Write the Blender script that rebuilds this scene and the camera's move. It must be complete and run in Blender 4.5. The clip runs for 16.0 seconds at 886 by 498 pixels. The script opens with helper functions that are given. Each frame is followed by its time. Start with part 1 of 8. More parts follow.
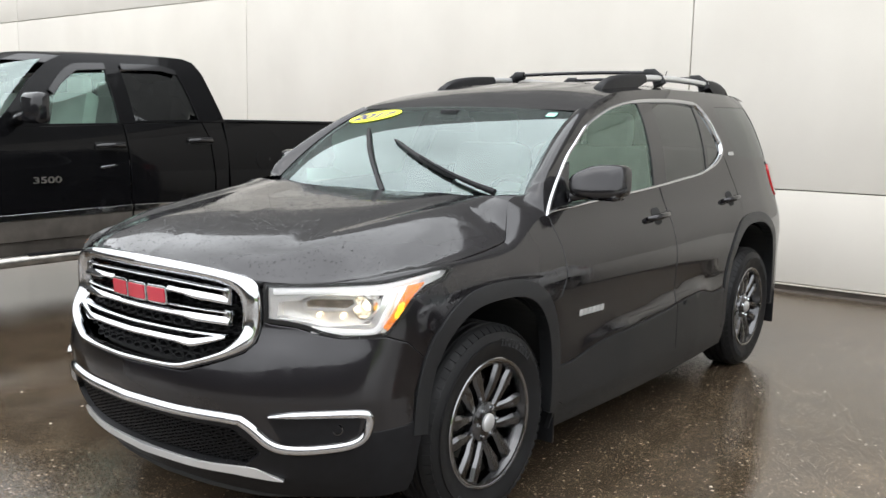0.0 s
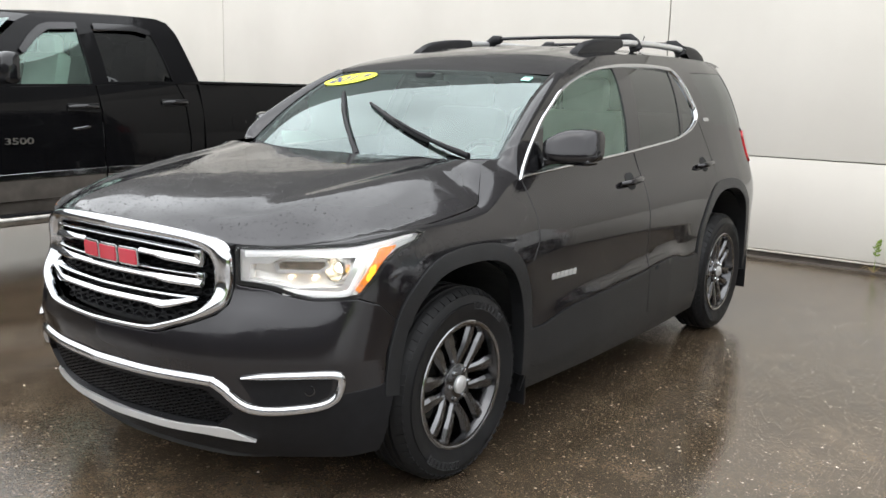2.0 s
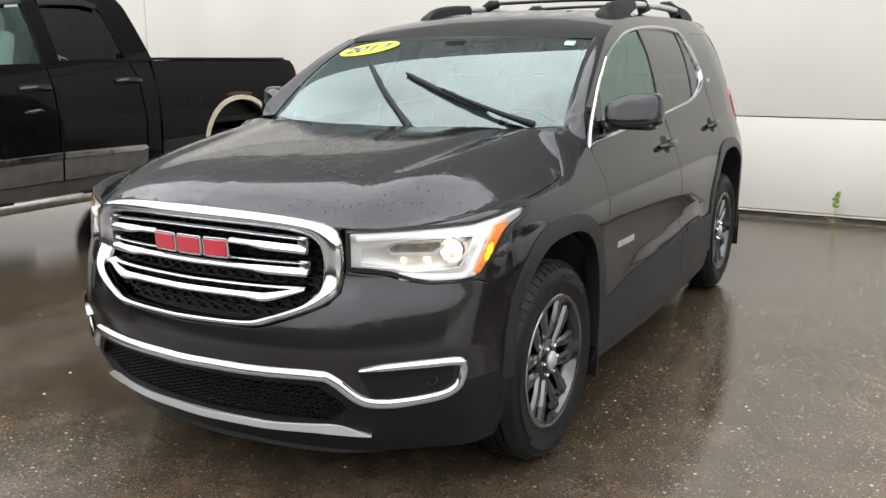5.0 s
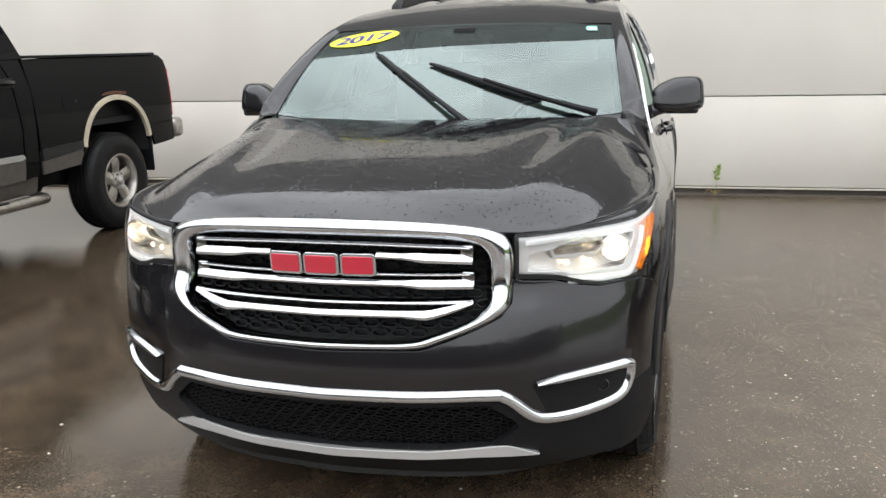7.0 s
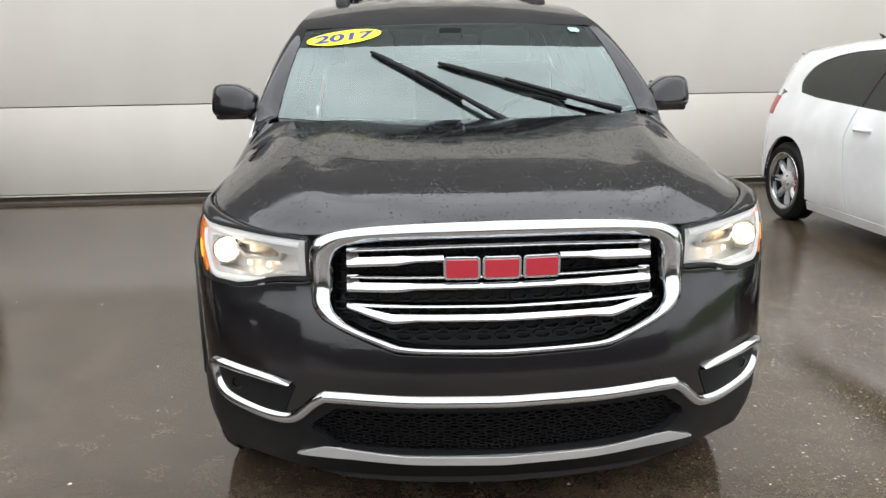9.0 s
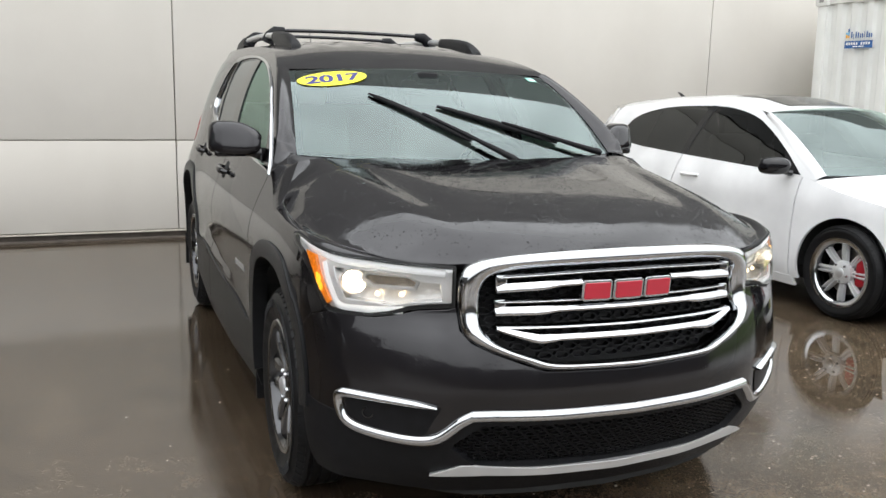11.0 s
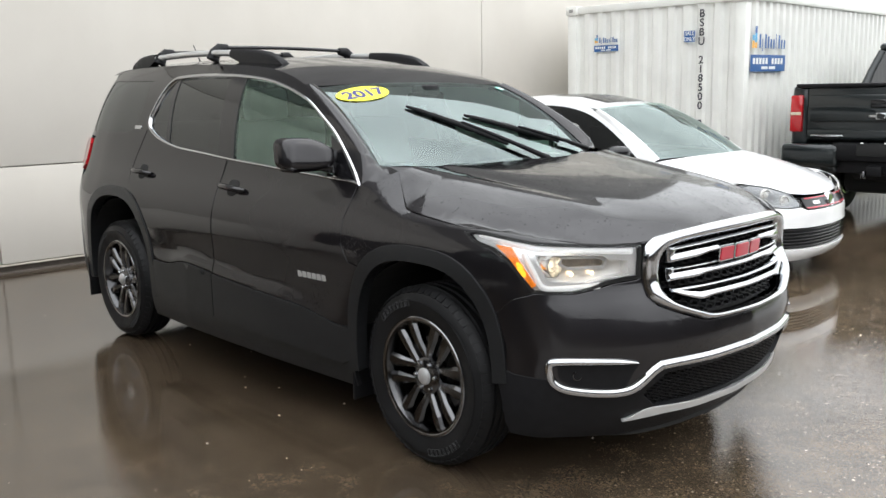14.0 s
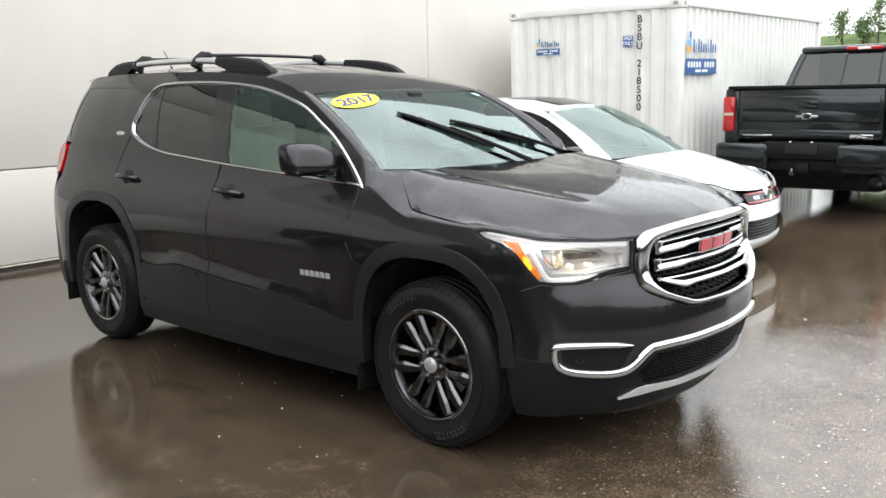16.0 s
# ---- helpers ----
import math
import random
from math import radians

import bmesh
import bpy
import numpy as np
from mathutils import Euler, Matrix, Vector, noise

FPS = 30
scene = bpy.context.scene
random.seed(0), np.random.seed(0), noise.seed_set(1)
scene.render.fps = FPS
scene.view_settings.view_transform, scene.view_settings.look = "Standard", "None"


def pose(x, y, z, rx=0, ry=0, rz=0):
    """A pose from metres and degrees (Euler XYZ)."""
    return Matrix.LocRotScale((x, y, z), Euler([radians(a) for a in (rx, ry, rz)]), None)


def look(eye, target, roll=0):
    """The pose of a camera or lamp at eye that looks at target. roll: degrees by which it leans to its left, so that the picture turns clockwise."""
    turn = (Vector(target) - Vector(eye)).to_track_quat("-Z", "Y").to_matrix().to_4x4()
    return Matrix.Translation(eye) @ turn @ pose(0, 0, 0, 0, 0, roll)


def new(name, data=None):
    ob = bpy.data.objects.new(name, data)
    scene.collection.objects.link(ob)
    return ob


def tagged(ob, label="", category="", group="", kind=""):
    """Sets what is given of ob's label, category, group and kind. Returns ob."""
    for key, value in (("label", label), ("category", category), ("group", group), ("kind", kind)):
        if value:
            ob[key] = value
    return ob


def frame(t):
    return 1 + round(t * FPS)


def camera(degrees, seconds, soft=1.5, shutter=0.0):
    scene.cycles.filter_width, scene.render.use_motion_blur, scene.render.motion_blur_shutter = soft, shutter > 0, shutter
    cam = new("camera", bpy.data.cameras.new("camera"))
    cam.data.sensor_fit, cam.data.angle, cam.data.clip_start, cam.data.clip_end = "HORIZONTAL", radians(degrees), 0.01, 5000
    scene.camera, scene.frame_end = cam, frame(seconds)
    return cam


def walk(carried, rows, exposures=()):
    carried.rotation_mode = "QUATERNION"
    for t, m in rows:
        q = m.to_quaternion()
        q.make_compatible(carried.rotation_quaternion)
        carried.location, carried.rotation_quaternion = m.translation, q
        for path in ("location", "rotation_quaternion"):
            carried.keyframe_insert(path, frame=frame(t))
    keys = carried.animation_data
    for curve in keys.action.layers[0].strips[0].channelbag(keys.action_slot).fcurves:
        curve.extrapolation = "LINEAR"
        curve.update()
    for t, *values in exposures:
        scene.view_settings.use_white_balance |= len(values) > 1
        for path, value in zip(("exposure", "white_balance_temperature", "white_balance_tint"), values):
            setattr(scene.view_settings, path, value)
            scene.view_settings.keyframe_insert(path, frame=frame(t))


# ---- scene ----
cam = camera(53.7, 16.0)
PATH = [
    (0, (2.663, -2.585, 1.471), (1.452, -1.019, 1.187), 1.1),
    (0.5, (2.67, -2.559, 1.461), (1.485, -0.981, 1.135), 1.3),
    (1, (2.673, -2.563, 1.458), (1.498, -0.986, 1.092), 1.6),
    (1.5, (2.672, -2.57, 1.459), (1.501, -0.993, 1.079), 1.8),
    (2, (2.693, -2.58, 1.466), (1.527, -0.995, 1.105), 1.6),
    (2.5, (2.696, -2.556, 1.469), (1.535, -0.964, 1.129), 1.6),
    (3, (2.708, -2.542, 1.45), (1.542, -0.961, 1.078), 2.0),
    (3.2, (2.698, -2.532, 1.449), (1.531, -0.958, 1.048), 2.0),
    (5.5, (1.779, -3.012, 1.453), (0.959, -1.24, 1.019), 0.1),
    (6, (1.518, -3.133, 1.477), (0.849, -1.303, 1.028), 0.3),
    (6.5, (1.215, -3.069, 1.459), (0.618, -1.215, 1.002), -1.4),
    (7, (0.955, -3.07, 1.463), (0.441, -1.191, 1.01), -1.5),
    (7.5, (0.641, -3.153, 1.489), (0.257, -1.242, 1.039), -1.4),
    (8, (0.319, -3.111, 1.458), (0.037, -1.182, 1.012), -3.3),
    (8.5, (0.002, -3.092, 1.466), (-0.1, -1.146, 1.017), -3.1),
    (8.7, (-0.122, -3.132, 1.466), (-0.13, -1.186, 1.007), -2.3),
    (10.8, (-1.392, -3.154, 1.502), (-0.706, -1.311, 1.138), 2.0),
    (11, (-1.513, -3.078, 1.464), (-0.773, -1.255, 1.105), 1.3),
    (11.5, (-1.758, -2.973, 1.489), (-0.915, -1.19, 1.157), -0.2),
    (12, (-2.097, -2.943, 1.492), (-1.121, -1.225, 1.178), 0.5),
    (12.5, (-2.389, -2.852, 1.483), (-1.325, -1.188, 1.169), 0.6),
    (13, (-2.678, -2.729, 1.497), (-1.507, -1.138, 1.184), -0.9),
    (13.5, (-2.996, -2.626, 1.504), (-1.699, -1.142, 1.165), -1.5),
    (14, (-3.172, -2.493, 1.487), (-1.809, -1.071, 1.141), -0.9),
    (14.5, (-3.384, -2.42, 1.489), (-1.965, -1.062, 1.111), -1.2),
    (15, (-3.577, -2.41, 1.504), (-2.116, -1.113, 1.074), -1.9),
    (15.5, (-3.611, -2.445, 1.516), (-2.133, -1.152, 1.135), -1.1),
    (16, (-3.584, -2.438, 1.526), (-2.104, -1.139, 1.177), -1.1),
]
walk(cam, [(t, look(e, g, r)) for t, e, g, r in PATH],
     [(0, 0.38), (3, 0.40), (5.5, 0.38), (7, 0.27), (8.5, 0.20), (11, 0.10), (12.5, 0.17), (14, 0.18), (15, 0.35), (16, 0.36)])

# ---------------------------------------------------------------- world and light
world = bpy.data.worlds.new("overcast_sky")
scene.world = world
world.use_nodes = True
wn, wl = world.node_tree.nodes, world.node_tree.links
sky = wn.new("ShaderNodeTexSky")
sky.sky_type = "NISHITA"
sky.sun_disc = False
sky.sun_elevation, sky.sun_rotation = radians(58), radians(200)
sky.air_density, sky.dust_density, sky.ozone_density = 1.0, 1.0, 1.0
grey = wn.new("ShaderNodeHueSaturation")
grey.inputs["Saturation"].default_value = 0.15
wl.new(sky.outputs[0], grey.inputs["Color"])
# overcast deck: brightest overhead, a third of that at the horizon, with soft cloud
wt = wn.new("ShaderNodeTexCoord")
sep = wn.new("ShaderNodeSeparateXYZ")
rise = wn.new("ShaderNodeMapRange")
rise.inputs["From Min"].default_value, rise.inputs["From Max"].default_value = 0.0, 1.0
rise.inputs["To Min"].default_value, rise.inputs["To Max"].default_value = 9.0, 23.0
cloud = wn.new("ShaderNodeTexNoise")
cloud.inputs["Scale"].default_value, cloud.inputs["Detail"].default_value, cloud.inputs["Distortion"].default_value = 2.6, 5, 0.4
soft = wn.new("ShaderNodeMapRange")
soft.inputs["From Min"].default_value, soft.inputs["From Max"].default_value = 0.3, 0.7
soft.inputs["To Min"].default_value, soft.inputs["To Max"].default_value = 0.74, 1.24
mulc = wn.new("ShaderNodeMath")
mulc.operation = "MULTIPLY"
tint = wn.new("ShaderNodeMixRGB")
tint.blend_type, tint.inputs[0].default_value = "MULTIPLY", 1.0
tint.inputs[2].default_value = (0.97, 1.0, 1.03, 1)
deck = wn.new("ShaderNodeMixRGB")
deck.inputs[0].default_value = 0.85
wl.new(wt.outputs["Generated"], sep.inputs[0])
wl.new(wt.outputs["Generated"], cloud.inputs["Vector"])
up = wn.new("ShaderNodeMath")
up.operation = "ABSOLUTE"
wl.new(sep.outputs["Z"], up.inputs[0])
wl.new(up.outputs[0], rise.inputs["Value"])
wl.new(cloud.outputs["Fac"], soft.inputs["Value"])
wl.new(rise.outputs[0], mulc.inputs[0])
wl.new(soft.outputs[0], mulc.inputs[1])
wl.new(mulc.outputs[0], tint.inputs[1])
wl.new(grey.outputs[0], deck.inputs[1])
wl.new(tint.outputs[0], deck.inputs[2])
wl.new(deck.outputs[0], wn["Background"].inputs["Color"])
wn["Background"].inputs["Strength"].default_value = 0.15

sun = new("sun", bpy.data.lights.new("sun", "SUN"))
sun.data.energy, sun.data.angle, sun.data.color = 0.3, radians(40), (1.0, 0.97, 0.93)
sun.matrix_world = look((4, -14, 24), (0, 1, 0))

# ---------------------------------------------------------------- materials


def material(name, color=(0.5, 0.5, 0.5), rough=0.5, metal=0.0, coat=0.0, spec=0.5, vary=0.0, scale=8.0, bump=0.0,
             bump_scale=200.0, rough_vary=0.0, coat_rough=0.03):
    m = bpy.data.materials.new(name)
    m.use_nodes = True
    nt = m.node_tree
    b = nt.nodes["Principled BSDF"]
    b.inputs["Base Color"].default_value = (*color, 1)
    b.inputs["Roughness"].default_value = rough
    b.inputs["Metallic"].default_value = metal
    b.inputs["Coat Weight"].default_value = coat
    b.inputs["Coat Roughness"].default_value = coat_rough
    b.inputs["Specular IOR Level"].default_value = spec
    tc = nt.nodes.new("ShaderNodeTexCoord")
    if vary or rough_vary:
        n = nt.nodes.new("ShaderNodeTexNoise")
        n.inputs["Scale"].default_value, n.inputs["Detail"].default_value = scale, 8
        nt.links.new(tc.outputs["Object"], n.inputs["Vector"])
        if vary:
            r = nt.nodes.new("ShaderNodeValToRGB")
            r.color_ramp.elements[0].position, r.color_ramp.elements[1].position = 0.3, 0.7
            r.color_ramp.elements[0].color = (*[c * (1 - vary) for c in color], 1)
            r.color_ramp.elements[1].color = (*[min(1, c * (1 + vary)) for c in color], 1)
            nt.links.new(n.outputs["Fac"], r.inputs["Fac"])
            nt.links.new(r.outputs[0], b.inputs["Base Color"])
        if rough_vary:
            k = nt.nodes.new("ShaderNodeMapRange")
            k.inputs["From Min"].default_value, k.inputs["From Max"].default_value = 0.3, 0.7
            k.inputs["To Min"].default_value, k.inputs["To Max"].default_value = max(0, rough - rough_vary), rough + rough_vary
            nt.links.new(n.outputs["Fac"], k.inputs["Value"])
            nt.links.new(k.outputs[0], b.inputs["Roughness"])
    if bump:
        n2 = nt.nodes.new("ShaderNodeTexNoise")
        n2.inputs["Scale"].default_value, n2.inputs["Detail"].default_value = bump_scale, 4
        nt.links.new(tc.outputs["Object"], n2.inputs["Vector"])
        bp = nt.nodes.new("ShaderNodeBump")
        bp.inputs["Strength"].default_value, bp.inputs["Distance"].default_value = bump, 0.004
        nt.links.new(n2.outputs["Fac"], bp.inputs["Height"])
        nt.links.new(bp.outputs[0], b.inputs["Normal"])
    return m


def wet_paint(name, color, metal=0.6, drops=0.26, rough=0.32, spec=0.5):
    """Clear-coated car paint with fine flake and beads of rain."""
    m = material(name, color, rough, metal, coat=1.0, vary=0.10, scale=2.5, spec=spec)
    nt = m.node_tree
    b = nt.nodes["Principled BSDF"]
    tc = nt.nodes.new("ShaderNodeTexCoord")
    v = nt.nodes.new("ShaderNodeTexVoronoi")
    v.inputs["Scale"].default_value, v.inputs["Randomness"].default_value = 95, 1.0
    nt.links.new(tc.outputs["Object"], v.inputs["Vector"])
    k = nt.nodes.new("ShaderNodeMapRange")
    k.inputs["From Min"].default_value, k.inputs["From Max"].default_value = 0.10, 0.38
    k.inputs["To Min"].default_value, k.inputs["To Max"].default_value = 1.0, 0.0
    nt.links.new(v.outputs["Distance"], k.inputs["Value"])
    patch = nt.nodes.new("ShaderNodeTexNoise")
    patch.inputs["Scale"].default_value, patch.inputs["Detail"].default_value = 6, 5
    nt.links.new(tc.outputs["Object"], patch.inputs["Vector"])
    pk = nt.nodes.new("ShaderNodeMapRange")
    pk.inputs["From Min"].default_value, pk.inputs["From Max"].default_value = 0.34, 0.70
    nt.links.new(patch.outputs["Fac"], pk.inputs["Value"])
    mul = nt.nodes.new("ShaderNodeMath")
    mul.operation = "MULTIPLY"
    nt.links.new(k.outputs[0], mul.inputs[0])
    nt.links.new(pk.outputs[0], mul.inputs[1])
    bp = nt.nodes.new("ShaderNodeBump")
    bp.inputs["Strength"].default_value, bp.inputs["Distance"].default_value = drops, 0.0012
    nt.links.new(mul.outputs[0], bp.inputs["Height"])
    nt.links.new(bp.outputs[0], b.inputs["Coat Normal"])
    # runs of water down the flanks, where the gloss is broken
    run = nt.nodes.new("ShaderNodeMapping")
    run.inputs["Scale"].default_value = (22, 22, 3.5)
    nt.links.new(tc.outputs["Object"], run.inputs["Vector"])
    film = nt.nodes.new("ShaderNodeTexNoise")
    film.inputs["Scale"].default_value, film.inputs["Detail"].default_value, film.inputs["Distortion"].default_value = 1.0, 6, 0.5
    nt.links.new(run.outputs[0], film.inputs["Vector"])
    fk = nt.nodes.new("ShaderNodeMapRange")
    fk.inputs["From Min"].default_value, fk.inputs["From Max"].default_value = 0.45, 0.68
    fk.inputs["To Min"].default_value, fk.inputs["To Max"].default_value = 0.02, 0.16
    nt.links.new(film.outputs["Fac"], fk.inputs["Value"])
    nt.links.new(fk.outputs[0], b.inputs["Coat Roughness"])
    return m


def glass(name, tint=(0.8, 0.9, 0.86), haze=0.0, ior=1.5, rough=0.0, haze_color=(0.8, 0.85, 0.85), gloss=(0.95, 0.98, 0.98)):
    """Thin pane: tinted see-through with a mirror that grows at grazing angles, and an even film of haze."""
    m = bpy.data.materials.new(name)
    m.use_nodes = True
    nt = m.node_tree
    nt.nodes.remove(nt.nodes["Principled BSDF"])
    t = nt.nodes.new("ShaderNodeBsdfTransparent")
    t.inputs[0].default_value = (*tint, 1)
    g = nt.nodes.new("ShaderNodeBsdfGlossy")
    g.inputs["Roughness"].default_value = rough
    g.inputs["Color"].default_value = (*gloss, 1)
    f = nt.nodes.new("ShaderNodeFresnel")
    f.inputs["IOR"].default_value = ior
    mix = nt.nodes.new("ShaderNodeMixShader")
    base = t
    if haze:
        d = nt.nodes.new("ShaderNodeBsdfDiffuse")
        d.inputs[0].default_value = (*haze_color, 1)
        hm = nt.nodes.new("ShaderNodeMixShader")
        hm.inputs[0].default_value = haze
        nt.links.new(t.outputs[0], hm.inputs[1])
        nt.links.new(d.outputs[0], hm.inputs[2])
        base = hm
    nt.links.new(f.outputs[0], mix.inputs[0])
    nt.links.new(base.outputs[0], mix.inputs[1])
    nt.links.new(g.outputs[0], mix.inputs[2])
    nt.links.new(mix.outputs[0], nt.nodes["Material Output"].inputs[0])
    return m


def glow(name, color, strength):
    m = bpy.data.materials.new(name)
    m.use_nodes = True
    b = m.node_tree.nodes["Principled BSDF"]
    b.inputs["Base Color"].default_value = (*color, 1)
    b.inputs["Emission Color"].default_value = (*color, 1)
    b.inputs["Emission Strength"].default_value = strength
    return m


POOL = (2.4, 0.25, 0.9)


def ground_material():
    m = bpy.data.materials.new("wet_concrete_paving")
    m.use_nodes = True
    nt = m.node_tree
    L, N = nt.links, nt.nodes
    b = N["Principled BSDF"]
    tc = N.new("ShaderNodeTexCoord")

    def noise_tex(scale, detail, dist=0.0, rough=0.55):
        n = N.new("ShaderNodeTexNoise")
        n.inputs["Scale"].default_value, n.inputs["Detail"].default_value = scale, detail
        n.inputs["Distortion"].default_value, n.inputs["Roughness"].default_value = dist, rough
        L.new(tc.outputs["Object"], n.inputs["Vector"])
        return n

    def ramp(src, a, z, ca, cz):
        r = N.new("ShaderNodeValToRGB")
        r.color_ramp.elements[0].position, r.color_ramp.elements[1].position = a, z
        r.color_ramp.elements[0].color, r.color_ramp.elements[1].color = (*ca, 1), (*cz, 1)
        L.new(src, r.inputs[0])
        return r

    big, mid = noise_tex(0.55, 4, 0.6), noise_tex(5, 6, 0.3)
    fine = noise_tex(170, 3)
    v = N.new("ShaderNodeTexVoronoi")
    v.inputs["Scale"].default_value = 130
    L.new(tc.outputs["Object"], v.inputs["Vector"])
    stones = ramp(v.outputs["Color"], 0.1, 0.95, (0.064, 0.049, 0.035), (0.108, 0.085, 0.062))
    dark = ramp(mid.outputs["Fac"], 0.3, 0.72, (0.56, 0.53, 0.50), (1.18, 1.15, 1.10))
    mul = N.new("ShaderNodeMixRGB")
    mul.blend_type, mul.inputs[0].default_value = "MULTIPLY", 1.0
    L.new(stones.outputs[0], mul.inputs[1])
    L.new(dark.outputs[0], mul.inputs[2])
    patch = ramp(big.outputs["Fac"], 0.35, 0.65, (0.75, 0.74, 0.72), (1.1, 1.08, 1.05))
    mul2 = N.new("ShaderNodeMixRGB")
    mul2.blend_type, mul2.inputs[0].default_value = "MULTIPLY", 1.0
    L.new(mul.outputs[0], mul2.inputs[1])
    L.new(patch.outputs[0], mul2.inputs[2])
    # coarser, paler and more open towards the bright end of the yard, with pale chips in it
    place = N.new("ShaderNodeSeparateXYZ")
    L.new(tc.outputs["Object"], place.inputs[0])
    wob = N.new("ShaderNodeMath")
    wob.operation = "MULTIPLY_ADD"
    wob.inputs[1].default_value = 3.0
    L.new(big.outputs["Fac"], wob.inputs[0])
    L.new(place.outputs["X"], wob.inputs[2])
    coarse_x = N.new("ShaderNodeMapRange")
    coarse_x.inputs["From Min"].default_value, coarse_x.inputs["From Max"].default_value = 1.1, 3.4
    L.new(wob.outputs[0], coarse_x.inputs["Value"])
    wob_y = N.new("ShaderNodeMath")
    wob_y.operation = "MULTIPLY_ADD"
    wob_y.inputs[1].default_value = -1.6
    L.new(big.outputs["Fac"], wob_y.inputs[0])
    L.new(place.outputs["Y"], wob_y.inputs[2])
    coarse_y = N.new("ShaderNodeMapRange")
    coarse_y.inputs["From Min"].default_value, coarse_y.inputs["From Max"].default_value = -1.1, -2.2
    L.new(wob_y.outputs[0], coarse_y.inputs["Value"])
    widest = N.new("ShaderNodeMath")
    widest.operation = "MAXIMUM"
    L.new(coarse_x.outputs[0], widest.inputs[0])
    L.new(coarse_y.outputs[0], widest.inputs[1])
    # calm, deeper water between the hatchback and the green pickup
    calm = N.new("ShaderNodeMapRange")
    calm.inputs["From Min"].default_value, calm.inputs["From Max"].default_value = 2.4, 5.0
    calm.inputs["To Min"].default_value, calm.inputs["To Max"].default_value = 1.0, 0.4
    L.new(place.outputs["X"], calm.inputs["Value"])
    coarse = N.new("ShaderNodeMath")
    coarse.operation = "MULTIPLY"
    L.new(widest.outputs[0], coarse.inputs[0])
    L.new(calm.outputs[0], coarse.inputs[1])

    def grains(scale, least, strength):
        """Stones of one mean size, each with a radius and a paleness of its own."""
        c = N.new("ShaderNodeTexVoronoi")
        c.inputs["Scale"].default_value = scale
        L.new(tc.outputs["Object"], c.inputs["Vector"])
        rgb = N.new("ShaderNodeSeparateColor")
        L.new(c.outputs["Color"], rgb.inputs[0])
        size = N.new("ShaderNodeMapRange")
        size.inputs["From Min"].default_value, size.inputs["From Max"].default_value = least, 1.0
        size.inputs["To Min"].default_value, size.inputs["To Max"].default_value = -0.05, 0.42
        L.new(rgb.outputs["Red"], size.inputs["Value"])
        rim = N.new("ShaderNodeMath")
        rim.operation = "SUBTRACT"
        L.new(size.outputs[0], rim.inputs[0])
        L.new(c.outputs["Distance"], rim.inputs[1])
        m1 = N.new("ShaderNodeMath")
        m1.operation = "MULTIPLY"
        L.new(ramp(rim.outputs[0], 0.0, 0.10, (0, 0, 0), (1, 1, 1)).outputs[0], m1.inputs[0])
        L.new(ramp(rgb.outputs["Green"], 0.0, 1.0, (0.15, 0.15, 0.15), (strength, strength, strength)).outputs[0], m1.inputs[1])
        m2 = N.new("ShaderNodeMath")
        m2.operation = "MULTIPLY"
        L.new(m1.outputs[0], m2.inputs[0])
        L.new(coarse.outputs[0], m2.inputs[1])
        return m2

    fine_grain, mid_grain, big_grain = grains(190, 0.15, 0.9), grains(105, 0.45, 1.0), grains(52, 0.80, 1.0)
    lay = [N.new("ShaderNodeMixRGB") for _ in range(3)]
    for node, grain, tint_c in zip(lay, (fine_grain, mid_grain, big_grain), ((0.235, 0.192, 0.144), (0.40, 0.345, 0.27), (0.48, 0.43, 0.36))):
        node.inputs[2].default_value = (*tint_c, 1)
        L.new(grain.outputs[0], node.inputs[0])
    L.new(lay[0].outputs[0], lay[1].inputs[1])
    L.new(lay[1].outputs[0], lay[2].inputs[1])
    tone = ramp(coarse.outputs[0], 0.0, 1.0, (0.80, 0.79, 0.78), (1.08, 1.05, 1.0))
    mul3 = N.new("ShaderNodeMixRGB")
    mul3.blend_type, mul3.inputs[0].default_value = "MULTIPLY", 1.0
    L.new(mul2.outputs[0], mul3.inputs[1])
    L.new(tone.outputs[0], mul3.inputs[2])
    L.new(mul3.outputs[0], lay[0].inputs[1])
    L.new(lay[2].outputs[0], b.inputs["Base Color"])
    # standing water: smooth where the broad noise is low
    wet = noise_tex(0.38, 5, 0.8)
    k = N.new("ShaderNodeMapRange")
    k.inputs["From Min"].default_value, k.inputs["From Max"].default_value = 0.46, 0.70
    k.inputs["To Min"].default_value, k.inputs["To Max"].default_value = 0.025, 0.085
    L.new(wet.outputs["Fac"], k.inputs["Value"])
    damp = N.new("ShaderNodeMapRange")
    damp.inputs["From Min"].default_value, damp.inputs["From Max"].default_value = 0.42, 0.66
    damp.inputs["To Min"].default_value, damp.inputs["To Max"].default_value = 0.0, 0.04
    L.new(mid.outputs["Fac"], damp.inputs["Value"])
    ksum = N.new("ShaderNodeMath")
    ksum.operation = "ADD"
    L.new(k.outputs[0], ksum.inputs[0])
    L.new(damp.outputs[0], ksum.inputs[1])
    rsum = N.new("ShaderNodeMath")
    rsum.operation = "MULTIPLY_ADD"
    rsum.inputs[1].default_value = 0.0
    L.new(coarse.outputs[0], rsum.inputs[0])
    L.new(ksum.outputs[0], rsum.inputs[2])
    # a clear pool between the cars
    pool = N.new("ShaderNodeVectorMath")
    pool.operation = "DISTANCE"
    pool.inputs[1].default_value = (POOL[0], POOL[1], 0)
    L.new(tc.outputs["Object"], pool.inputs[0])
    shore = N.new("ShaderNodeMath")
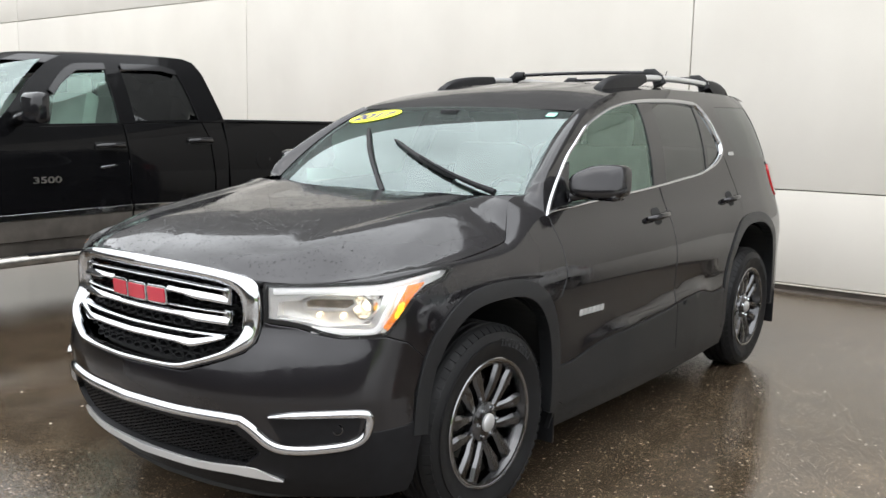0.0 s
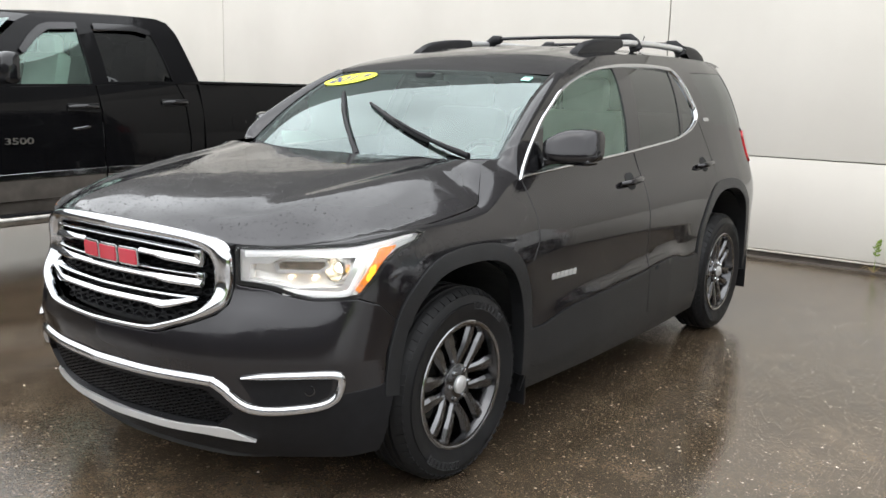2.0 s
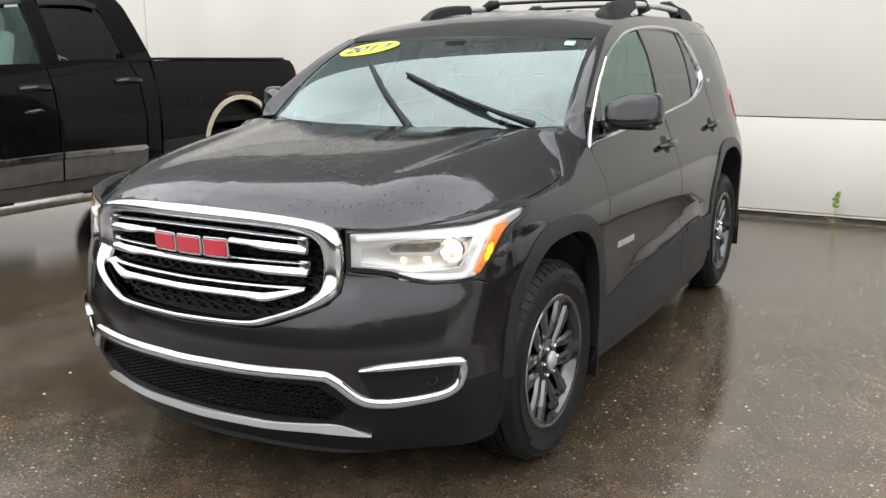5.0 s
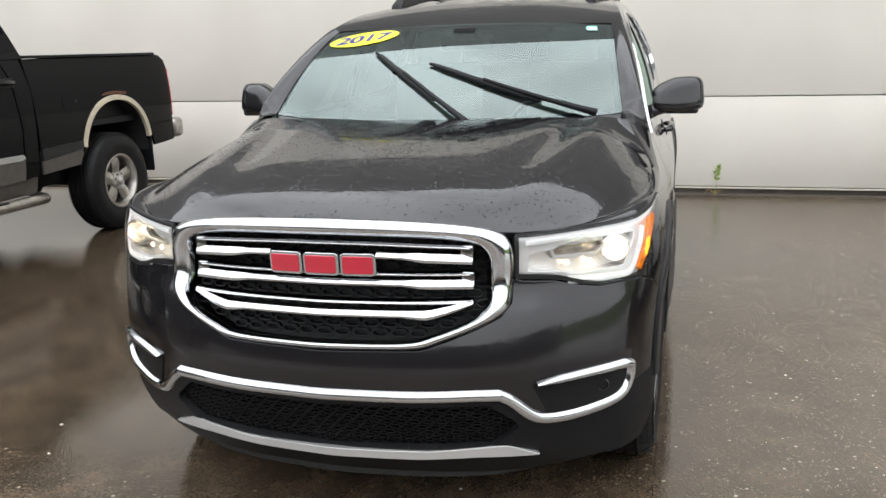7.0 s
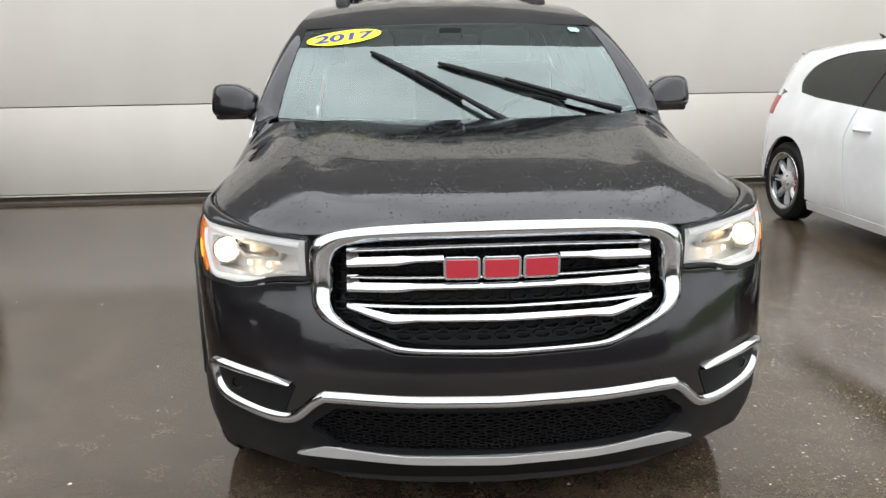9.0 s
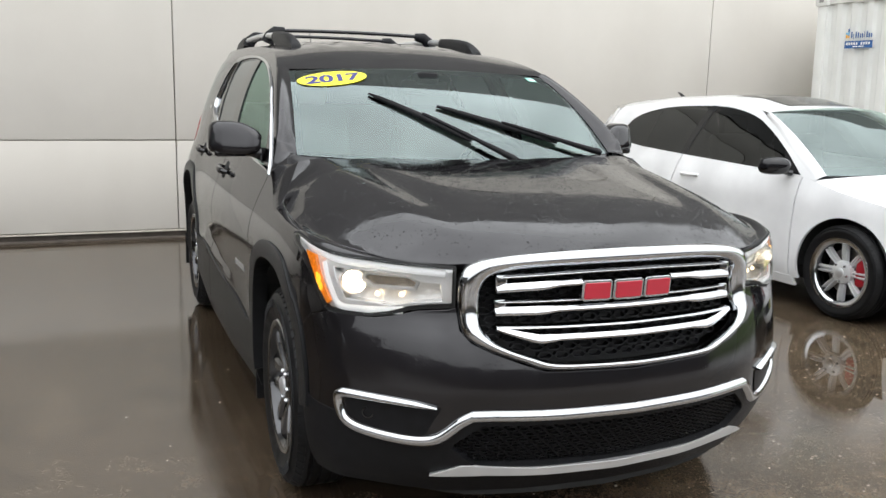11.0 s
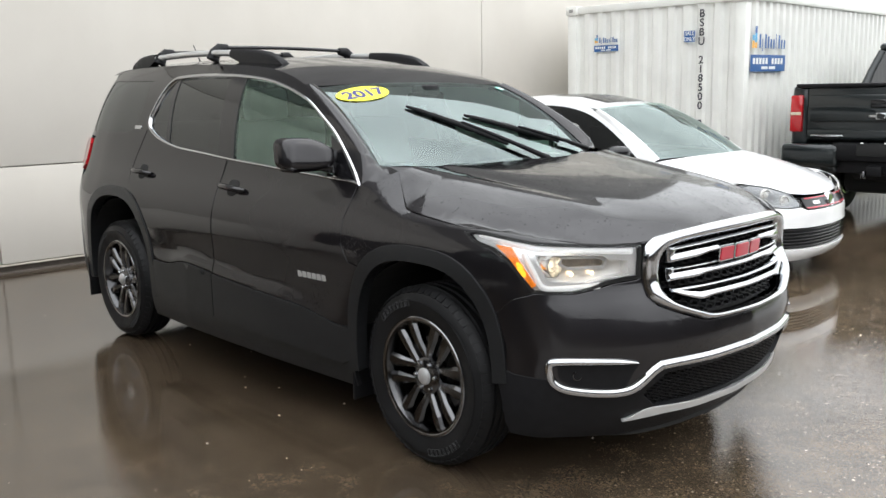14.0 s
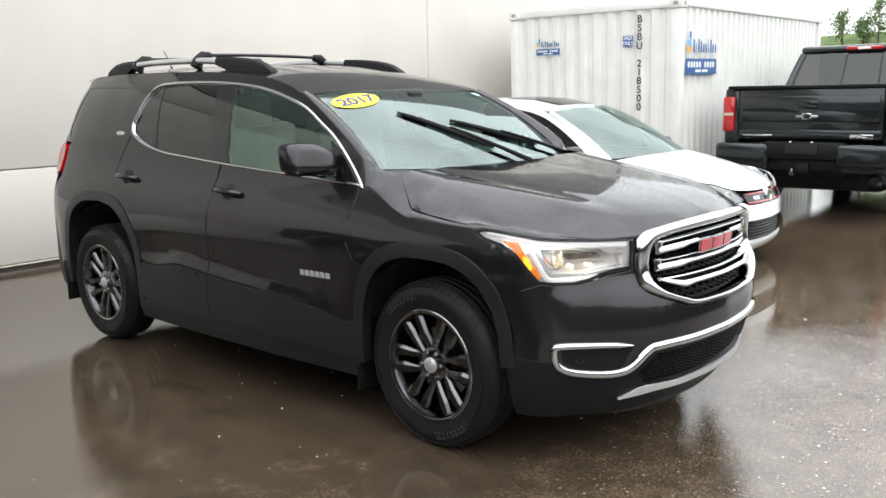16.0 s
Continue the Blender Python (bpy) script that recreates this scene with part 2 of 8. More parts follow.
    shore.operation = "MULTIPLY_ADD"
    shore.inputs[1].default_value = 1.6
    L.new(wet.outputs["Fac"], shore.inputs[0])
    L.new(pool.outputs["Value"], shore.inputs[2])
    edge = N.new("ShaderNodeMapRange")
    edge.inputs["From Min"].default_value, edge.inputs["From Max"].default_value = POOL[2] + 0.2, POOL[2] + 2.2
    L.new(shore.outputs[0], edge.inputs["Value"])
    still = N.new("ShaderNodeMapRange")
    still.inputs["To Min"].default_value, still.inputs["To Max"].default_value = 0.15, 1.0
    L.new(edge.outputs[0], still.inputs["Value"])
    rmul = N.new("ShaderNodeMath")
    rmul.operation = "MULTIPLY"
    L.new(rsum.outputs[0], rmul.inputs[0])
    L.new(still.outputs[0], rmul.inputs[1])
    rcalm = N.new("ShaderNodeMath")
    rcalm.operation = "MULTIPLY"
    L.new(rmul.outputs[0], rcalm.inputs[0])
    L.new(calm.outputs[0], rcalm.inputs[1])
    L.new(rcalm.outputs[0], b.inputs["Roughness"])
    b.inputs["Specular IOR Level"].default_value = 0.75
    k2 = N.new("ShaderNodeMapRange")
    k2.inputs["From Min"].default_value, k2.inputs["From Max"].default_value = 0.46, 0.70
    k2.inputs["To Min"].default_value, k2.inputs["To Max"].default_value = 0.02, 0.07
    L.new(wet.outputs["Fac"], k2.inputs["Value"])
    bp = N.new("ShaderNodeBump")
    bp.inputs["Distance"].default_value = 0.004
    bsum = N.new("ShaderNodeMath")
    bsum.operation = "MULTIPLY_ADD"
    bsum.inputs[1].default_value = 0.16
    L.new(coarse.outputs[0], bsum.inputs[0])
    L.new(k2.outputs[0], bsum.inputs[2])
    bmul = N.new("ShaderNodeMath")
    bmul.operation = "MULTIPLY"
    L.new(bsum.outputs[0], bmul.inputs[0])
    L.new(edge.outputs[0], bmul.inputs[1])
    bcalm = N.new("ShaderNodeMath")
    bcalm.operation = "MULTIPLY"
    L.new(bmul.outputs[0], bcalm.inputs[0])
    L.new(calm.outputs[0], bcalm.inputs[1])
    L.new(bcalm.outputs[0], bp.inputs["Strength"])
    add = N.new("ShaderNodeMath")
    add.operation = "ADD"
    L.new(v.outputs["Distance"], add.inputs[0])
    L.new(fine.outputs["Fac"], add.inputs[1])
    L.new(add.outputs[0], bp.inputs["Height"])
    L.new(bp.outputs[0], b.inputs["Normal"])
    return m


def wall_material():
    m = material("cream_precast_concrete", (0.590, 0.560, 0.508), 0.75, vary=0.035, scale=1.2, bump=0.15, bump_scale=60)
    nt = m.node_tree
    b = nt.nodes["Principled BSDF"]
    src = b.inputs["Base Color"].links[0].from_socket
    tc = nt.nodes.new("ShaderNodeTexCoord")
    mp = nt.nodes.new("ShaderNodeMapping")
    mp.inputs["Scale"].default_value = (0.8, 1.0, 0.35)
    n = nt.nodes.new("ShaderNodeTexNoise")
    n.inputs["Scale"].default_value, n.inputs["Detail"].default_value = 1.6, 7
    r = nt.nodes.new("ShaderNodeValToRGB")
    r.color_ramp.elements[0].position, r.color_ramp.elements[1].position = 0.35, 0.62
    r.color_ramp.elements[0].color, r.color_ramp.elements[1].color = (0.965, 0.96, 0.955, 1), (1, 1, 1, 1)
    mu = nt.nodes.new("ShaderNodeMixRGB")
    mu.blend_type, mu.inputs[0].default_value = "MULTIPLY", 1.0
    nt.links.new(tc.outputs["Object"], mp.inputs[0])
    nt.links.new(mp.outputs[0], n.inputs["Vector"])
    nt.links.new(n.outputs["Fac"], r.inputs[0])
    nt.links.new(src, mu.inputs[1])
    nt.links.new(r.outputs[0], mu.inputs[2])
    nt.links.new(mu.outputs[0], b.inputs["Base Color"])
    return m


GROUND = ground_material()
WALL = wall_material()
JOINT = material("joint_sealant", (0.33, 0.31, 0.28), 0.8)
FLASH = material("painted_flashing", (0.50, 0.46, 0.40), 0.5, vary=0.1)
FOUND = material("dark_foundation", (0.06, 0.048, 0.038), 0.7, vary=0.3, scale=12)
PAINT = wet_paint("dark_grey_metallic_paint", (0.0165, 0.0153, 0.0170), 0.6, drops=0.18, rough=0.30, spec=0.0)
PAINT.node_tree.nodes["Principled BSDF"].inputs["Coat IOR"].default_value = 1.50
PAINT.node_tree.nodes["Principled BSDF"].inputs["Specular Tint"].default_value = (0.15, 0.15, 0.15, 1)
BLACK = wet_paint("black_truck_paint", (0.004, 0.004, 0.0045), 0.0, 0.10, spec=0.0)
BLACK.node_tree.nodes["Principled BSDF"].inputs["Coat Weight"].default_value = 0.32
GREENBLK = wet_paint("blackish_green_truck_paint", (0.007, 0.011, 0.012), 0.2, 0.2, spec=0.2)
WHITE = wet_paint("white_car_paint", (0.80, 0.80, 0.80), 0.0, 0.2)
CHROME = material("chrome", (0.56, 0.57, 0.585), 0.08, 1.0, rough_vary=0.04, scale=20)
SATIN = material("satin_silver", (0.60, 0.60, 0.60), 0.36, 0.7, vary=0.06)
SILVERRIM = material("silver_painted_alloy", (0.66, 0.66, 0.66), 0.32, 0.35, coat=0.5)
GREYLAMP = material("grey_lamp_housing", (0.42, 0.43, 0.44), 0.25, 0.25)
# grey of the unseen upper wall, set by what hood and glass reflect
UPPER_UNSEEN = material("unseen_upper_wall_grey", (0.22, 0.216, 0.210), 0.6, vary=0.15, scale=1.0)
FARWALL = material("unseen_wall_dark", (0.05, 0.05, 0.05), 0.8, vary=0.15, scale=0.4)
PLASTIC = material("black_textured_plastic", (0.008, 0.008, 0.009), 0.45, spec=0.18, vary=0.2, scale=30, bump=0.15, bump_scale=500)
CLAD = material("charcoal_cladding_plastic", (0.0105, 0.011, 0.012), 0.40, spec=0.34, vary=0.15, scale=20, bump=0.2, bump_scale=600)
GLOSSBLK = material("gloss_black", (0.008, 0.008, 0.009), 0.12)
RUBBER = material("tyre_rubber", (0.0075, 0.0075, 0.008), 0.52, spec=0.22, vary=0.25, scale=14, rough_vary=0.12)
SIDEMARK = material("grey_rubber_mark", (0.030, 0.030, 0.031), 0.6, spec=0.2, vary=0.2, scale=30)
LIP = material("dark_rim_barrel", (0.07, 0.07, 0.072), 0.16, 1.0, coat=0.3)
RIM = material("dark_bright_alloy", (0.12, 0.12, 0.124), 0.2, 1.0, coat=0.3)
MACHINED = material("machined_alloy_face", (0.25, 0.25, 0.258), 0.13, 1.0, coat=0.4)
STEELRIM = material("polished_alloy", (0.44, 0.42, 0.39), 0.34, 1.0, vary=0.25, scale=14)
DISC = material("brake_steel", (0.25, 0.24, 0.23), 0.4, 1.0, vary=0.2)
REDCAL = material("red_caliper", (0.35, 0.01, 0.02), 0.4)
GLASS = glass("windscreen_glass", (0.74, 0.90, 0.83), ior=2.2, gloss=(0.83, 0.96, 0.94))
CARGLASS = glass("green_windscreen_glass", (0.55, 0.70, 0.64), ior=2.3, gloss=(0.80, 0.93, 0.90))
SIDEGLASS = glass("side_glass", (0.72, 0.92, 0.82), ior=2.2, gloss=(0.70, 0.92, 0.82))
PRIVACY = glass("privacy_glass", (0.055, 0.05, 0.05), ior=1.6)
LENS = glass("clear_lamp_lens", (0.93, 0.93, 0.93), ior=1.42)
AMBER = material("amber_reflector", (0.85, 0.19, 0.01), 0.2, coat=0.6, vary=0.45, scale=70, bump=0.6, bump_scale=130)
# slight emission stands in for light caught in the amber reflector
AMBER.node_tree.nodes["Principled BSDF"].inputs["Emission Color"].default_value = (1.0, 0.28, 0.02, 1)
AMBER.node_tree.nodes["Principled BSDF"].inputs["Emission Strength"].default_value = 0.28
REDLENS = material("red_lamp_lens", (0.42, 0.008, 0.012), 0.12, coat=0.8)
LAMPSILVER = material("satin_lamp_silver", (0.93, 0.93, 0.93), 0.14, 0.55, bump=0.10, bump_scale=45)
REFLECTOR = material("lamp_reflector", (0.92, 0.90, 0.86), 0.20, 0.45, bump=0.7, bump_scale=55)
SMOKE = material("smoked_lamp_reflector", (0.36, 0.31, 0.26), 0.22, 0.8, vary=0.45, scale=40, bump=0.6, bump_scale=60)
AMBERLIT = glow("signal_glint_glow", (1.0, 0.50, 0.03), 1.0)
LOWGLOW = glow("warm_lamp_glow", (1.0, 0.80, 0.52), 3.5)
LAMPWHITE = material("lamp_light_guide", (0.80, 0.81, 0.83), 0.2)
LAMPWHITE.node_tree.nodes["Principled BSDF"].inputs["Emission Color"].default_value = (1, 0.97, 0.92, 1)
LAMPWHITE.node_tree.nodes["Principled BSDF"].inputs["Emission Strength"].default_value = 0.22
BULB = glow("lit_bulb", (1.0, 0.86, 0.64), 320.0)
BOWL = material("polished_lamp_bowl", (0.92, 0.90, 0.86), 0.2, 1.0)
BEAD = material("rain_water", (0.012, 0.011, 0.012), 0.05, spec=0.35)
SEAT = material("pale_grey_leather", (0.58, 0.59, 0.57), 0.55, vary=0.08)
DASH = material("dashboard_plastic", (0.05, 0.05, 0.052), 0.6, vary=0.1)
LINER = material("headliner_cloth", (0.70, 0.70, 0.67), 0.9)
UNDER = material("underbody_black", (0.008, 0.008, 0.008), 0.8)
RED = material("red_enamel", (0.42, 0.012, 0.03), 0.25, coat=0.8)
YELLOW = material("yellow_sticker", (0.93, 0.86, 0.03), 0.5)
INK = material("blue_ink", (0.03, 0.028, 0.16), 0.5)
GREENST = material("pale_green_sticker", (0.25, 0.62, 0.5), 0.5)
PAPER = material("white_sticker", (0.82, 0.83, 0.82), 0.5)
CONT = material("white_container_steel", (0.74, 0.74, 0.70), 0.45, vary=0.06, scale=3, coat=0.2)
SIGNBLUE = material("blue_sign_vinyl", (0.02, 0.10, 0.30), 0.4)
SIGNCYAN = material("light_blue_vinyl", (0.10, 0.38, 0.62), 0.4)
SIGNYEL = material("orange_vinyl", (0.8, 0.4, 0.05), 0.4)
CASTING = material("shaded_casting_hole", (0.30, 0.30, 0.28), 0.7)
DARKINK = material("dark_grey_paint_marks", (0.035, 0.035, 0.045), 0.5)
TAN = material("tan_fender_trim", (0.50, 0.44, 0.33), 0.45, vary=0.15, scale=15)
RUST = material("rust", (0.09, 0.035, 0.018), 0.9, vary=0.5, scale=40)
TAUPE = material("muddy_silver_paint", (0.075, 0.066, 0.058), 0.45, vary=0.25, scale=9, coat=0.25)
YLENS = material("yellow_film_fog_lamp", (0.42, 0.44, 0.13), 0.2, coat=0.8, vary=0.5, scale=22, bump=0.4, bump_scale=60)
GRASS = material("grass_bank", (0.085, 0.13, 0.035), 0.9, vary=0.35, scale=1.5)
LEAF = material("poplar_leaves", (0.10, 0.16, 0.05), 0.7, vary=0.4, scale=4)
BARK = material("bark", (0.10, 0.08, 0.06), 0.9, vary=0.3, scale=20)
WEED = material("weed_green", (0.20, 0.30, 0.04), 0.7, vary=0.3, scale=60)
STRAW = material("dry_stems", (0.30, 0.22, 0.11), 0.8)
GRIT = material("pale_grit", (0.42, 0.38, 0.33), 0.8, vary=0.3, scale=30)

# ---------------------------------------------------------------- building helpers
from mathutils.geometry import delaunay_2d_cdt


def thing(name, m, label, category, group="", kind=""):
    ob = new(name)
    ob.empty_display_size = 0.3
    ob.matrix_basis = m
    return tagged(ob, label, category, group, kind)


def mesh(name, verts, faces, mat, parent=None, label="", smooth=False, normals=None):
    me = bpy.data.meshes.new(name)
    me.from_pydata([tuple(map(float, v)) for v in verts], [], [tuple(map(int, f)) for f in faces])
    me.materials.append(mat)
    me.polygons.foreach_set("use_smooth", [smooth] * len(me.polygons))
    me.update()
    if normals is not None:
        me.normals_split_custom_set_from_vertices([tuple(map(float, n)) for n in normals])
    ob = new(name, me)
    ob.parent = parent
    if label:
        ob["label"] = label
    return ob


def part(name, bm, mat, parent, label="", smooth=None):
    """A bmesh as one mesh object under a thing or a part; smooth: the angle below which edges are rounded."""
    me = bpy.data.meshes.new(name)
    if smooth:
        for f in bm.faces:
            f.smooth = True
        for e in bm.edges:
            if len(e.link_faces) == 2 and e.calc_face_angle(0) > radians(smooth):
                e.smooth = False
    bm.to_mesh(me)
    bm.free()
    me.materials.append(mat)
    ob = new(name, me)
    ob.parent = parent
    if label:
        ob["label"] = label
    return ob


def hermite(*pts):
    """A smooth curve through (x, y) points."""
    px, py = np.array(pts, float).T
    d = np.gradient(py, px) if len(px) > 2 else np.full(2, (py[1] - py[0]) / (px[1] - px[0]))

    def f(v):
        v = np.clip(np.asarray(v, float), px[0], px[-1])
        i = np.clip(np.searchsorted(px, v, side="right") - 1, 0, len(px) - 2)
        h = px[i + 1] - px[i]
        t = (v - px[i]) / h
        return ((1 + 2 * t) * (1 - t) ** 2 * py[i] + t * (1 - t) ** 2 * h * d[i]
                + t * t * (3 - 2 * t) * py[i + 1] + t * t * (t - 1) * h * d[i + 1])
    return f


def spline(pts, n=8, closed=False):
    """Catmull-Rom through points of any dimension, n steps a stretch."""
    p = np.array(pts, float)
    m = len(p)
    out = []
    for i in range(m if closed else m - 1):
        if closed:
            a, b, c, d = p[i - 1], p[i], p[(i + 1) % m], p[(i + 2) % m]
        else:
            a, b, c, d = p[max(i - 1, 0)], p[i], p[i + 1], p[min(i + 2, m - 1)]
        for k in range(n):
            t = k / n
            out.append(0.5 * (2 * b + (c - a) * t + (2 * a - 5 * b + 4 * c - d) * t * t + (3 * b - a - 3 * c + d) * t ** 3))
    if not closed:
        out.append(p[-1])
    return np.array(out)


def inside(pts, poly):
    x, y = pts[:, 0], pts[:, 1]
    res = np.zeros(len(pts), bool)
    q = np.roll(poly, -1, 0)
    for (x0, y0), (x1, y1) in zip(poly, q):
        c = (y0 > y) != (y1 > y)
        if y1 != y0:
            res ^= c & (x < (x1 - x0) * (y - y0) / (y1 - y0) + x0)
    return res


def resample(poly, step, closed=True):
    p = np.array(poly, float)
    out = []
    n = len(p) if closed else len(p) - 1
    for i in range(n):
        a, b = p[i], p[(i + 1) % len(p)]
        k = max(1, int(math.ceil(np.linalg.norm(b - a) / step)))
        out += [a + (b - a) * j / k for j in range(k)]
    if not closed:
        out.append(p[-1])
    return np.array(out)


def inset(poly, d):
    p = np.array(poly, float)
    area = 0.5 * np.sum(p[:, 0] * np.roll(p[:, 1], -1) - np.roll(p[:, 0], -1) * p[:, 1])
    e = np.roll(p, -1, 0) - p
    e /= np.linalg.norm(e, axis=1)[:, None] + 1e-12
    n = np.stack([-e[:, 1], e[:, 0]], 1) * (1 if area > 0 else -1)
    m = n + np.roll(n, 1, 0)
    m /= np.maximum((m * m).sum(1), 0.5)[:, None] / 2
    return p + m * d


def sheet(name, outline, lift, mat, parent, step=0.05, holes=(), thick=0.02, off=0.0, label="", centre=(0, 1.4, 0.7), gap=0.0):
    """A curved panel: the outline, drawn in the surface's own two coordinates, filled with triangles, lifted onto the surface and
    given a turned-in rim."""
    outline = resample(outline, step)
    if gap:
        outline = inset(outline, gap)
    rings = [outline] + [resample(h, step) for h in holes]
    pts, edges = [], []
    for r in rings:
        a = len(pts)
        pts += [tuple(p) for p in r]
        edges += [(a + i, a + (i + 1) % len(r)) for i in range(len(r))]
    allb = np.array(pts)
    lo, hi = outline.min(0), outline.max(0)
    gx, gy = np.meshgrid(np.arange(lo[0] + step / 2, hi[0], step), np.arange(lo[1] + step / 2, hi[1], step))
    g = np.stack([gx.ravel(), gy.ravel()], 1)
    if len(g):
        ok = inside(g, outline)
        for h in rings[1:]:
            ok &= ~inside(g, h)
        g = g[ok]
        if len(g):
            dist = np.sqrt(((g[:, None] - allb[None]) ** 2).sum(-1)).min(1)
            pts += [tuple(p) for p in g[dist > step * 0.5]]
    res = delaunay_2d_cdt([Vector(p) for p in pts], edges, [], 0, 1e-6)
    v2 = np.array([tuple(v) for v in res[0]])
    tris = np.array([f for f in res[2] if len(f) == 3])
    c = v2[tris].mean(1)
    ok = inside(c, outline)
    for h in rings[1:]:
        ok &= ~inside(c, h)
    tris = tris[ok]
    e = 0.003
    p0 = lift(v2[:, 0], v2[:, 1])
    du = lift(v2[:, 0] + e, v2[:, 1]) - lift(v2[:, 0] - e, v2[:, 1])
    dv = lift(v2[:, 0], v2[:, 1] + e) - lift(v2[:, 0], v2[:, 1] - e)
    nrm = np.cross(du, dv)
    nrm /= np.linalg.norm(nrm, axis=1)[:, None] + 1e-12
    if np.sum(nrm * (p0 - np.array(centre))) < 0:
        nrm = -nrm
    p0 = p0 + nrm * off
    fn = np.cross(p0[tris[:, 1]] - p0[tris[:, 0]], p0[tris[:, 2]] - p0[tris[:, 0]])
    wrong = (fn * nrm[tris[:, 0]]).sum(1) < 0
    tris[wrong] = tris[wrong][:, ::-1]
    verts, normals, faces = list(p0), list(nrm), [tuple(t) for t in tris]
    if thick:
        count = {}
        for t in faces:
            for k in range(3):
                a, b = t[k], t[(k + 1) % 3]
                count[(a, b)] = count.get((a, b), 0) + 1
        for (a, b) in list(count):
            if (b, a) in count:
                continue
            side = np.cross(p0[b] - p0[a], nrm[a])
            side = side / (np.linalg.norm(side) + 1e-12)
            i = len(verts)
            bev = 0.0025
            na, nb = nrm[a] * 0.75 + side * 0.6, nrm[b] * 0.75 + side * 0.6
            verts += [p0[a], p0[b], p0[b] + side * bev - nrm[b] * bev, p0[a] + side * bev - nrm[a] * bev]
            normals += [nrm[a], nrm[b], nb, na]
            faces.append((i + 1, i, i + 3, i + 2))
            i = len(verts)
            verts += [p0[a] + side * bev - nrm[a] * bev, p0[b] + side * bev - nrm[b] * bev, p0[b] + side * bev - nrm[b] * thick, p0[a] + side * bev - nrm[a] * thick]
            normals += [side] * 4
            faces.append((i + 1, i, i + 3, i + 2))
    return mesh(name, verts, faces, mat, parent, label, True, normals)


def grid_surface(name, fn, nu, nv, mat, parent, label="", out=(0, 0, 1), thick=0.0):
    """A patch fn(u, v) over the unit square."""
    u, v = np.meshgrid(np.linspace(0, 1, nu), np.linspace(0, 1, nv), indexing="ij")
    u, v = u.ravel(), v.ravel()
    p = fn(u, v)
    e = 1e-3
    n = np.cross(fn(np.clip(u + e, 0, 1), v) - fn(np.clip(u - e, 0, 1), v), fn(u, np.clip(v + e, 0, 1)) - fn(u, np.clip(v - e, 0, 1)))
    n /= np.linalg.norm(n, axis=1)[:, None] + 1e-15
    flip = (n @ np.array(out, float)).mean() < 0
    if flip:
        n = -n
    faces = []
    for i in range(nu - 1):
        for j in range(nv - 1):
            a = i * nv + j
            f = (a, a + nv, a + nv + 1, a + 1)
            faces.append(f[::-1] if flip else f)
    verts = list(p)
    normals = list(n)
    if thick:
        k = len(verts)
        verts += list(p - n * thick)
        normals += list(-n)
        faces += [tuple(x + k for x in f[::-1]) for f in faces]
    return mesh(name, verts, faces, mat, parent, label, True, normals)


def box(bm, c, size, bevel=0.0, seg=2, m=None):
    r = bmesh.ops.create_cube(bm, size=1.0, matrix=(m or Matrix()) @ Matrix.Translation(c) @ Matrix.Diagonal((*size, 1)))
    if bevel:
        es = list({e for v in r["verts"] for e in v.link_edges})
        bmesh.ops.bevel(bm, geom=es, offset=bevel, segments=seg, affect="EDGES", profile=0.5)


def box_part(name, c, size, mat, parent, bevel=0.0, label="", m=None, smooth=40):
    bm = bmesh.new()
    box(bm, c, size, bevel, 2, m)
    return part(name, bm, mat, parent, label, smooth)


def lathe(profile, seg=48, m=None):
    """Turns (radius, x) round the x axis. Returns verts and faces."""
    verts, faces = [], []
    k = len(profile)
    for i in range(seg):
        a = 2 * math.pi * i / seg
        for r, x in profile:
            v = Vector((x, r * math.cos(a), r * math.sin(a)))
            verts.append(m @ v if m else v)
    for i in range(seg):
        for j in range(k - 1):
            a, b = i * k + j, ((i + 1) % seg) * k + j
            faces.append((a, a + 1, b + 1, b))
    return verts, faces


def lathe_part(name, profile, mat, parent, m=None, seg=48, label="", smooth=35):
    bm = bmesh.new()
    vs, fs = lathe(profile, seg, m)
    bv = [bm.verts.new(v) for v in vs]
    for f in fs:
        try:
            bm.faces.new([bv[i] for i in f])
        except ValueError:
            pass
    bmesh.ops.remove_doubles(bm, verts=bm.verts, dist=1e-5)
    bmesh.ops.recalc_face_normals(bm, faces=bm.faces)
    return part(name, bm, mat, parent, label, smooth)


def tube(bm, pts, radius, seg=10, flat=1.0, cap=True):
    """A round bar along points; radius may be one number or one a point; flat squeezes its height."""
    pts = [Vector(p) for p in pts]
    rad = [radius] * len(pts) if not hasattr(radius, "__len__") else radius
    rings = []
    up = Vector((0, 0, 1))
    for i, p in enumerate(pts):
        t = (pts[min(i + 1, len(pts) - 1)] - pts[max(i - 1, 0)]).normalized()
        a = t.cross(up)
        if a.length < 1e-3:
            a = t.cross(Vector((0, 1, 0)))
        a.normalize()
        b = a.cross(t).normalized()
        rings.append([bm.verts.new(p + rad[i] * (a * math.cos(2 * math.pi * k / seg) + b * flat * math.sin(2 * math.pi * k / seg))) for k in range(seg)])
    for r, q in zip(rings, rings[1:]):
        for k in range(seg):
            bm.faces.new((r[k], r[(k + 1) % seg], q[(k + 1) % seg], q[k]))
    if cap:
        bm.faces.new(rings[0][::-1])
        bm.faces.new(rings[-1])


def tube_part(name, pts, radius, mat, parent, seg=10, flat=1.0, label=""):
    bm = bmesh.new()
    tube(bm, pts, radius, seg, flat)
    bmesh.ops.recalc_face_normals(bm, faces=bm.faces)
    return part(name, bm, mat, parent, label, 50)


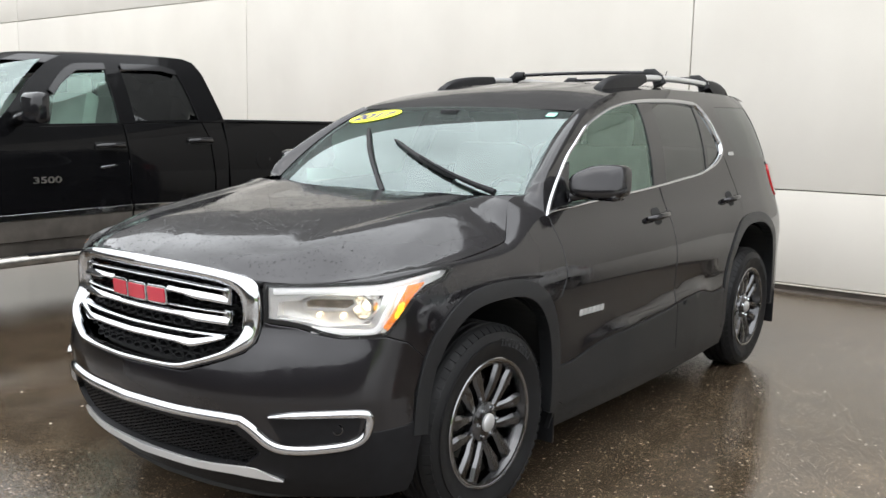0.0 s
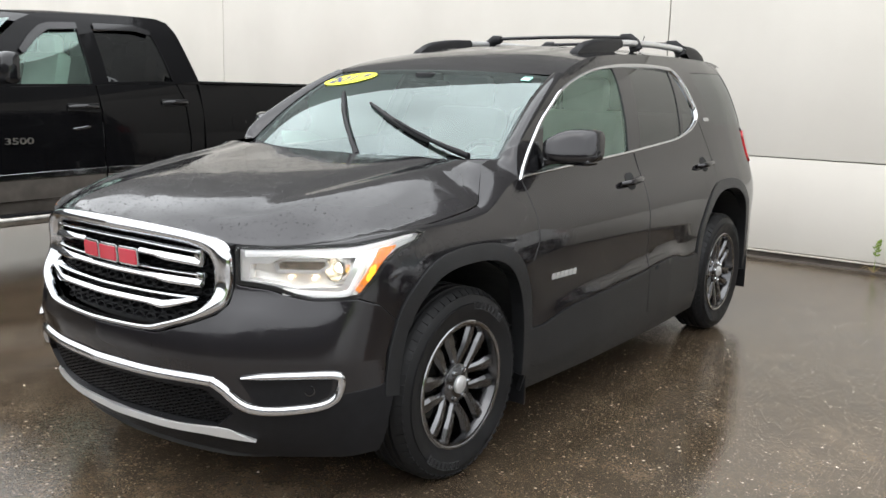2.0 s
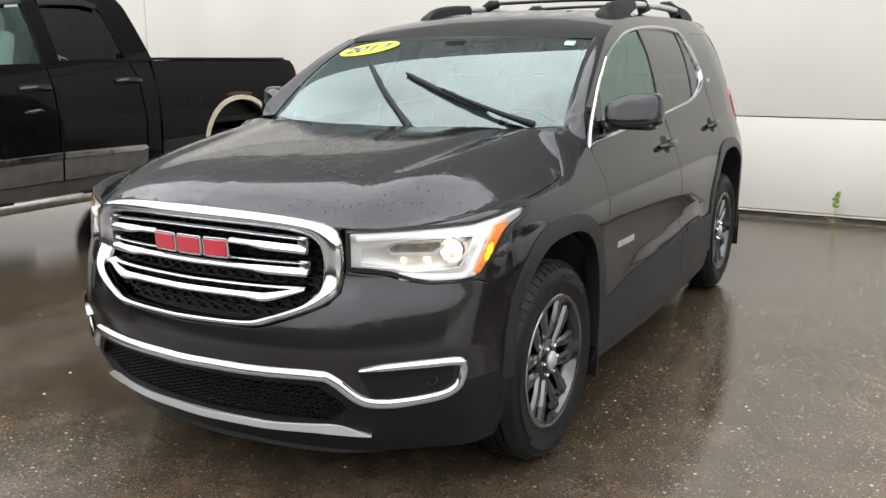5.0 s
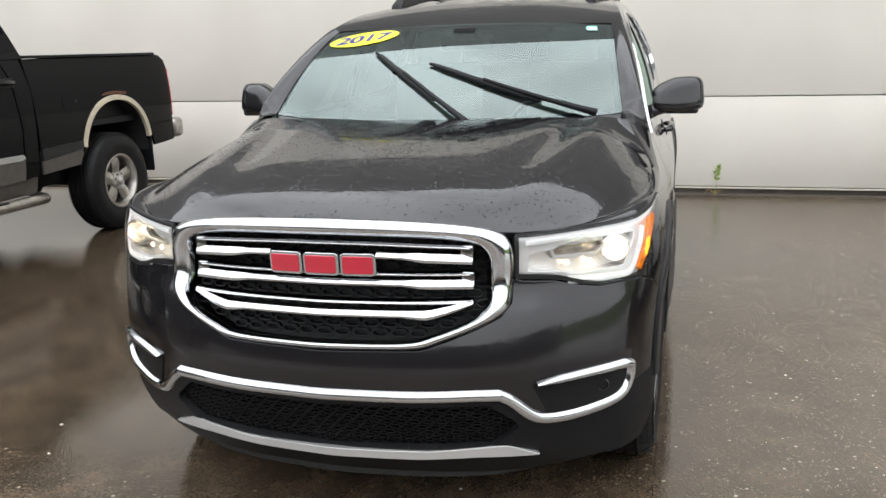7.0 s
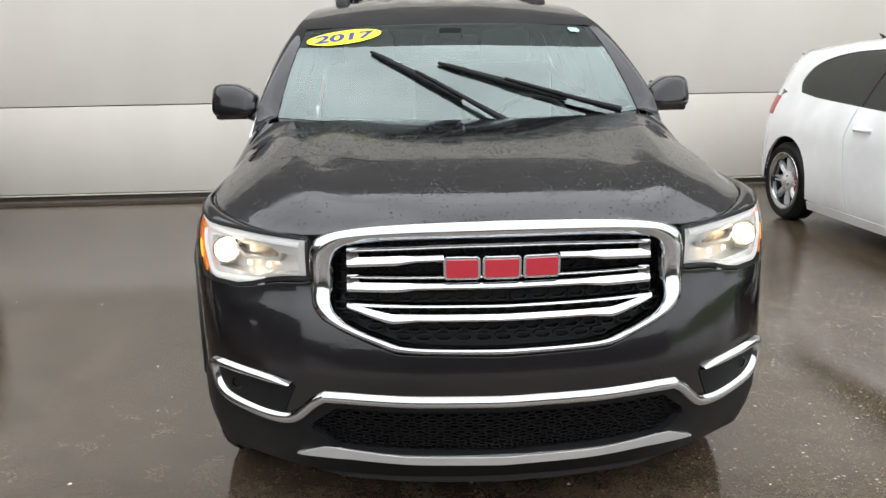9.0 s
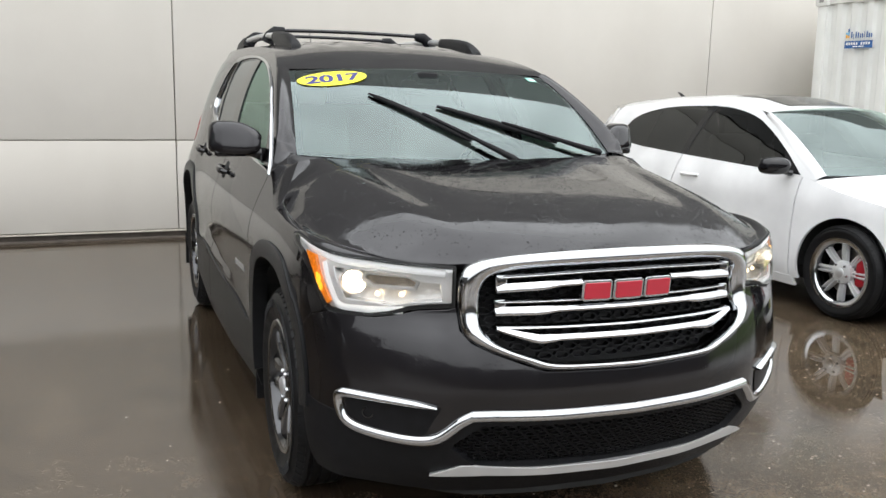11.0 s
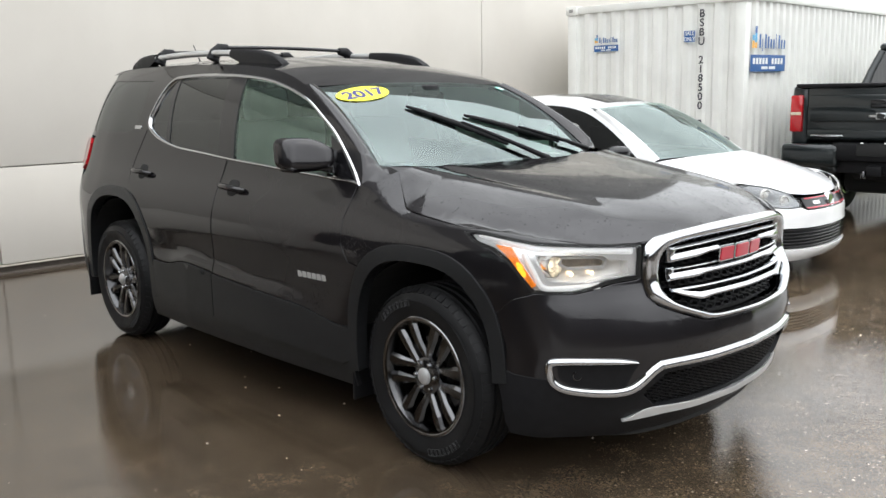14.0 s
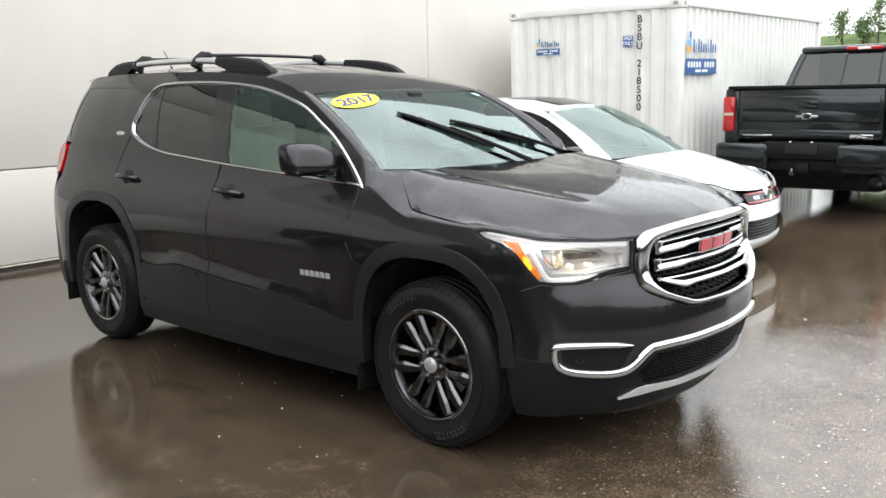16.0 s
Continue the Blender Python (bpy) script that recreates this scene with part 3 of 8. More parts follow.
def ribbon(path, width):
    """The outline of a band along a path in two coordinates; width: one number or one a point."""
    p = np.array(path, float)
    w = np.full(len(p), width) if np.isscalar(width) else np.array(width, float)
    t = np.gradient(p, axis=0)
    t /= np.linalg.norm(t, axis=1)[:, None] + 1e-12
    n = np.stack([-t[:, 1], t[:, 0]], 1)
    return np.concatenate([p + n * w[:, None] / 2, (p - n * w[:, None] / 2)[::-1]])


class Shell:
    """The upright skin of a car: a plan curve from the front's middle round the side to the rear's middle, drawn in or out by
    profiles over the height for the front, the sides and the rear. Its coordinates are the way s along the plan and the height z."""

    def __init__(self, plan, side, front, rear, sculpt=None):
        p = spline(plan, 24)
        d = np.r_[0, np.cumsum(np.linalg.norm(np.diff(p, axis=0), axis=1))]
        self.S = np.linspace(0, d[-1], 700)
        self.X, self.Y = np.interp(self.S, d, p[:, 0]), np.interp(self.S, d, p[:, 1])
        k = np.ones(9) / 9
        xx, yy = np.r_[-self.X[8:0:-1], self.X, -self.X[-2:-10:-1]], np.r_[self.Y[8:0:-1], self.Y, self.Y[-2:-10:-1]]
        self.X, self.Y = np.convolve(xx, k, "same")[8:-8], np.convolve(yy, k, "same")[8:-8]
        tx, ty = np.gradient(self.X), np.gradient(self.Y)
        ln = np.hypot(tx, ty)
        self.NX, self.NY = ty / ln, -tx / ln
        self.side, self.front, self.rear, self.sculpt = side, front, rear, sculpt
        self.top = int(np.argmax(self.X))

    def sx(self, x):
        return float(np.interp(x, self.X[: self.top], self.S[: self.top]))

    def sy(self, y):
        return float(np.interp(y, self.Y, self.S))

    def lift(self, s, z):
        s, z = np.asarray(s, float), np.asarray(z, float)
        a, sg = np.abs(s), np.where(s < 0, -1.0, 1.0)
        x, y = np.interp(a, self.S, self.X), np.interp(a, self.S, self.Y)
        nx, ny = np.interp(a, self.S, self.NX), np.interp(a, self.S, self.NY)
        wf, wr = np.maximum(-ny, 0) ** 2, np.maximum(ny, 0) ** 2
        o = wf * self.front(z) + wr * self.rear(z) + (1 - wf - wr) * self.side(z)
        if self.sculpt:
            o = o + self.sculpt(y, z)
        return np.stack([sg * (x + nx * o), y + ny * o, z + 0 * x], -1)

    def edge(self, pts, sign=1):
        """(y, z) points of the side as (s, z)."""
        return [(sign * self.sy(y), z) for y, z in pts]

    def face(self, pts, sign=1):
        """(x, z) points of the front as (s, z)."""
        return [(sign * self.sx(x), z) for x, z in pts]


def arch(cy, cz, r, a0, a1, n=20, p=2.4, rz=None):
    """A wheel arch, a little squarer than an ellipse, from angle a0 to a1 in degrees (0 to the rear)."""
    out = []
    rz = rz or r
    for i in range(n + 1):
        a = radians(a0 + (a1 - a0) * i / n)
        c, s = math.cos(a), math.sin(a)
        k = (abs(c) ** p + abs(s) ** p) ** (-1 / p)
        out.append((cy + r * k * c, cz + rz * k * s))
    return out


def wheel(parent, x, y, radius, rim, width, sign, style, spoke_mat, turn=0.0, caliper=None, roll=0.0):
    """One wheel; its outer face looks along sign * x."""
    hub = new("wheel")
    hub.empty_display_size = 0.2
    hub.parent = parent
    hub.matrix_basis = Matrix.Translation((x, y, radius)) @ Matrix.Rotation(turn, 4, "Z") @ Matrix.Diagonal((sign, 1, 1, 1))
    h = width / 2
    R, r = radius, rim
    prof = [(r - 0.012, -h * 0.85), (r + 0.01, -h * 0.9), (r + (R - r) * 0.5, -h * 1.06), (R - 0.045, -h * 0.98), (R - 0.022, -h * 0.88), (R - 0.008, -h * 0.74)]
    for gx in (-0.52, -0.18, 0.18, 0.52):
        g = h * gx
        prof += [(R, g - 0.008), (R - 0.009, g - 0.005), (R - 0.009, g + 0.005), (R, g + 0.008)]
    prof += [(R - 0.008, h * 0.74), (R - 0.020, h * 0.87), (R - 0.036, h * 0.95), (R - 0.055, h * 1.0), (r + (R - r) * 0.55, h * 1.06),
             (r + (R - r) * 0.35, h * 1.045), (r + 0.012, h * 0.93), (r - 0.004, h * 0.9), (r - 0.02, h * 0.86)]
    lathe_part("tyre", prof, RUBBER, hub, None, 64)
    # shoulder blocks
    bm = bmesh.new()
    for i in range(60):
        a = 2 * math.pi * i / 60
        m = Matrix.Rotation(a, 4, "X") @ Matrix.Translation((h * 0.80, 0, R - 0.018)) @ Matrix.Rotation(0.62, 4, "Y")
        box(bm, (0, 0, 0), (h * 0.26, 0.025, 0.012), 0.0, 1, m)
    part("tread_shoulder", bm, RUBBER, hub)
    lathe_part("rim", [(r - 0.022, h * 0.55), (r - 0.006, h * 0.86), (r + 0.004, h * 0.93), (r - 0.004, h * 0.955), (r - 0.018, h * 0.93),
                       (r - 0.03, h * 0.7), (r - 0.055, -h * 0.2), (r - 0.05, -h * 0.8), (r - 0.01, -h * 0.86)], LIP if style != "five" else spoke_mat, hub, None, 56)
    lathe_part("brake_disc", [(0.05, h * 0.1), (0.155, h * 0.1), (0.155, h * -0.02), (0.05, h * -0.02)], DISC, hub, None, 40)
    lathe_part("wheel_back", [(0.001, -h * 0.3), (r - 0.05, -h * 0.3)], UNDER, hub, None, 32)
    if caliper:
        box_part("caliper", (h * 0.25, -0.135, 0.02), (0.06, 0.075, 0.19), caliper, hub, 0.015)
    face = h * 0.80

    def spoke(bm, a0, a1, r0, r1, w0, w1, x0, x1, t=0.03):
        """A faceted blade from (r0, a0) to (r1, a1), widest past its middle, with a ridge along it."""
        p0 = Vector((0, -r0 * math.sin(a0), r0 * math.cos(a0)))
        p1 = Vector((0, -r1 * math.sin(a1), r1 * math.cos(a1)))
        d = (p1 - p0).normalized()
        n = Vector((1, 0, 0)).cross(d)
        vs = []
        wm = max(w0, w1) * 1.12
        for f, w, xx in ((0, w0, x0), (0.35, w0 * 1.05, x0 * 0.6 + x1 * 0.4 + 0.003), (0.62, wm, x1 + 0.003), (1, w1, x1)):
            p = p0.lerp(p1, f)
            for o, dx in ((-1, -t), (-1, -0.013), (-0.25, 0), (0.3, 0), (1, -0.013), (1, -t)):
                vs.append(bm.verts.new(p + n * (o * w / 2) + Vector((xx + dx, 0, 0))))
        for k in (0, 6, 12):
            for j in range(5):
                bm.faces.new((vs[k + j], vs[k + j + 1], vs[k + j + 7], vs[k + j + 6]))
        bm.faces.new(vs[18:24])

    def kinked(bm, line, t=0.034):
        """A bent blade through (radius, angle, width, height) with a flat crown and sloping flanks."""
        pts = [Vector((0, -rr * math.sin(aa), rr * math.cos(aa))) for rr, aa, _, _ in line]
        prev = None
        for k, (p, (_, _, w, xx)) in enumerate(zip(pts, line)):
            d = (pts[min(k + 1, len(pts) - 1)] - pts[max(k - 1, 0)]).normalized()
            n = Vector((1, 0, 0)).cross(d)
            vs = [bm.verts.new(p + n * (q * w / 2) + Vector((xx + dx, 0, 0))) for q, dx in ((-1, -t), (-1, -0.011), (-0.55, 0), (0.55, 0), (1, -0.011), (1, -t))]
            if prev:
                for j in range(5):
                    bm.faces.new((prev[j], prev[j + 1], vs[j + 1], vs[j]))
            prev = vs
        bm.faces.new(prev)

    if style == "split6":
        for i in range(6):
            a = 2 * math.pi * i / 6 + roll
            for o in (-1, 1):
                bm = bmesh.new()
                kinked(bm, [(0.050, a + o * 0.50, 0.034, face - 0.020), (0.085, a + o * 0.40, 0.030, face - 0.012), (0.140, a + o * 0.25, 0.042, face - 0.002),
                            (0.175, a + o * 0.215, 0.056, face + 0.002), (r - 0.010, a + o * 0.195, 0.048, face + 0.002)])
                bmesh.ops.recalc_face_normals(bm, faces=bm.faces)
                part("spoke", bm, spoke_mat, hub, "", 12)
        nuts = 6
        lathe_part("rim_flange", [(r - 0.010, h * 0.950), (r - 0.006, h * 0.972), (r + 0.001, h * 0.972), (r + 0.005, h * 0.945)], MACHINED, hub, None, 64, "bright rim edge")
        for start in (1.9, 5.0):
            bm = bmesh.new()
            for k in range(8):
                m = Matrix.Rotation(roll + start + k * 0.085, 4, "X") @ Matrix.Translation((h * 1.055, 0, r + (R - r) * 0.5)) @ Matrix.Rotation(-0.04, 4, "Y")
                for dy, dz, sy, sz in ((-0.009, 0, 0.003, 0.030), (0.009, 0, 0.003, 0.030), (0, 0.0135, 0.015, 0.003), (0, -0.0135, 0.015, 0.003)):
                    box(bm, (0, dy, dz), (0.004, sy, sz), 0.0, 1, m)
            part("sidewall_marking", bm, SIDEMARK, hub, "raised plain marks on the sidewall")
    elif style == "star8":
        for i in range(8):
            a = 2 * math.pi * i / 8
            bm = bmesh.new()
            for o in (-1, 1):
                spoke(bm, a + o * 0.20, a + o * 0.075, 0.05, r - 0.030, 0.022, 0.017, face - 0.03, face - 0.02)
            bmesh.ops.recalc_face_normals(bm, faces=bm.faces)
            part("spoke", bm, spoke_mat, hub, "", 35)
        nuts = 5
        lathe_part("rim_flange", [(r - 0.034, h * 0.80), (r - 0.026, h * 0.90), (r - 0.010, h * 0.965), (r + 0.004, h * 0.97), (r + 0.006, h * 0.94)], CHROME, hub, None, 56, "polished rim lip")
    else:
        for i in range(5):
            a = 2 * math.pi * i / 5
            bm = bmesh.new()
            spoke(bm, a, a, 0.07, r - 0.02, 0.10, 0.085, face - 0.02, face - 0.015, 0.03)
            bmesh.ops.recalc_face_normals(bm, faces=bm.faces)
            part("spoke", bm, spoke_mat, hub, "", 35)
        nuts = 8
    lathe_part("hub_centre", [(0.001, face + 0.002), (0.05, face), (0.075, face - 0.012), (0.085, face - 0.04)], spoke_mat, hub, None, 32)
    lathe_part("centre_cap", [(0.001, face + 0.016), (0.026, face + 0.014), (0.034, face + 0.008), (0.035, face - 0.005)], SATIN, hub, None, 28, "silver centre cap")
    for i in range(nuts):
        a = 2 * math.pi * (i + (0 if style == "split6" else 0.5)) / nuts + roll
        nut = lathe_part("lug_nut", [(0.001, face + 0.008), (0.007, face + 0.006), (0.010, face - 0.002), (0.010, face - 0.02)], CHROME, hub,
                         Matrix.Translation((0, -0.057 * math.sin(a), 0.057 * math.cos(a))), 6)
    return hub


def liner(parent, cy, cz, r, x0, x1):
    """The dark inner skin over a wheel."""
    vs, fs = [], []
    n = 30
    for i in range(n + 1):
        a = radians(-4 + 188 * i / n)
        for x, rr in ((x0, 0.04), (x0, r), (x1, r)):
            vs.append((x, cy + rr * math.cos(a), cz + rr * math.sin(a)))
    for i in range(n):
        for k in range(2):
            a = i * 3 + k
            fs.append((a, a + 1, a + 4, a + 3))
    return mesh("arch_liner", vs, fs, UNDER, parent)


def band(name, left, right, lift, mat, parent, base=0.004, bulge=0.02, label="", closed=False, centre=(0, 1.4, 0.7), n=9, power=0.7):
    """A rounded strip between two edge lines drawn on a surface."""
    left, right = np.array(left, float), np.array(right, float)
    m = len(left)
    rows = []
    e = 0.003
    for k in range(n):
        t = k / (n - 1)
        q = left + (right - left) * t
        p = lift(q[:, 0], q[:, 1])
        du = lift(q[:, 0] + e, q[:, 1]) - lift(q[:, 0] - e, q[:, 1])
        dv = lift(q[:, 0], q[:, 1] + e) - lift(q[:, 0], q[:, 1] - e)
        nr = np.cross(du, dv)
        nr /= np.linalg.norm(nr, axis=1)[:, None] + 1e-12
        if np.sum(nr * (p - np.array(centre))) < 0:
            nr = -nr
        rows.append(p + nr * ((base + bulge * math.sin(math.pi * t) ** power) if 0 < k < n - 1 else -0.012))
    vs = np.concatenate(rows)
    fs = []
    for k in range(n - 1):
        for i in range(m if closed else m - 1):
            j = (i + 1) % m
            fs.append((k * m + i, k * m + j, (k + 1) * m + j, (k + 1) * m + i))
    bm = bmesh.new()
    bv = [bm.verts.new(v) for v in vs]
    for f in fs:
        bm.faces.new([bv[i] for i in f])
    bmesh.ops.recalc_face_normals(bm, faces=bm.faces)
    return part(name, bm, mat, parent, label, 60)


def edges_of(path, width):
    r = ribbon(path, width)
    k = len(r) // 2
    return r[:k], r[k:][::-1]


def lettering(parent, name, body, size, at, ax, ay, mat, stretch=1.0, thick=0.001):
    """Raised or printed words in the plane of ax and ay."""
    cu = bpy.data.curves.new(name, "FONT")
    cu.body, cu.size, cu.align_x, cu.align_y, cu.extrude, cu.offset = body, size, "CENTER", "CENTER", thick, size * 0.012
    cu.materials.append(mat)
    o = new(name, cu)
    o.parent = parent
    a, u = Vector(ax), Vector(ay)
    o.matrix_basis = Matrix.Translation(at) @ Matrix((a * stretch, u, a.cross(u))).transposed().to_4x4()
    return o

# ---------------------------------------------------------------- the large structure
WALL_Y, WALL_TOP, UNSEEN_Z = 5.65, 7.4, 3.75
bm = bmesh.new()
bmesh.ops.create_grid(bm, x_segments=60, y_segments=60, size=400)
ground = part("ground", bm, GROUND, None)
tagged(ground, "wet grey-brown concrete paving with shallow puddles", "ground", kind="structure")

wall = thing("wall_north", Matrix.Translation((0, WALL_Y, 0)), "cream precast concrete wall of large panels", "wall", kind="structure")
box_part("wall_core", (-4.25, 0.16, WALL_TOP / 2), (31.5, 0.24, WALL_TOP - 0.02), JOINT, wall, label="dark sealed joints between panels")
xs = [-20.0, -13.72, -7.27, -0.74, 5.40, 11.5]
zs = [0.075, 0.93, 3.18, UNSEEN_Z]
for x0, x1 in zip(xs, xs[1:]):
    for z0, z1 in zip(zs, zs[1:]):
        g = 0.005
        box_part("panel", ((x0 + x1) / 2, 0.025, (z0 + z1) / 2), (x1 - x0 - 2 * g, 0.05, z1 - z0 - 2 * g), WALL, wall, 0.006)
# unseen upper wall, added; its height and grey shape the reflections in the cars
box_part("unseen_upper_wall", (-4.25, 0.02, (UNSEEN_Z + WALL_TOP) / 2), (31.5, 0.10, WALL_TOP - UNSEEN_Z - 0.02), UPPER_UNSEEN, wall, 0.01, "unseen grey upper wall, added to darken reflections")
box_part("base_flashing", (-4.25, 0.012, 0.064), (31.5, 0.05, 0.014), FLASH, wall, 0.004, "pale painted metal flashing strip")
box_part("foundation", (-4.25, 0.05, 0.026), (31.5, 0.08, 0.056), FOUND, wall, label="dark brown foundation edge")
box_part("apron", (-4.25, -0.05, 0.004), (31.5, 0.10, 0.016), FOUND, wall, 0.004, "thin dark concrete apron edge")

# unseen plain walls, added south and west to darken the cars' reflections
for nm, c, size in (("unseen_wall_south", (-2.0, -17.0, 1.6), (60.0, 0.3, 3.2)), ("unseen_wall_west", (-26.0, -4.0, 3.5), (0.3, 26.0, 7.0))):
    tagged(box_part(nm, c, size, FARWALL, None, 0.02), "unseen plain dark wall added to darken reflections", "wall", kind="structure")

# ---------------------------------------------------------------- the dark grey sport utility vehicle
suv = thing("sport_utility_vehicle", Matrix(), "dark grey metallic sport utility vehicle, wet, headlights lit", "car")
CLADLINE = hermite((0.40, 0.505), (0.56, 0.506), (0.64, 0.522), (0.76, 0.543), (1.02, 0.558), (1.33, 0.573), (1.52, 0.586), (1.74, 0.605), (1.86, 0.611), (1.97, 0.600),
                   (2.08, 0.577), (2.30, 0.577))


def scoop(y, z):
    """The ledge above the cladding line of the doors, and the swell round the wheels."""
    zc = CLADLINE(np.clip(y, 0.4, 2.3))
    fade = np.clip((y - 0.45) / 0.6, 0, 1) * np.clip((2.36 - y) / 0.5, 0, 1)
    t = np.clip((z - zc) / 0.075, 0, 1)
    ledge = 0.018 * (1 - t * t * (3 - 2 * t)) * fade
    swell = 0.004 * np.exp(-((np.hypot(y, z - 0.40) - 0.52) / 0.10) ** 2) * np.clip((z - 0.4) / 0.2, 0, 1)
    swell = swell + 0.004 * np.exp(-((np.hypot(y - 2.785, z - 0.40) - 0.57) / 0.10) ** 2) * np.clip((z - 0.4) / 0.2, 0, 1)
    tuck = -0.10 * np.maximum(0.36 - z, 0) * np.clip((-0.35 - y) / 0.10, 0, 1)
    return np.where((y > -0.35) & (y < 3.4), ledge + swell, 0.0) + tuck


SH = Shell(
    [(0, -0.93), (0.25, -0.91), (0.42, -0.872), (0.52, -0.836), (0.60, -0.797), (0.72, -0.717), (0.853, -0.600), (0.916, -0.47), (0.937, -0.35), (0.944, -0.18),
     (0.945, 0.2), (0.949, 0.8), (0.950, 1.5), (0.944, 2.3), (0.940, 2.8), (0.925, 3.15), (0.880, 3.46), (0.77, 3.66), (0.5, 3.78), (0, 3.82)],
    hermite((0.15, -0.08), (0.3, -0.032), (0.42, -0.024), (0.5, -0.024), (0.62, -0.023), (0.72, -0.020), (0.82, -0.016), (0.90, -0.025), (1.0, -0.056), (1.1, -0.097), (1.15, -0.113), (1.35, -0.168),
            (1.55, -0.255), (1.62, -0.300), (1.70, -0.365)),
    hermite((0.15, -0.17), (0.22, -0.13), (0.29, -0.085), (0.36, -0.05), (0.44, -0.020), (0.5, -0.010), (0.55, 0.0), (0.585, 0.005), (0.63, -0.001), (0.67, -0.011), (0.73, -0.032), (0.80, -0.07),
            (0.95, -0.078), (1.0, -0.095), (1.04, -0.15), (1.7, -0.9)),
    hermite((0.2, -0.1), (0.4, 0.0), (0.7, 0.0), (0.8, -0.02), (1.0, -0.025), (1.16, -0.04), (1.23, -0.075), (1.3, -0.14), (1.6, -0.36), (1.7, -0.46)), scoop)
sl = SH.lift
HUB_F, HUB_R, RW = 0.012, 2.852, 0.370
FA, RA = (0.0, 0.385), (2.785, 0.39)

# outlines shared by neighbouring panels, as (y, z) of the side
LAMP_TIP = (-0.235, 0.985)
FENDER_TOP = [(-0.234, 0.993), (-0.15, 0.993), (-0.05, 0.995), (0.05, 0.999), (0.15, 1.012), (0.25, 1.050), (0.33, 1.088), (0.39, 1.110), (0.43, 1.118)]
ROOF_EDGE = hermite((0.38, 1.185), (0.6, 1.325), (0.8, 1.44), (1.02, 1.545), (1.3, 1.62), (1.7, 1.662), (2.2, 1.682), (2.8, 1.688), (3.15, 1.684), (3.36, 1.670), (3.46, 1.645))
DLO = spline([(0.46, 1.132), (0.643, 1.306), (0.80, 1.40), (0.98, 1.486), (1.28, 1.563), (1.61, 1.602), (2.0, 1.618), (2.30, 1.613), (2.405, 1.590), (2.46, 1.53), (2.50, 1.44),
              (2.525, 1.375), (2.49, 1.322), (2.35, 1.266), (2.13, 1.223), (1.865, 1.203), (1.49, 1.178), (1.0, 1.152), (0.52, 1.128)], 5, True)
QUARTER = [(2.675, 1.602), (3.32, 1.612), (3.365, 1.598), (3.47, 1.335), (3.44, 1.29), (2.82, 1.288), (2.755, 1.30), (2.69, 1.36), (2.67, 1.42)]

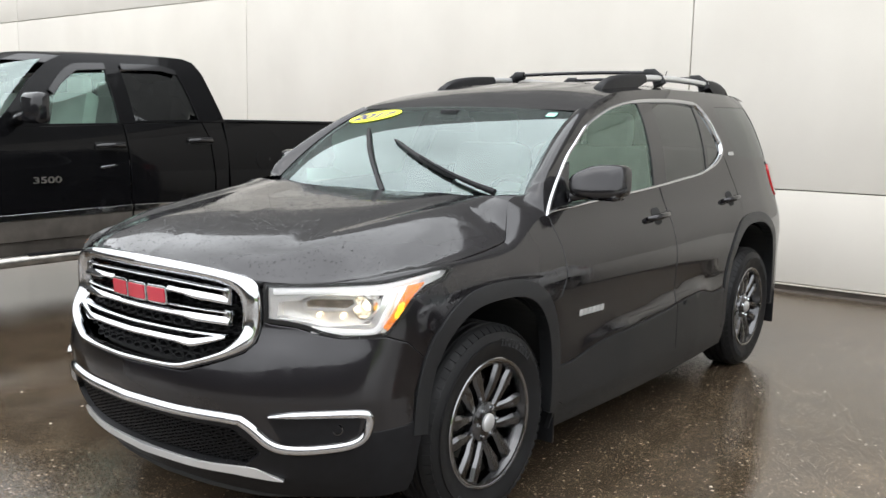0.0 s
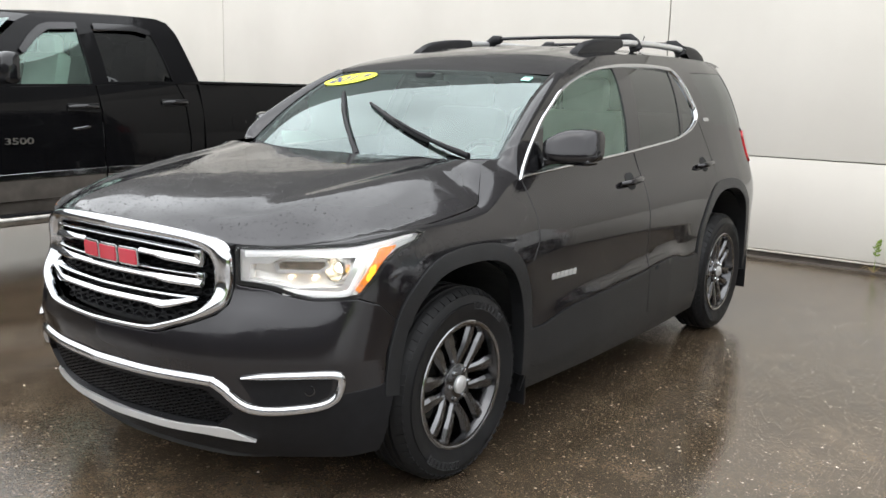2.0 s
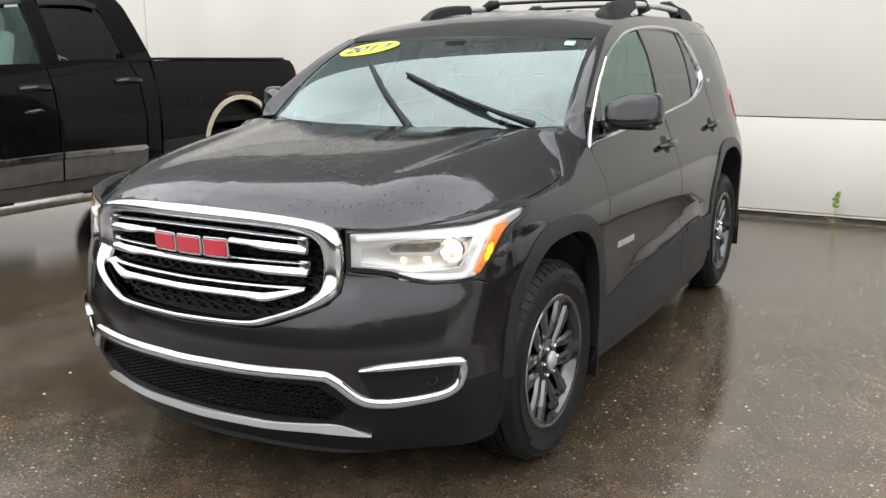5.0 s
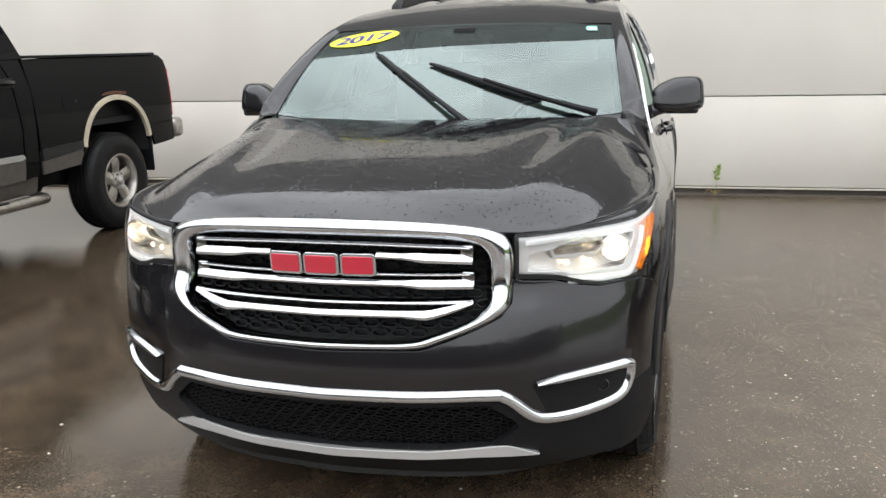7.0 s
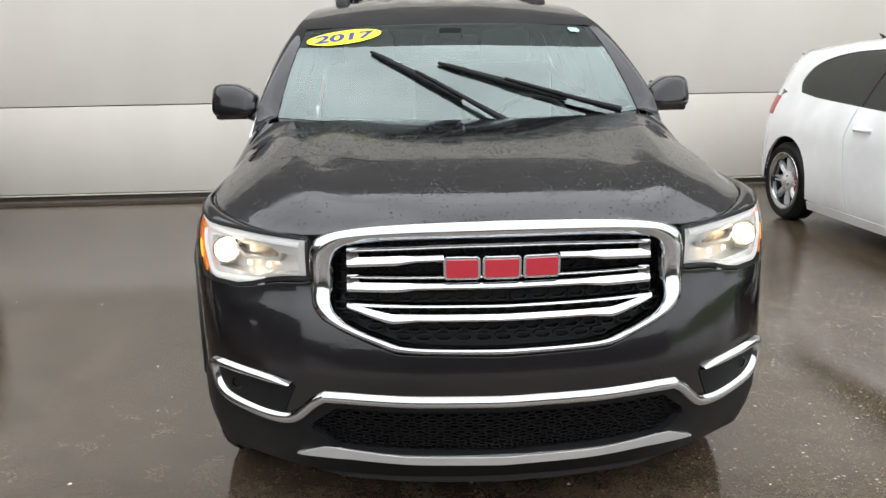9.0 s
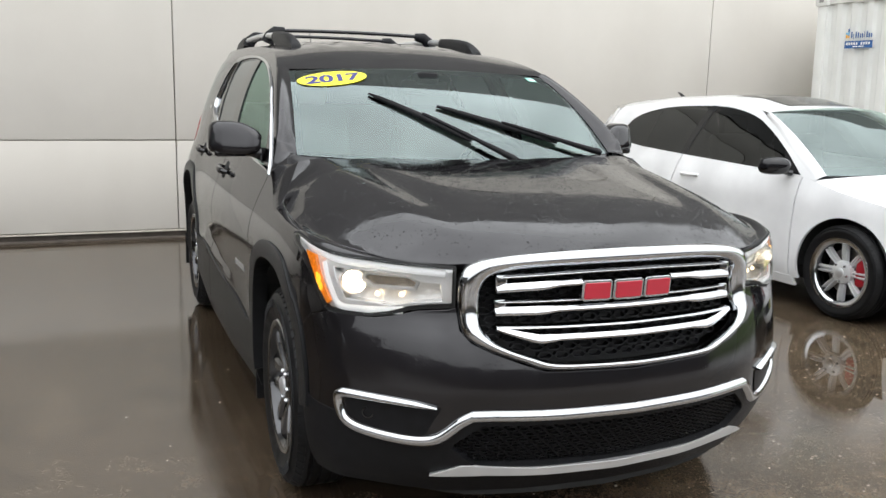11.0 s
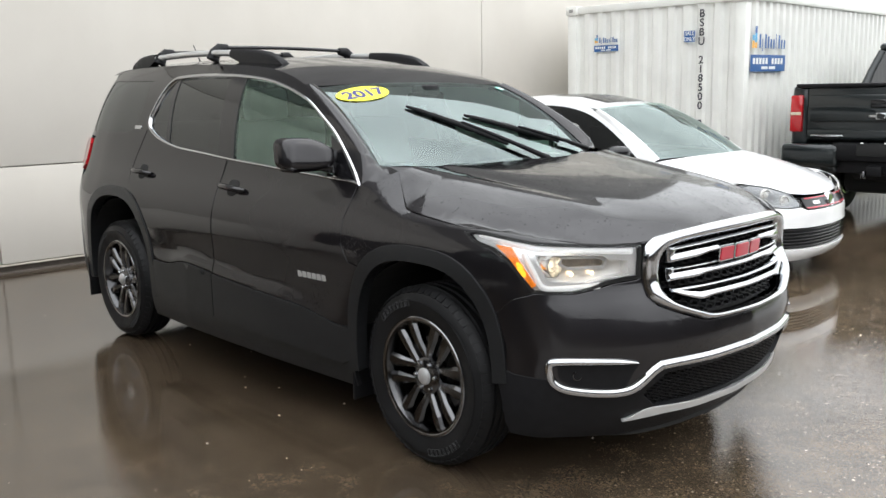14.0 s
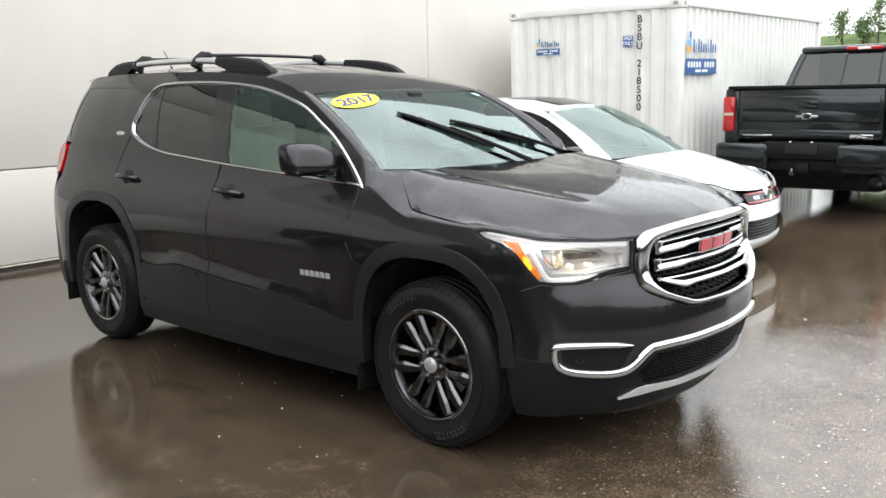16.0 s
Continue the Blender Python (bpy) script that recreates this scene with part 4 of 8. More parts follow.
for sg in (1, -1):
    E = lambda pts: SH.edge(pts, sg)  # noqa: E731
    F = lambda pts: SH.face(pts, sg)  # noqa: E731
    cx = (0, 1.4, 0.7)
    # front fender
    fender = E([(-0.548, 0.795), (-0.505, 0.844), (-0.453, 0.901), (-0.376, 0.936), (-0.284, 0.957)]) + E([LAMP_TIP]) + E(FENDER_TOP) \
        + E([(0.455, 1.10), (0.492, 0.97), (0.485, 0.87), (0.435, 0.797)]) + E(arch(*FA, 0.435, 46, 141, 24, 2.8, 0.505)) \
        + E([(-0.406, 0.709), (-0.475, 0.768)])
    sheet("fender", fender, sl, PAINT, suv, 0.03, gap=0.0025)
    # doors
    fd = [(0.458, 1.108), (0.495, 0.97), (0.488, 0.87), (0.438, 0.793), (0.345, 0.775)] + arch(*FA, 0.435, 40, 14, 6, 2.8, 0.505) + [(y, float(CLADLINE(y))) for y in np.linspace(0.5, 1.57, 12)] \
        + [(1.575, 0.8), (1.58, 1.0), (1.545, 1.178), (1.49, 1.174), (1.0, 1.146), (0.52, 1.121)]
    door = sheet("front_door", E(fd), sl, PAINT, suv, 0.03, gap=0.0025)
    rd = [(1.575, float(CLADLINE(1.575)))] + [(y, float(CLADLINE(y))) for y in np.linspace(1.6, 2.28, 9)] + arch(*RA, 0.495, 163, 118, 9, 2.6, 0.56) \
        + [(2.615, 0.99), (2.635, 1.06), (2.61, 1.16), (2.525, 1.311), (2.45, 1.282), (2.35, 1.256), (2.13, 1.213), (1.865, 1.195), (1.56, 1.177), (1.585, 1.0), (1.58, 0.8)]
    rdoor = sheet("rear_door", E(rd), sl, PAINT, suv, 0.03, gap=0.0025)
    # lower door cladding and rocker
    fc = [(0.440, 0.36), (0.440, 0.502)] + [(y, float(CLADLINE(y)) - 0.004) for y in np.linspace(0.455, 1.57, 14)] + [(1.57, 0.36), (0.50, 0.33)]
    sheet("door_cladding", E(fc), sl, CLAD, door, 0.04, thick=0.03, off=0.008)
    rc = [(1.58, 0.36)] + [(y, float(CLADLINE(y)) - 0.004) for y in np.linspace(1.58, 2.27, 9)] + [(2.30, 0.40), (2.25, 0.35)]
    sheet("door_cladding", E(rc), sl, CLAD, rdoor, 0.04, thick=0.03, off=0.008)
    sheet("rocker_panel", E([(0.44, 0.23), (0.44, 0.34), (1.4, 0.355), (2.36, 0.345), (2.36, 0.23)]), sl, CLAD, suv, 0.06, off=-0.004)
    # quarter panel with its glass
    quarter = [(2.618, 1.0), (2.64, 1.07), (2.613, 1.165), (2.53, 1.315), (2.60, 1.347), (2.72, 1.26), (3.0, 1.25), (3.36, 1.26), (3.41, 1.225), (3.42, 1.03), (3.50, 0.985), (3.53, 0.75), (3.46, 0.60), (3.40, 0.42)] \
        + arch(*RA, 0.495, 0, 118, 26, 2.6, 0.56)
    sheet("quarter_panel", E(quarter), sl, PAINT, suv, 0.03, gap=0.002)
    top = [(float(y), float(ROOF_EDGE(y))) for y in np.r_[np.linspace(0.475, 1.6, 26), np.linspace(1.7, 3.45, 19)]]
    frame_out = top + [(3.51, 1.50), (3.54, 1.30), (3.50, 1.262), (3.0, 1.245), (2.72, 1.255), (2.60, 1.343), (2.52, 1.308), (2.45, 1.28), (2.35, 1.254), (2.13, 1.211), (1.865, 1.193), (1.49, 1.168), (1.0, 1.142),
                       (0.50, 1.116), (0.447, 1.112), (0.430, 1.118), (0.437, 1.155), (0.452, 1.20)]
    side_frame = sheet("side_frame", E(frame_out), sl, PAINT, suv, 0.03, holes=[E(list(map(tuple, DLO))), E(QUARTER)])
    sheet("quarter_window", inset(E(QUARTER), 0.004), sl, PRIVACY, suv, 0.06, thick=0.004, off=-0.003, label="dark privacy glass").visible_shadow = False
    # chrome window surround, glass and pillars
    d = resample(E(list(map(tuple, DLO))), 0.02)
    wide = 0.008 + 0.005 * np.clip((np.abs(d[:, 0]) - SH.sy(2.25)) / 0.15, 0, 1)[:, None]
    band("chrome_surround", inset(d, -wide), inset(d, 0.008), sl, CHROME, suv, 0.003, 0.006, "bright chrome window surround", True, n=7)
    fw = [(0.52, 1.145)] + [(float(p[0]), float(p[1])) for p in DLO if p[0] < 1.60 and p[1] > 1.19] + [(1.61, 1.60), (1.515, 1.183), (1.0, 1.156)]
    sheet("door_window", inset(E(fw), 0.006), sl, SIDEGLASS, door, 0.05, thick=0.004, off=-0.010, label="clear greenish front door glass").visible_shadow = False
    rw = [(1.645, 1.194), (2.05, 1.220), (2.25, 1.248), (2.345, 1.60), (2.0, 1.612), (1.75, 1.603)]
    sheet("door_window", E(rw), sl, PRIVACY, rdoor, 0.06, thick=0.004, off=-0.010, label="dark privacy glass").visible_shadow = False
    rv = [(2.27, 1.252), (2.40, 1.288), (2.475, 1.33), (2.503, 1.375), (2.48, 1.44), (2.44, 1.53), (2.395, 1.58), (2.365, 1.60)]
    sheet("vent_window", E(rv), sl, PRIVACY, rdoor, 0.06, thick=0.004, off=-0.009, label="dark privacy glass").visible_shadow = False
    sheet("window_pillar", E([(1.505, 1.180), (1.655, 1.190), (1.765, 1.607), (1.595, 1.601)]), sl, GLOSSBLK, suv, 0.05, off=-0.004)
    sheet("window_divider", E([(2.235, 1.238), (2.275, 1.246), (2.38, 1.612), (2.335, 1.612)]), sl, GLOSSBLK, rdoor, 0.05, off=-0.005)
    sheet("mirror_sail", E([(0.49, 1.135), (0.64, 1.145), (0.71, 1.32), (0.635, 1.28)]), sl, GLOSSBLK, door, 0.05, off=-0.004)
    # wheel arch cladding
    for c, rin, rout, a0, a1, p in ((FA, (0.393, 0.462), (0.450, 0.520), -8, 172.5, 2.8), (RA, (0.455, 0.522), (0.512, 0.578), -6, 184, 2.6)):
        ring = arch(*c, rout[0], a0, a1, 40, p, rout[1]) + arch(*c, rin[0], a1, a0, 40, p, rin[1])
        sheet("wheel_arch_cladding", E(ring), sl, CLAD, suv, 0.025, thick=0.06, off=0.009, label="charcoal plastic wheel arch cladding")
    # liners inside the arches
    for cy, rr in ((HUB_F, 0.485), (RA[0], 0.53)):
        liner(suv, cy, 0.39, rr - 0.03, 0.42 * sg, 0.885 * sg)
    # door handles; flat black patches stand in for the shade in their cups
    for dd, y0, z0 in ((door, 1.430, 1.043), (rdoor, 2.475, 1.071)):
        cup = spline([(y0 - 0.05, z0), (y0 - 0.035, z0 + 0.034), (y0 + 0.035, z0 + 0.036), (y0 + 0.05, z0), (y0 + 0.03, z0 - 0.036), (y0 - 0.03, z0 - 0.038)], 6, True)
        sheet("handle_cup_shade", E(list(map(tuple, cup))), sl, UNDER, dd, 0.02, thick=0.0, off=0.0015)
        a, b, c2 = [Vector(sl(sg * SH.sy(y0 + o), z0 + dz)) for o, dz in ((-0.115, -0.006), (0, 0), (0.115, 0.006))]
        o = Vector((sg, 0, 0.12))
        tube_part("door_handle", [a + o * 0.004, a.lerp(b, 0.18) + o * 0.024, a.lerp(b, 0.6) + o * 0.034, b + o * 0.036, c2.lerp(b, 0.6) + o * 0.034, c2.lerp(b, 0.18) + o * 0.024, c2 + o * 0.004],
                  [0.010, 0.016, 0.018, 0.018, 0.018, 0.016, 0.010], PAINT, dd, 12, 0.9)
    # badges as plain bars
    for k in range(6):
        y0, z0 = 0.600 + 0.0365 * k, 0.686 - 0.0007 * k
        sheet("badge_bar", E([(y0, z0), (y0 + 0.004, z0 + 0.023), (y0 + 0.029, z0 + 0.0225), (y0 + 0.027, z0)]), sl, SATIN, door, 0.05, thick=0.003, off=0.003, label="small silver badge bar")
    sheet("trim_badge", E([(2.615, 1.316), (2.617, 1.332), (2.70, 1.333), (2.698, 1.317)]), sl, CHROME, suv, 0.05, thick=0.003, off=0.004, label="small chrome badge bar")
    # tail lamp
    sheet("tail_lamp", E([(3.455, 1.205), (3.485, 1.238), (3.58, 1.24), (3.64, 1.2), (3.62, 1.06), (3.53, 1.035), (3.475, 1.065)]), sl, REDLENS, suv, 0.03, off=0.010, thick=0.03, label="red tail lamp")
    # mud flaps
    box_part("mud_flap", (sg * 0.815, 0.450, 0.335), (0.19, 0.014, 0.33), PLASTIC, suv, 0.004)
    box_part("mud_flap", (sg * 0.815, 3.30, 0.31), (0.18, 0.012, 0.22), PLASTIC, suv, 0.004)

# front bumper skin: from lamp and grille down to the lower valance, both sides in one piece
HALF = [(0, 0.640), (0.29, 0.647), (0.361, 0.670), (0.44, 0.699), (0.508, 0.728), (0.545, 0.764), (0.557, 0.826), (0.575, 0.820), (0.66, 0.813), (0.72, 0.795), (0.773, 0.784)]
half = SH.face(HALF) + SH.edge([(-0.552, 0.789), (-0.478, 0.764), (-0.41, 0.705), (-0.450, 0.60), (-0.452, 0.500), (-0.480, 0.491)]) + SH.face([(0.875, 0.485), (0.842, 0.484), (0.80, 0.440), (0.70, 0.412), (0.62, 0.41), (0.49, 0.503), (0, 0.503)])
whole = half + [(-s, z) for s, z in half[::-1]][0 + 1:-1]
bumper = sheet("front_bumper", whole, sl, PAINT, suv, 0.03, thick=0.03)
# lower valance, dark
lowh = SH.face([(0, 0.50), (0.49, 0.50), (0.62, 0.408), (0.70, 0.409), (0.80, 0.437), (0.842, 0.481), (0.875, 0.482)]) + SH.edge([(-0.480, 0.488), (-0.445, 0.500), (-0.405, 0.497), (-0.416, 0.45), (-0.430, 0.39), (-0.440, 0.29), (-0.448, 0.25)]) \
    + SH.face([(0.80, 0.235), (0.6, 0.225), (0, 0.225)])
hole = SH.face([(0, 0.483), (0.47, 0.483), (0.545, 0.425), (0.56, 0.40), (0.49, 0.335), (0, 0.318)])
lower = sheet("lower_bumper", lowh + [(-s, z) for s, z in lowh[::-1]][1:-1], sl, PLASTIC, suv, 0.03, thick=0.03,
              holes=[hole + [(-s, z) for s, z in hole[::-1]][1:-1]], label="black plastic lower bumper", off=0.003)


def mirror_ring(r):
    return list(r) + [(-s, z) for s, z in list(r)[::-1]]


# chrome chin bar
chin = np.array(SH.face([(0, 0.513), (0.25, 0.514), (0.44, 0.516), (0.50, 0.513)]))
chin_all = np.concatenate([(chin * (-1, 1))[::-1][:-1], chin])
band("chrome_chin_bar", *edges_of(resample(chin_all, 0.03, False), 0.038), sl, CHROME, bumper, 0.006, 0.014, "bright chrome bumper bar")
for sg in (1, -1):
    F = lambda pts: SH.face(pts, sg)  # noqa: E731
    path = spline(F([(0.495, 0.514), (0.53, 0.492), (0.585, 0.442), (0.63, 0.424), (0.70, 0.424), (0.795, 0.442), (0.835, 0.466), (0.848, 0.50), (0.850, 0.535), (0.840, 0.549), (0.80, 0.552), (0.70, 0.547), (0.595, 0.539)]), 5)
    wd = np.interp(np.linspace(0, 1, len(path)), [0, 0.2, 0.45, 0.6, 0.7, 0.95, 1], [0.038, 0.038, 0.036, 0.036, 0.034, 0.025, 0.008])
    band("fog_lamp_bezel", *edges_of(path, wd), sl, CHROME, bumper, 0.006, 0.012, "bright chrome fog lamp bezel")
    pocket = F([(0.585, 0.533), (0.63, 0.44), (0.70, 0.435), (0.785, 0.458), (0.825, 0.485), (0.832, 0.54)])
    sheet("fog_pocket", pocket, sl, PLASTIC, bumper, 0.02, thick=0.0, off=0.003)
    c = Vector(sl(sg * SH.sx(0.775), 0.497))
    d = (c - Vector((0, 0.6, 0.497))).normalized()
    m = Matrix.Translation(c) @ d.to_track_quat("X", "Z").to_matrix().to_4x4()
    lathe_part("fog_lamp", [(0.001, -0.002), (0.010, -0.001), (0.014, -0.004), (0.0145, 0.005), (0.019, 0.004), (0.020, -0.01)], LIP, bumper, m, 28, "small dark round fog lamp")
# lower mesh: offset rows of small trapezoid cells
def lattice(name, region, rows, pitch, zlo, zhi, depth, mat, parent, bar=0.006, height=0.6):
    """Staggered cells with raised walls, cut to a region of the front."""
    vs, fs = [], []
    region = np.array(region)
    dz = (zhi - zlo) / rows
    smax = region[:, 0].max()
    cells = []
    for r in range(rows):
        z = zlo + (r + 0.5) * dz
        k = -int(smax / pitch) - 1
        while k * pitch < smax + pitch:
            cells.append(((k + (r % 2) * 0.5) * pitch, z))
            k += 1
    cells = np.array(cells)
    cells = cells[inside(cells, region)]
    w, h = pitch * 0.5 - bar * 0.3, dz * 0.5
    shape = [(-w, -h * 0.1), (-w * 0.6, h * 0.85), (w * 0.6, h * 0.85), (w, -h * 0.1), (w * 0.55, -h * 0.85), (-w * 0.55, -h * 0.85)]
    for s, z in cells:
        ring_o = [(s + a, z + b) for a, b in shape]
        ring_i = [(s + a * (1 - bar / w), z + b * (1 - bar / h)) for a, b in shape]
        b0 = len(vs)
        for ring, off in ((ring_o, -depth), (ring_i, -depth), (ring_i, -depth - 0.02), (ring_o, -depth - 0.02)):
            q = np.array(ring)
            p = sl(q[:, 0], q[:, 1])
            p[:, 1] -= off
            vs += list(p)
        for i in range(6):
            j = (i + 1) % 6
            fs += [(b0 + i, b0 + j, b0 + 6 + j, b0 + 6 + i), (b0 + 6 + i, b0 + 6 + j, b0 + 12 + j, b0 + 12 + i)]
    return mesh(name, vs, fs, mat, parent)


low_region = mirror_ring(SH.face([(0, 0.483), (0.47, 0.483), (0.545, 0.425), (0.56, 0.40), (0.49, 0.335), (0, 0.318)]))
lattice("lower_mesh", low_region, 9, 0.04, 0.318, 0.49, 0.02, PLASTIC, suv, 0.004)
sheet("lower_backing", mirror_ring(SH.face([(0, 0.50), (0.52, 0.50), (0.60, 0.42), (0.52, 0.31), (0, 0.30)])), sl, UNDER, suv, 0.05, thick=0, off=-0.05)
# silver skid strip
skid = SH.face([(0, 0.318), (0.30, 0.322), (0.50, 0.336), (0.53, 0.334), (0.62, 0.299), (0.45, 0.306), (0.25, 0.299), (0, 0.296)])
sheet("skid_strip", skid + [(-s, z) for s, z in skid[::-1]][1:-1], lambda s, z: sl(s, 0.33 + 0.25 * (z - 0.30)) * np.array([1, 1, 0]) + np.stack([0 * s, 0 * s, z], -1), SATIN, suv, 0.02, thick=0.05, off=0.006,
      label="satin silver skid strip")
sheet("air_dam", mirror_ring(SH.face([(0, 0.26), (0.55, 0.27), (0.75, 0.28), (0.72, 0.225), (0.5, 0.205), (0, 0.20)])), lambda s, z: sl(s, 0.30 + 0 * z) * np.array([1, 1, 0]) + np.stack([0 * s, 0 * s, z], -1), UNDER, suv, 0.05,
      thick=0.02, off=-0.06)

# grille
grille = new("grille")
grille.parent = suv
gl = lambda s, z: sl(s, z)  # noqa: E731
G_OUT = spline(SH.face([(0.0, 1.0), (0.26, 0.995), (0.42, 0.984), (0.515, 0.964), (0.550, 0.925), (0.555, 0.84), (0.540, 0.766), (0.508, 0.733), (0.443, 0.703), (0.363, 0.676), (0.29, 0.654), (0.15, 0.648), (0.0, 0.646)]), 5)
G_IN = spline(SH.face([(0.0, 0.953), (0.26, 0.949), (0.39, 0.940), (0.450, 0.925), (0.478, 0.895), (0.484, 0.84), (0.478, 0.775), (0.438, 0.736), (0.385, 0.712), (0.32, 0.691), (0.26, 0.677), (0.13, 0.672), (0.0, 0.671)]), 5)
go, gi = [list(map(tuple, q)) for q in (G_OUT, G_IN)]
ring_o, ring_i = [q + [(-s_, z) for s_, z in q[::-1]][1:-1] for q in (go, gi)]
band("grille_surround", ring_o, ring_i, gl, CHROME, grille, 0.004, 0.026, "wide chrome grille surround", True, n=13)
sheet("grille_backing", mirror_ring(gi), gl, UNDER, grille, 0.06, thick=0, off=-0.055)
lattice("grille_mesh", mirror_ring(gi), 11, 0.055, 0.672, 0.95, 0.036, PLASTIC, grille, 0.0035)


def front_bar(name, top, mid, wide, mat, parent, gap=None, sag=0.0, lift_end=0.0):
    """A double grille bar: a thin rail over a thick one that swells towards its ends, closed by end blocks."""
    bm = bmesh.new()
    sides = [(-wide, -gap), (gap, wide)] if gap else [(-wide, wide)]

    def rail(x0, x1, zf, hf, proud):
        n = 40
        prev = None
        for i in range(n + 1):
            x = x0 + (x1 - x0) * i / n
            z, h = zf(x), hf(x)
            s = math.copysign(SH.sx(abs(x)), x)
            c = Vector(sl(s, z))
            ring = [bm.verts.new(c + Vector((0, dy, dz))) for dy, dz in ((0.02, h), (-proud * 0.45, h), (-proud * 0.8, h * 0.45), (-proud, -h * 0.2), (-proud * 0.95, -h * 0.75), (-proud * 0.6, -h), (0.02, -h))]
            if prev:
                for k in range(6):
                    bm.faces.new((prev[k], prev[k + 1], ring[k + 1], ring[k]))
            else:
                bm.faces.new(ring[::-1])
            prev = ring
        bm.faces.new(prev)

    rail(-wide, wide, lambda x: top - sag * (abs(x) / 0.44) ** 2, lambda x: 0.0045, 0.014)
    for a, b in sides:
        rail(a, b, lambda x: mid - sag * (abs(x) / 0.44) ** 2 - 0.004 * min(1, max(0, (abs(x) - 0.24) / 0.06)) + lift_end * max(0, (abs(x) - 0.31) / 0.13) ** 1.2,
             lambda x: 0.0092 + 0.0045 * min(1, max(0, (abs(x) - 0.24) / 0.06)) - (0.007 * max(0, (abs(x) - 0.33) / 0.11) if lift_end else 0), 0.020)
    for sg in (-1, 1) if not lift_end else ():
        x = sg * (wide - 0.018)
        c = Vector(sl(math.copysign(SH.sx(abs(x)), x), (top + mid) / 2 - 0.005 - sag))
        box(bm, c + Vector((0, 0.004, 0)), (0.036, 0.03, (top - mid) + 0.026), 0.006)
    bmesh.ops.recalc_face_normals(bm, faces=bm.faces)
    part(name, bm, mat, parent, "polished chrome double grille bar", 30)


front_bar("grille_bar", 0.937, 0.907, 0.442, CHROME, grille, 0.165, 0.014)
front_bar("grille_bar", 0.851, 0.826, 0.444, CHROME, grille, None, 0.002)
front_bar("grille_bar", 0.773, 0.7455, 0.440, CHROME, grille, None, -0.003, 0.030)
# emblem: three plain red enamel blocks in chrome rims
emblem = new("emblem")
emblem.parent = grille
for x0, x1 in ((-0.162, -0.066), (-0.056, 0.052), (0.062, 0.160)):
    blk = [(x0 + 0.006, 0.848), (x1 - 0.006, 0.848), (x1, 0.854), (x1, 0.902), (x1 - 0.006, 0.908), (x0 + 0.006, 0.908), (x0, 0.902), (x0, 0.854)]
    ring = [(math.copysign(SH.sx(abs(x)), x), z) for x, z in blk]
    sheet("emblem_rim", ring, gl, CHROME, emblem, 0.02, thick=0.03, off=0.022, label="chrome rim")
    sheet("emblem_block", inset(ring, 0.007), gl, RED, emblem, 0.02, thick=0.006, off=0.026, label="red enamel block")

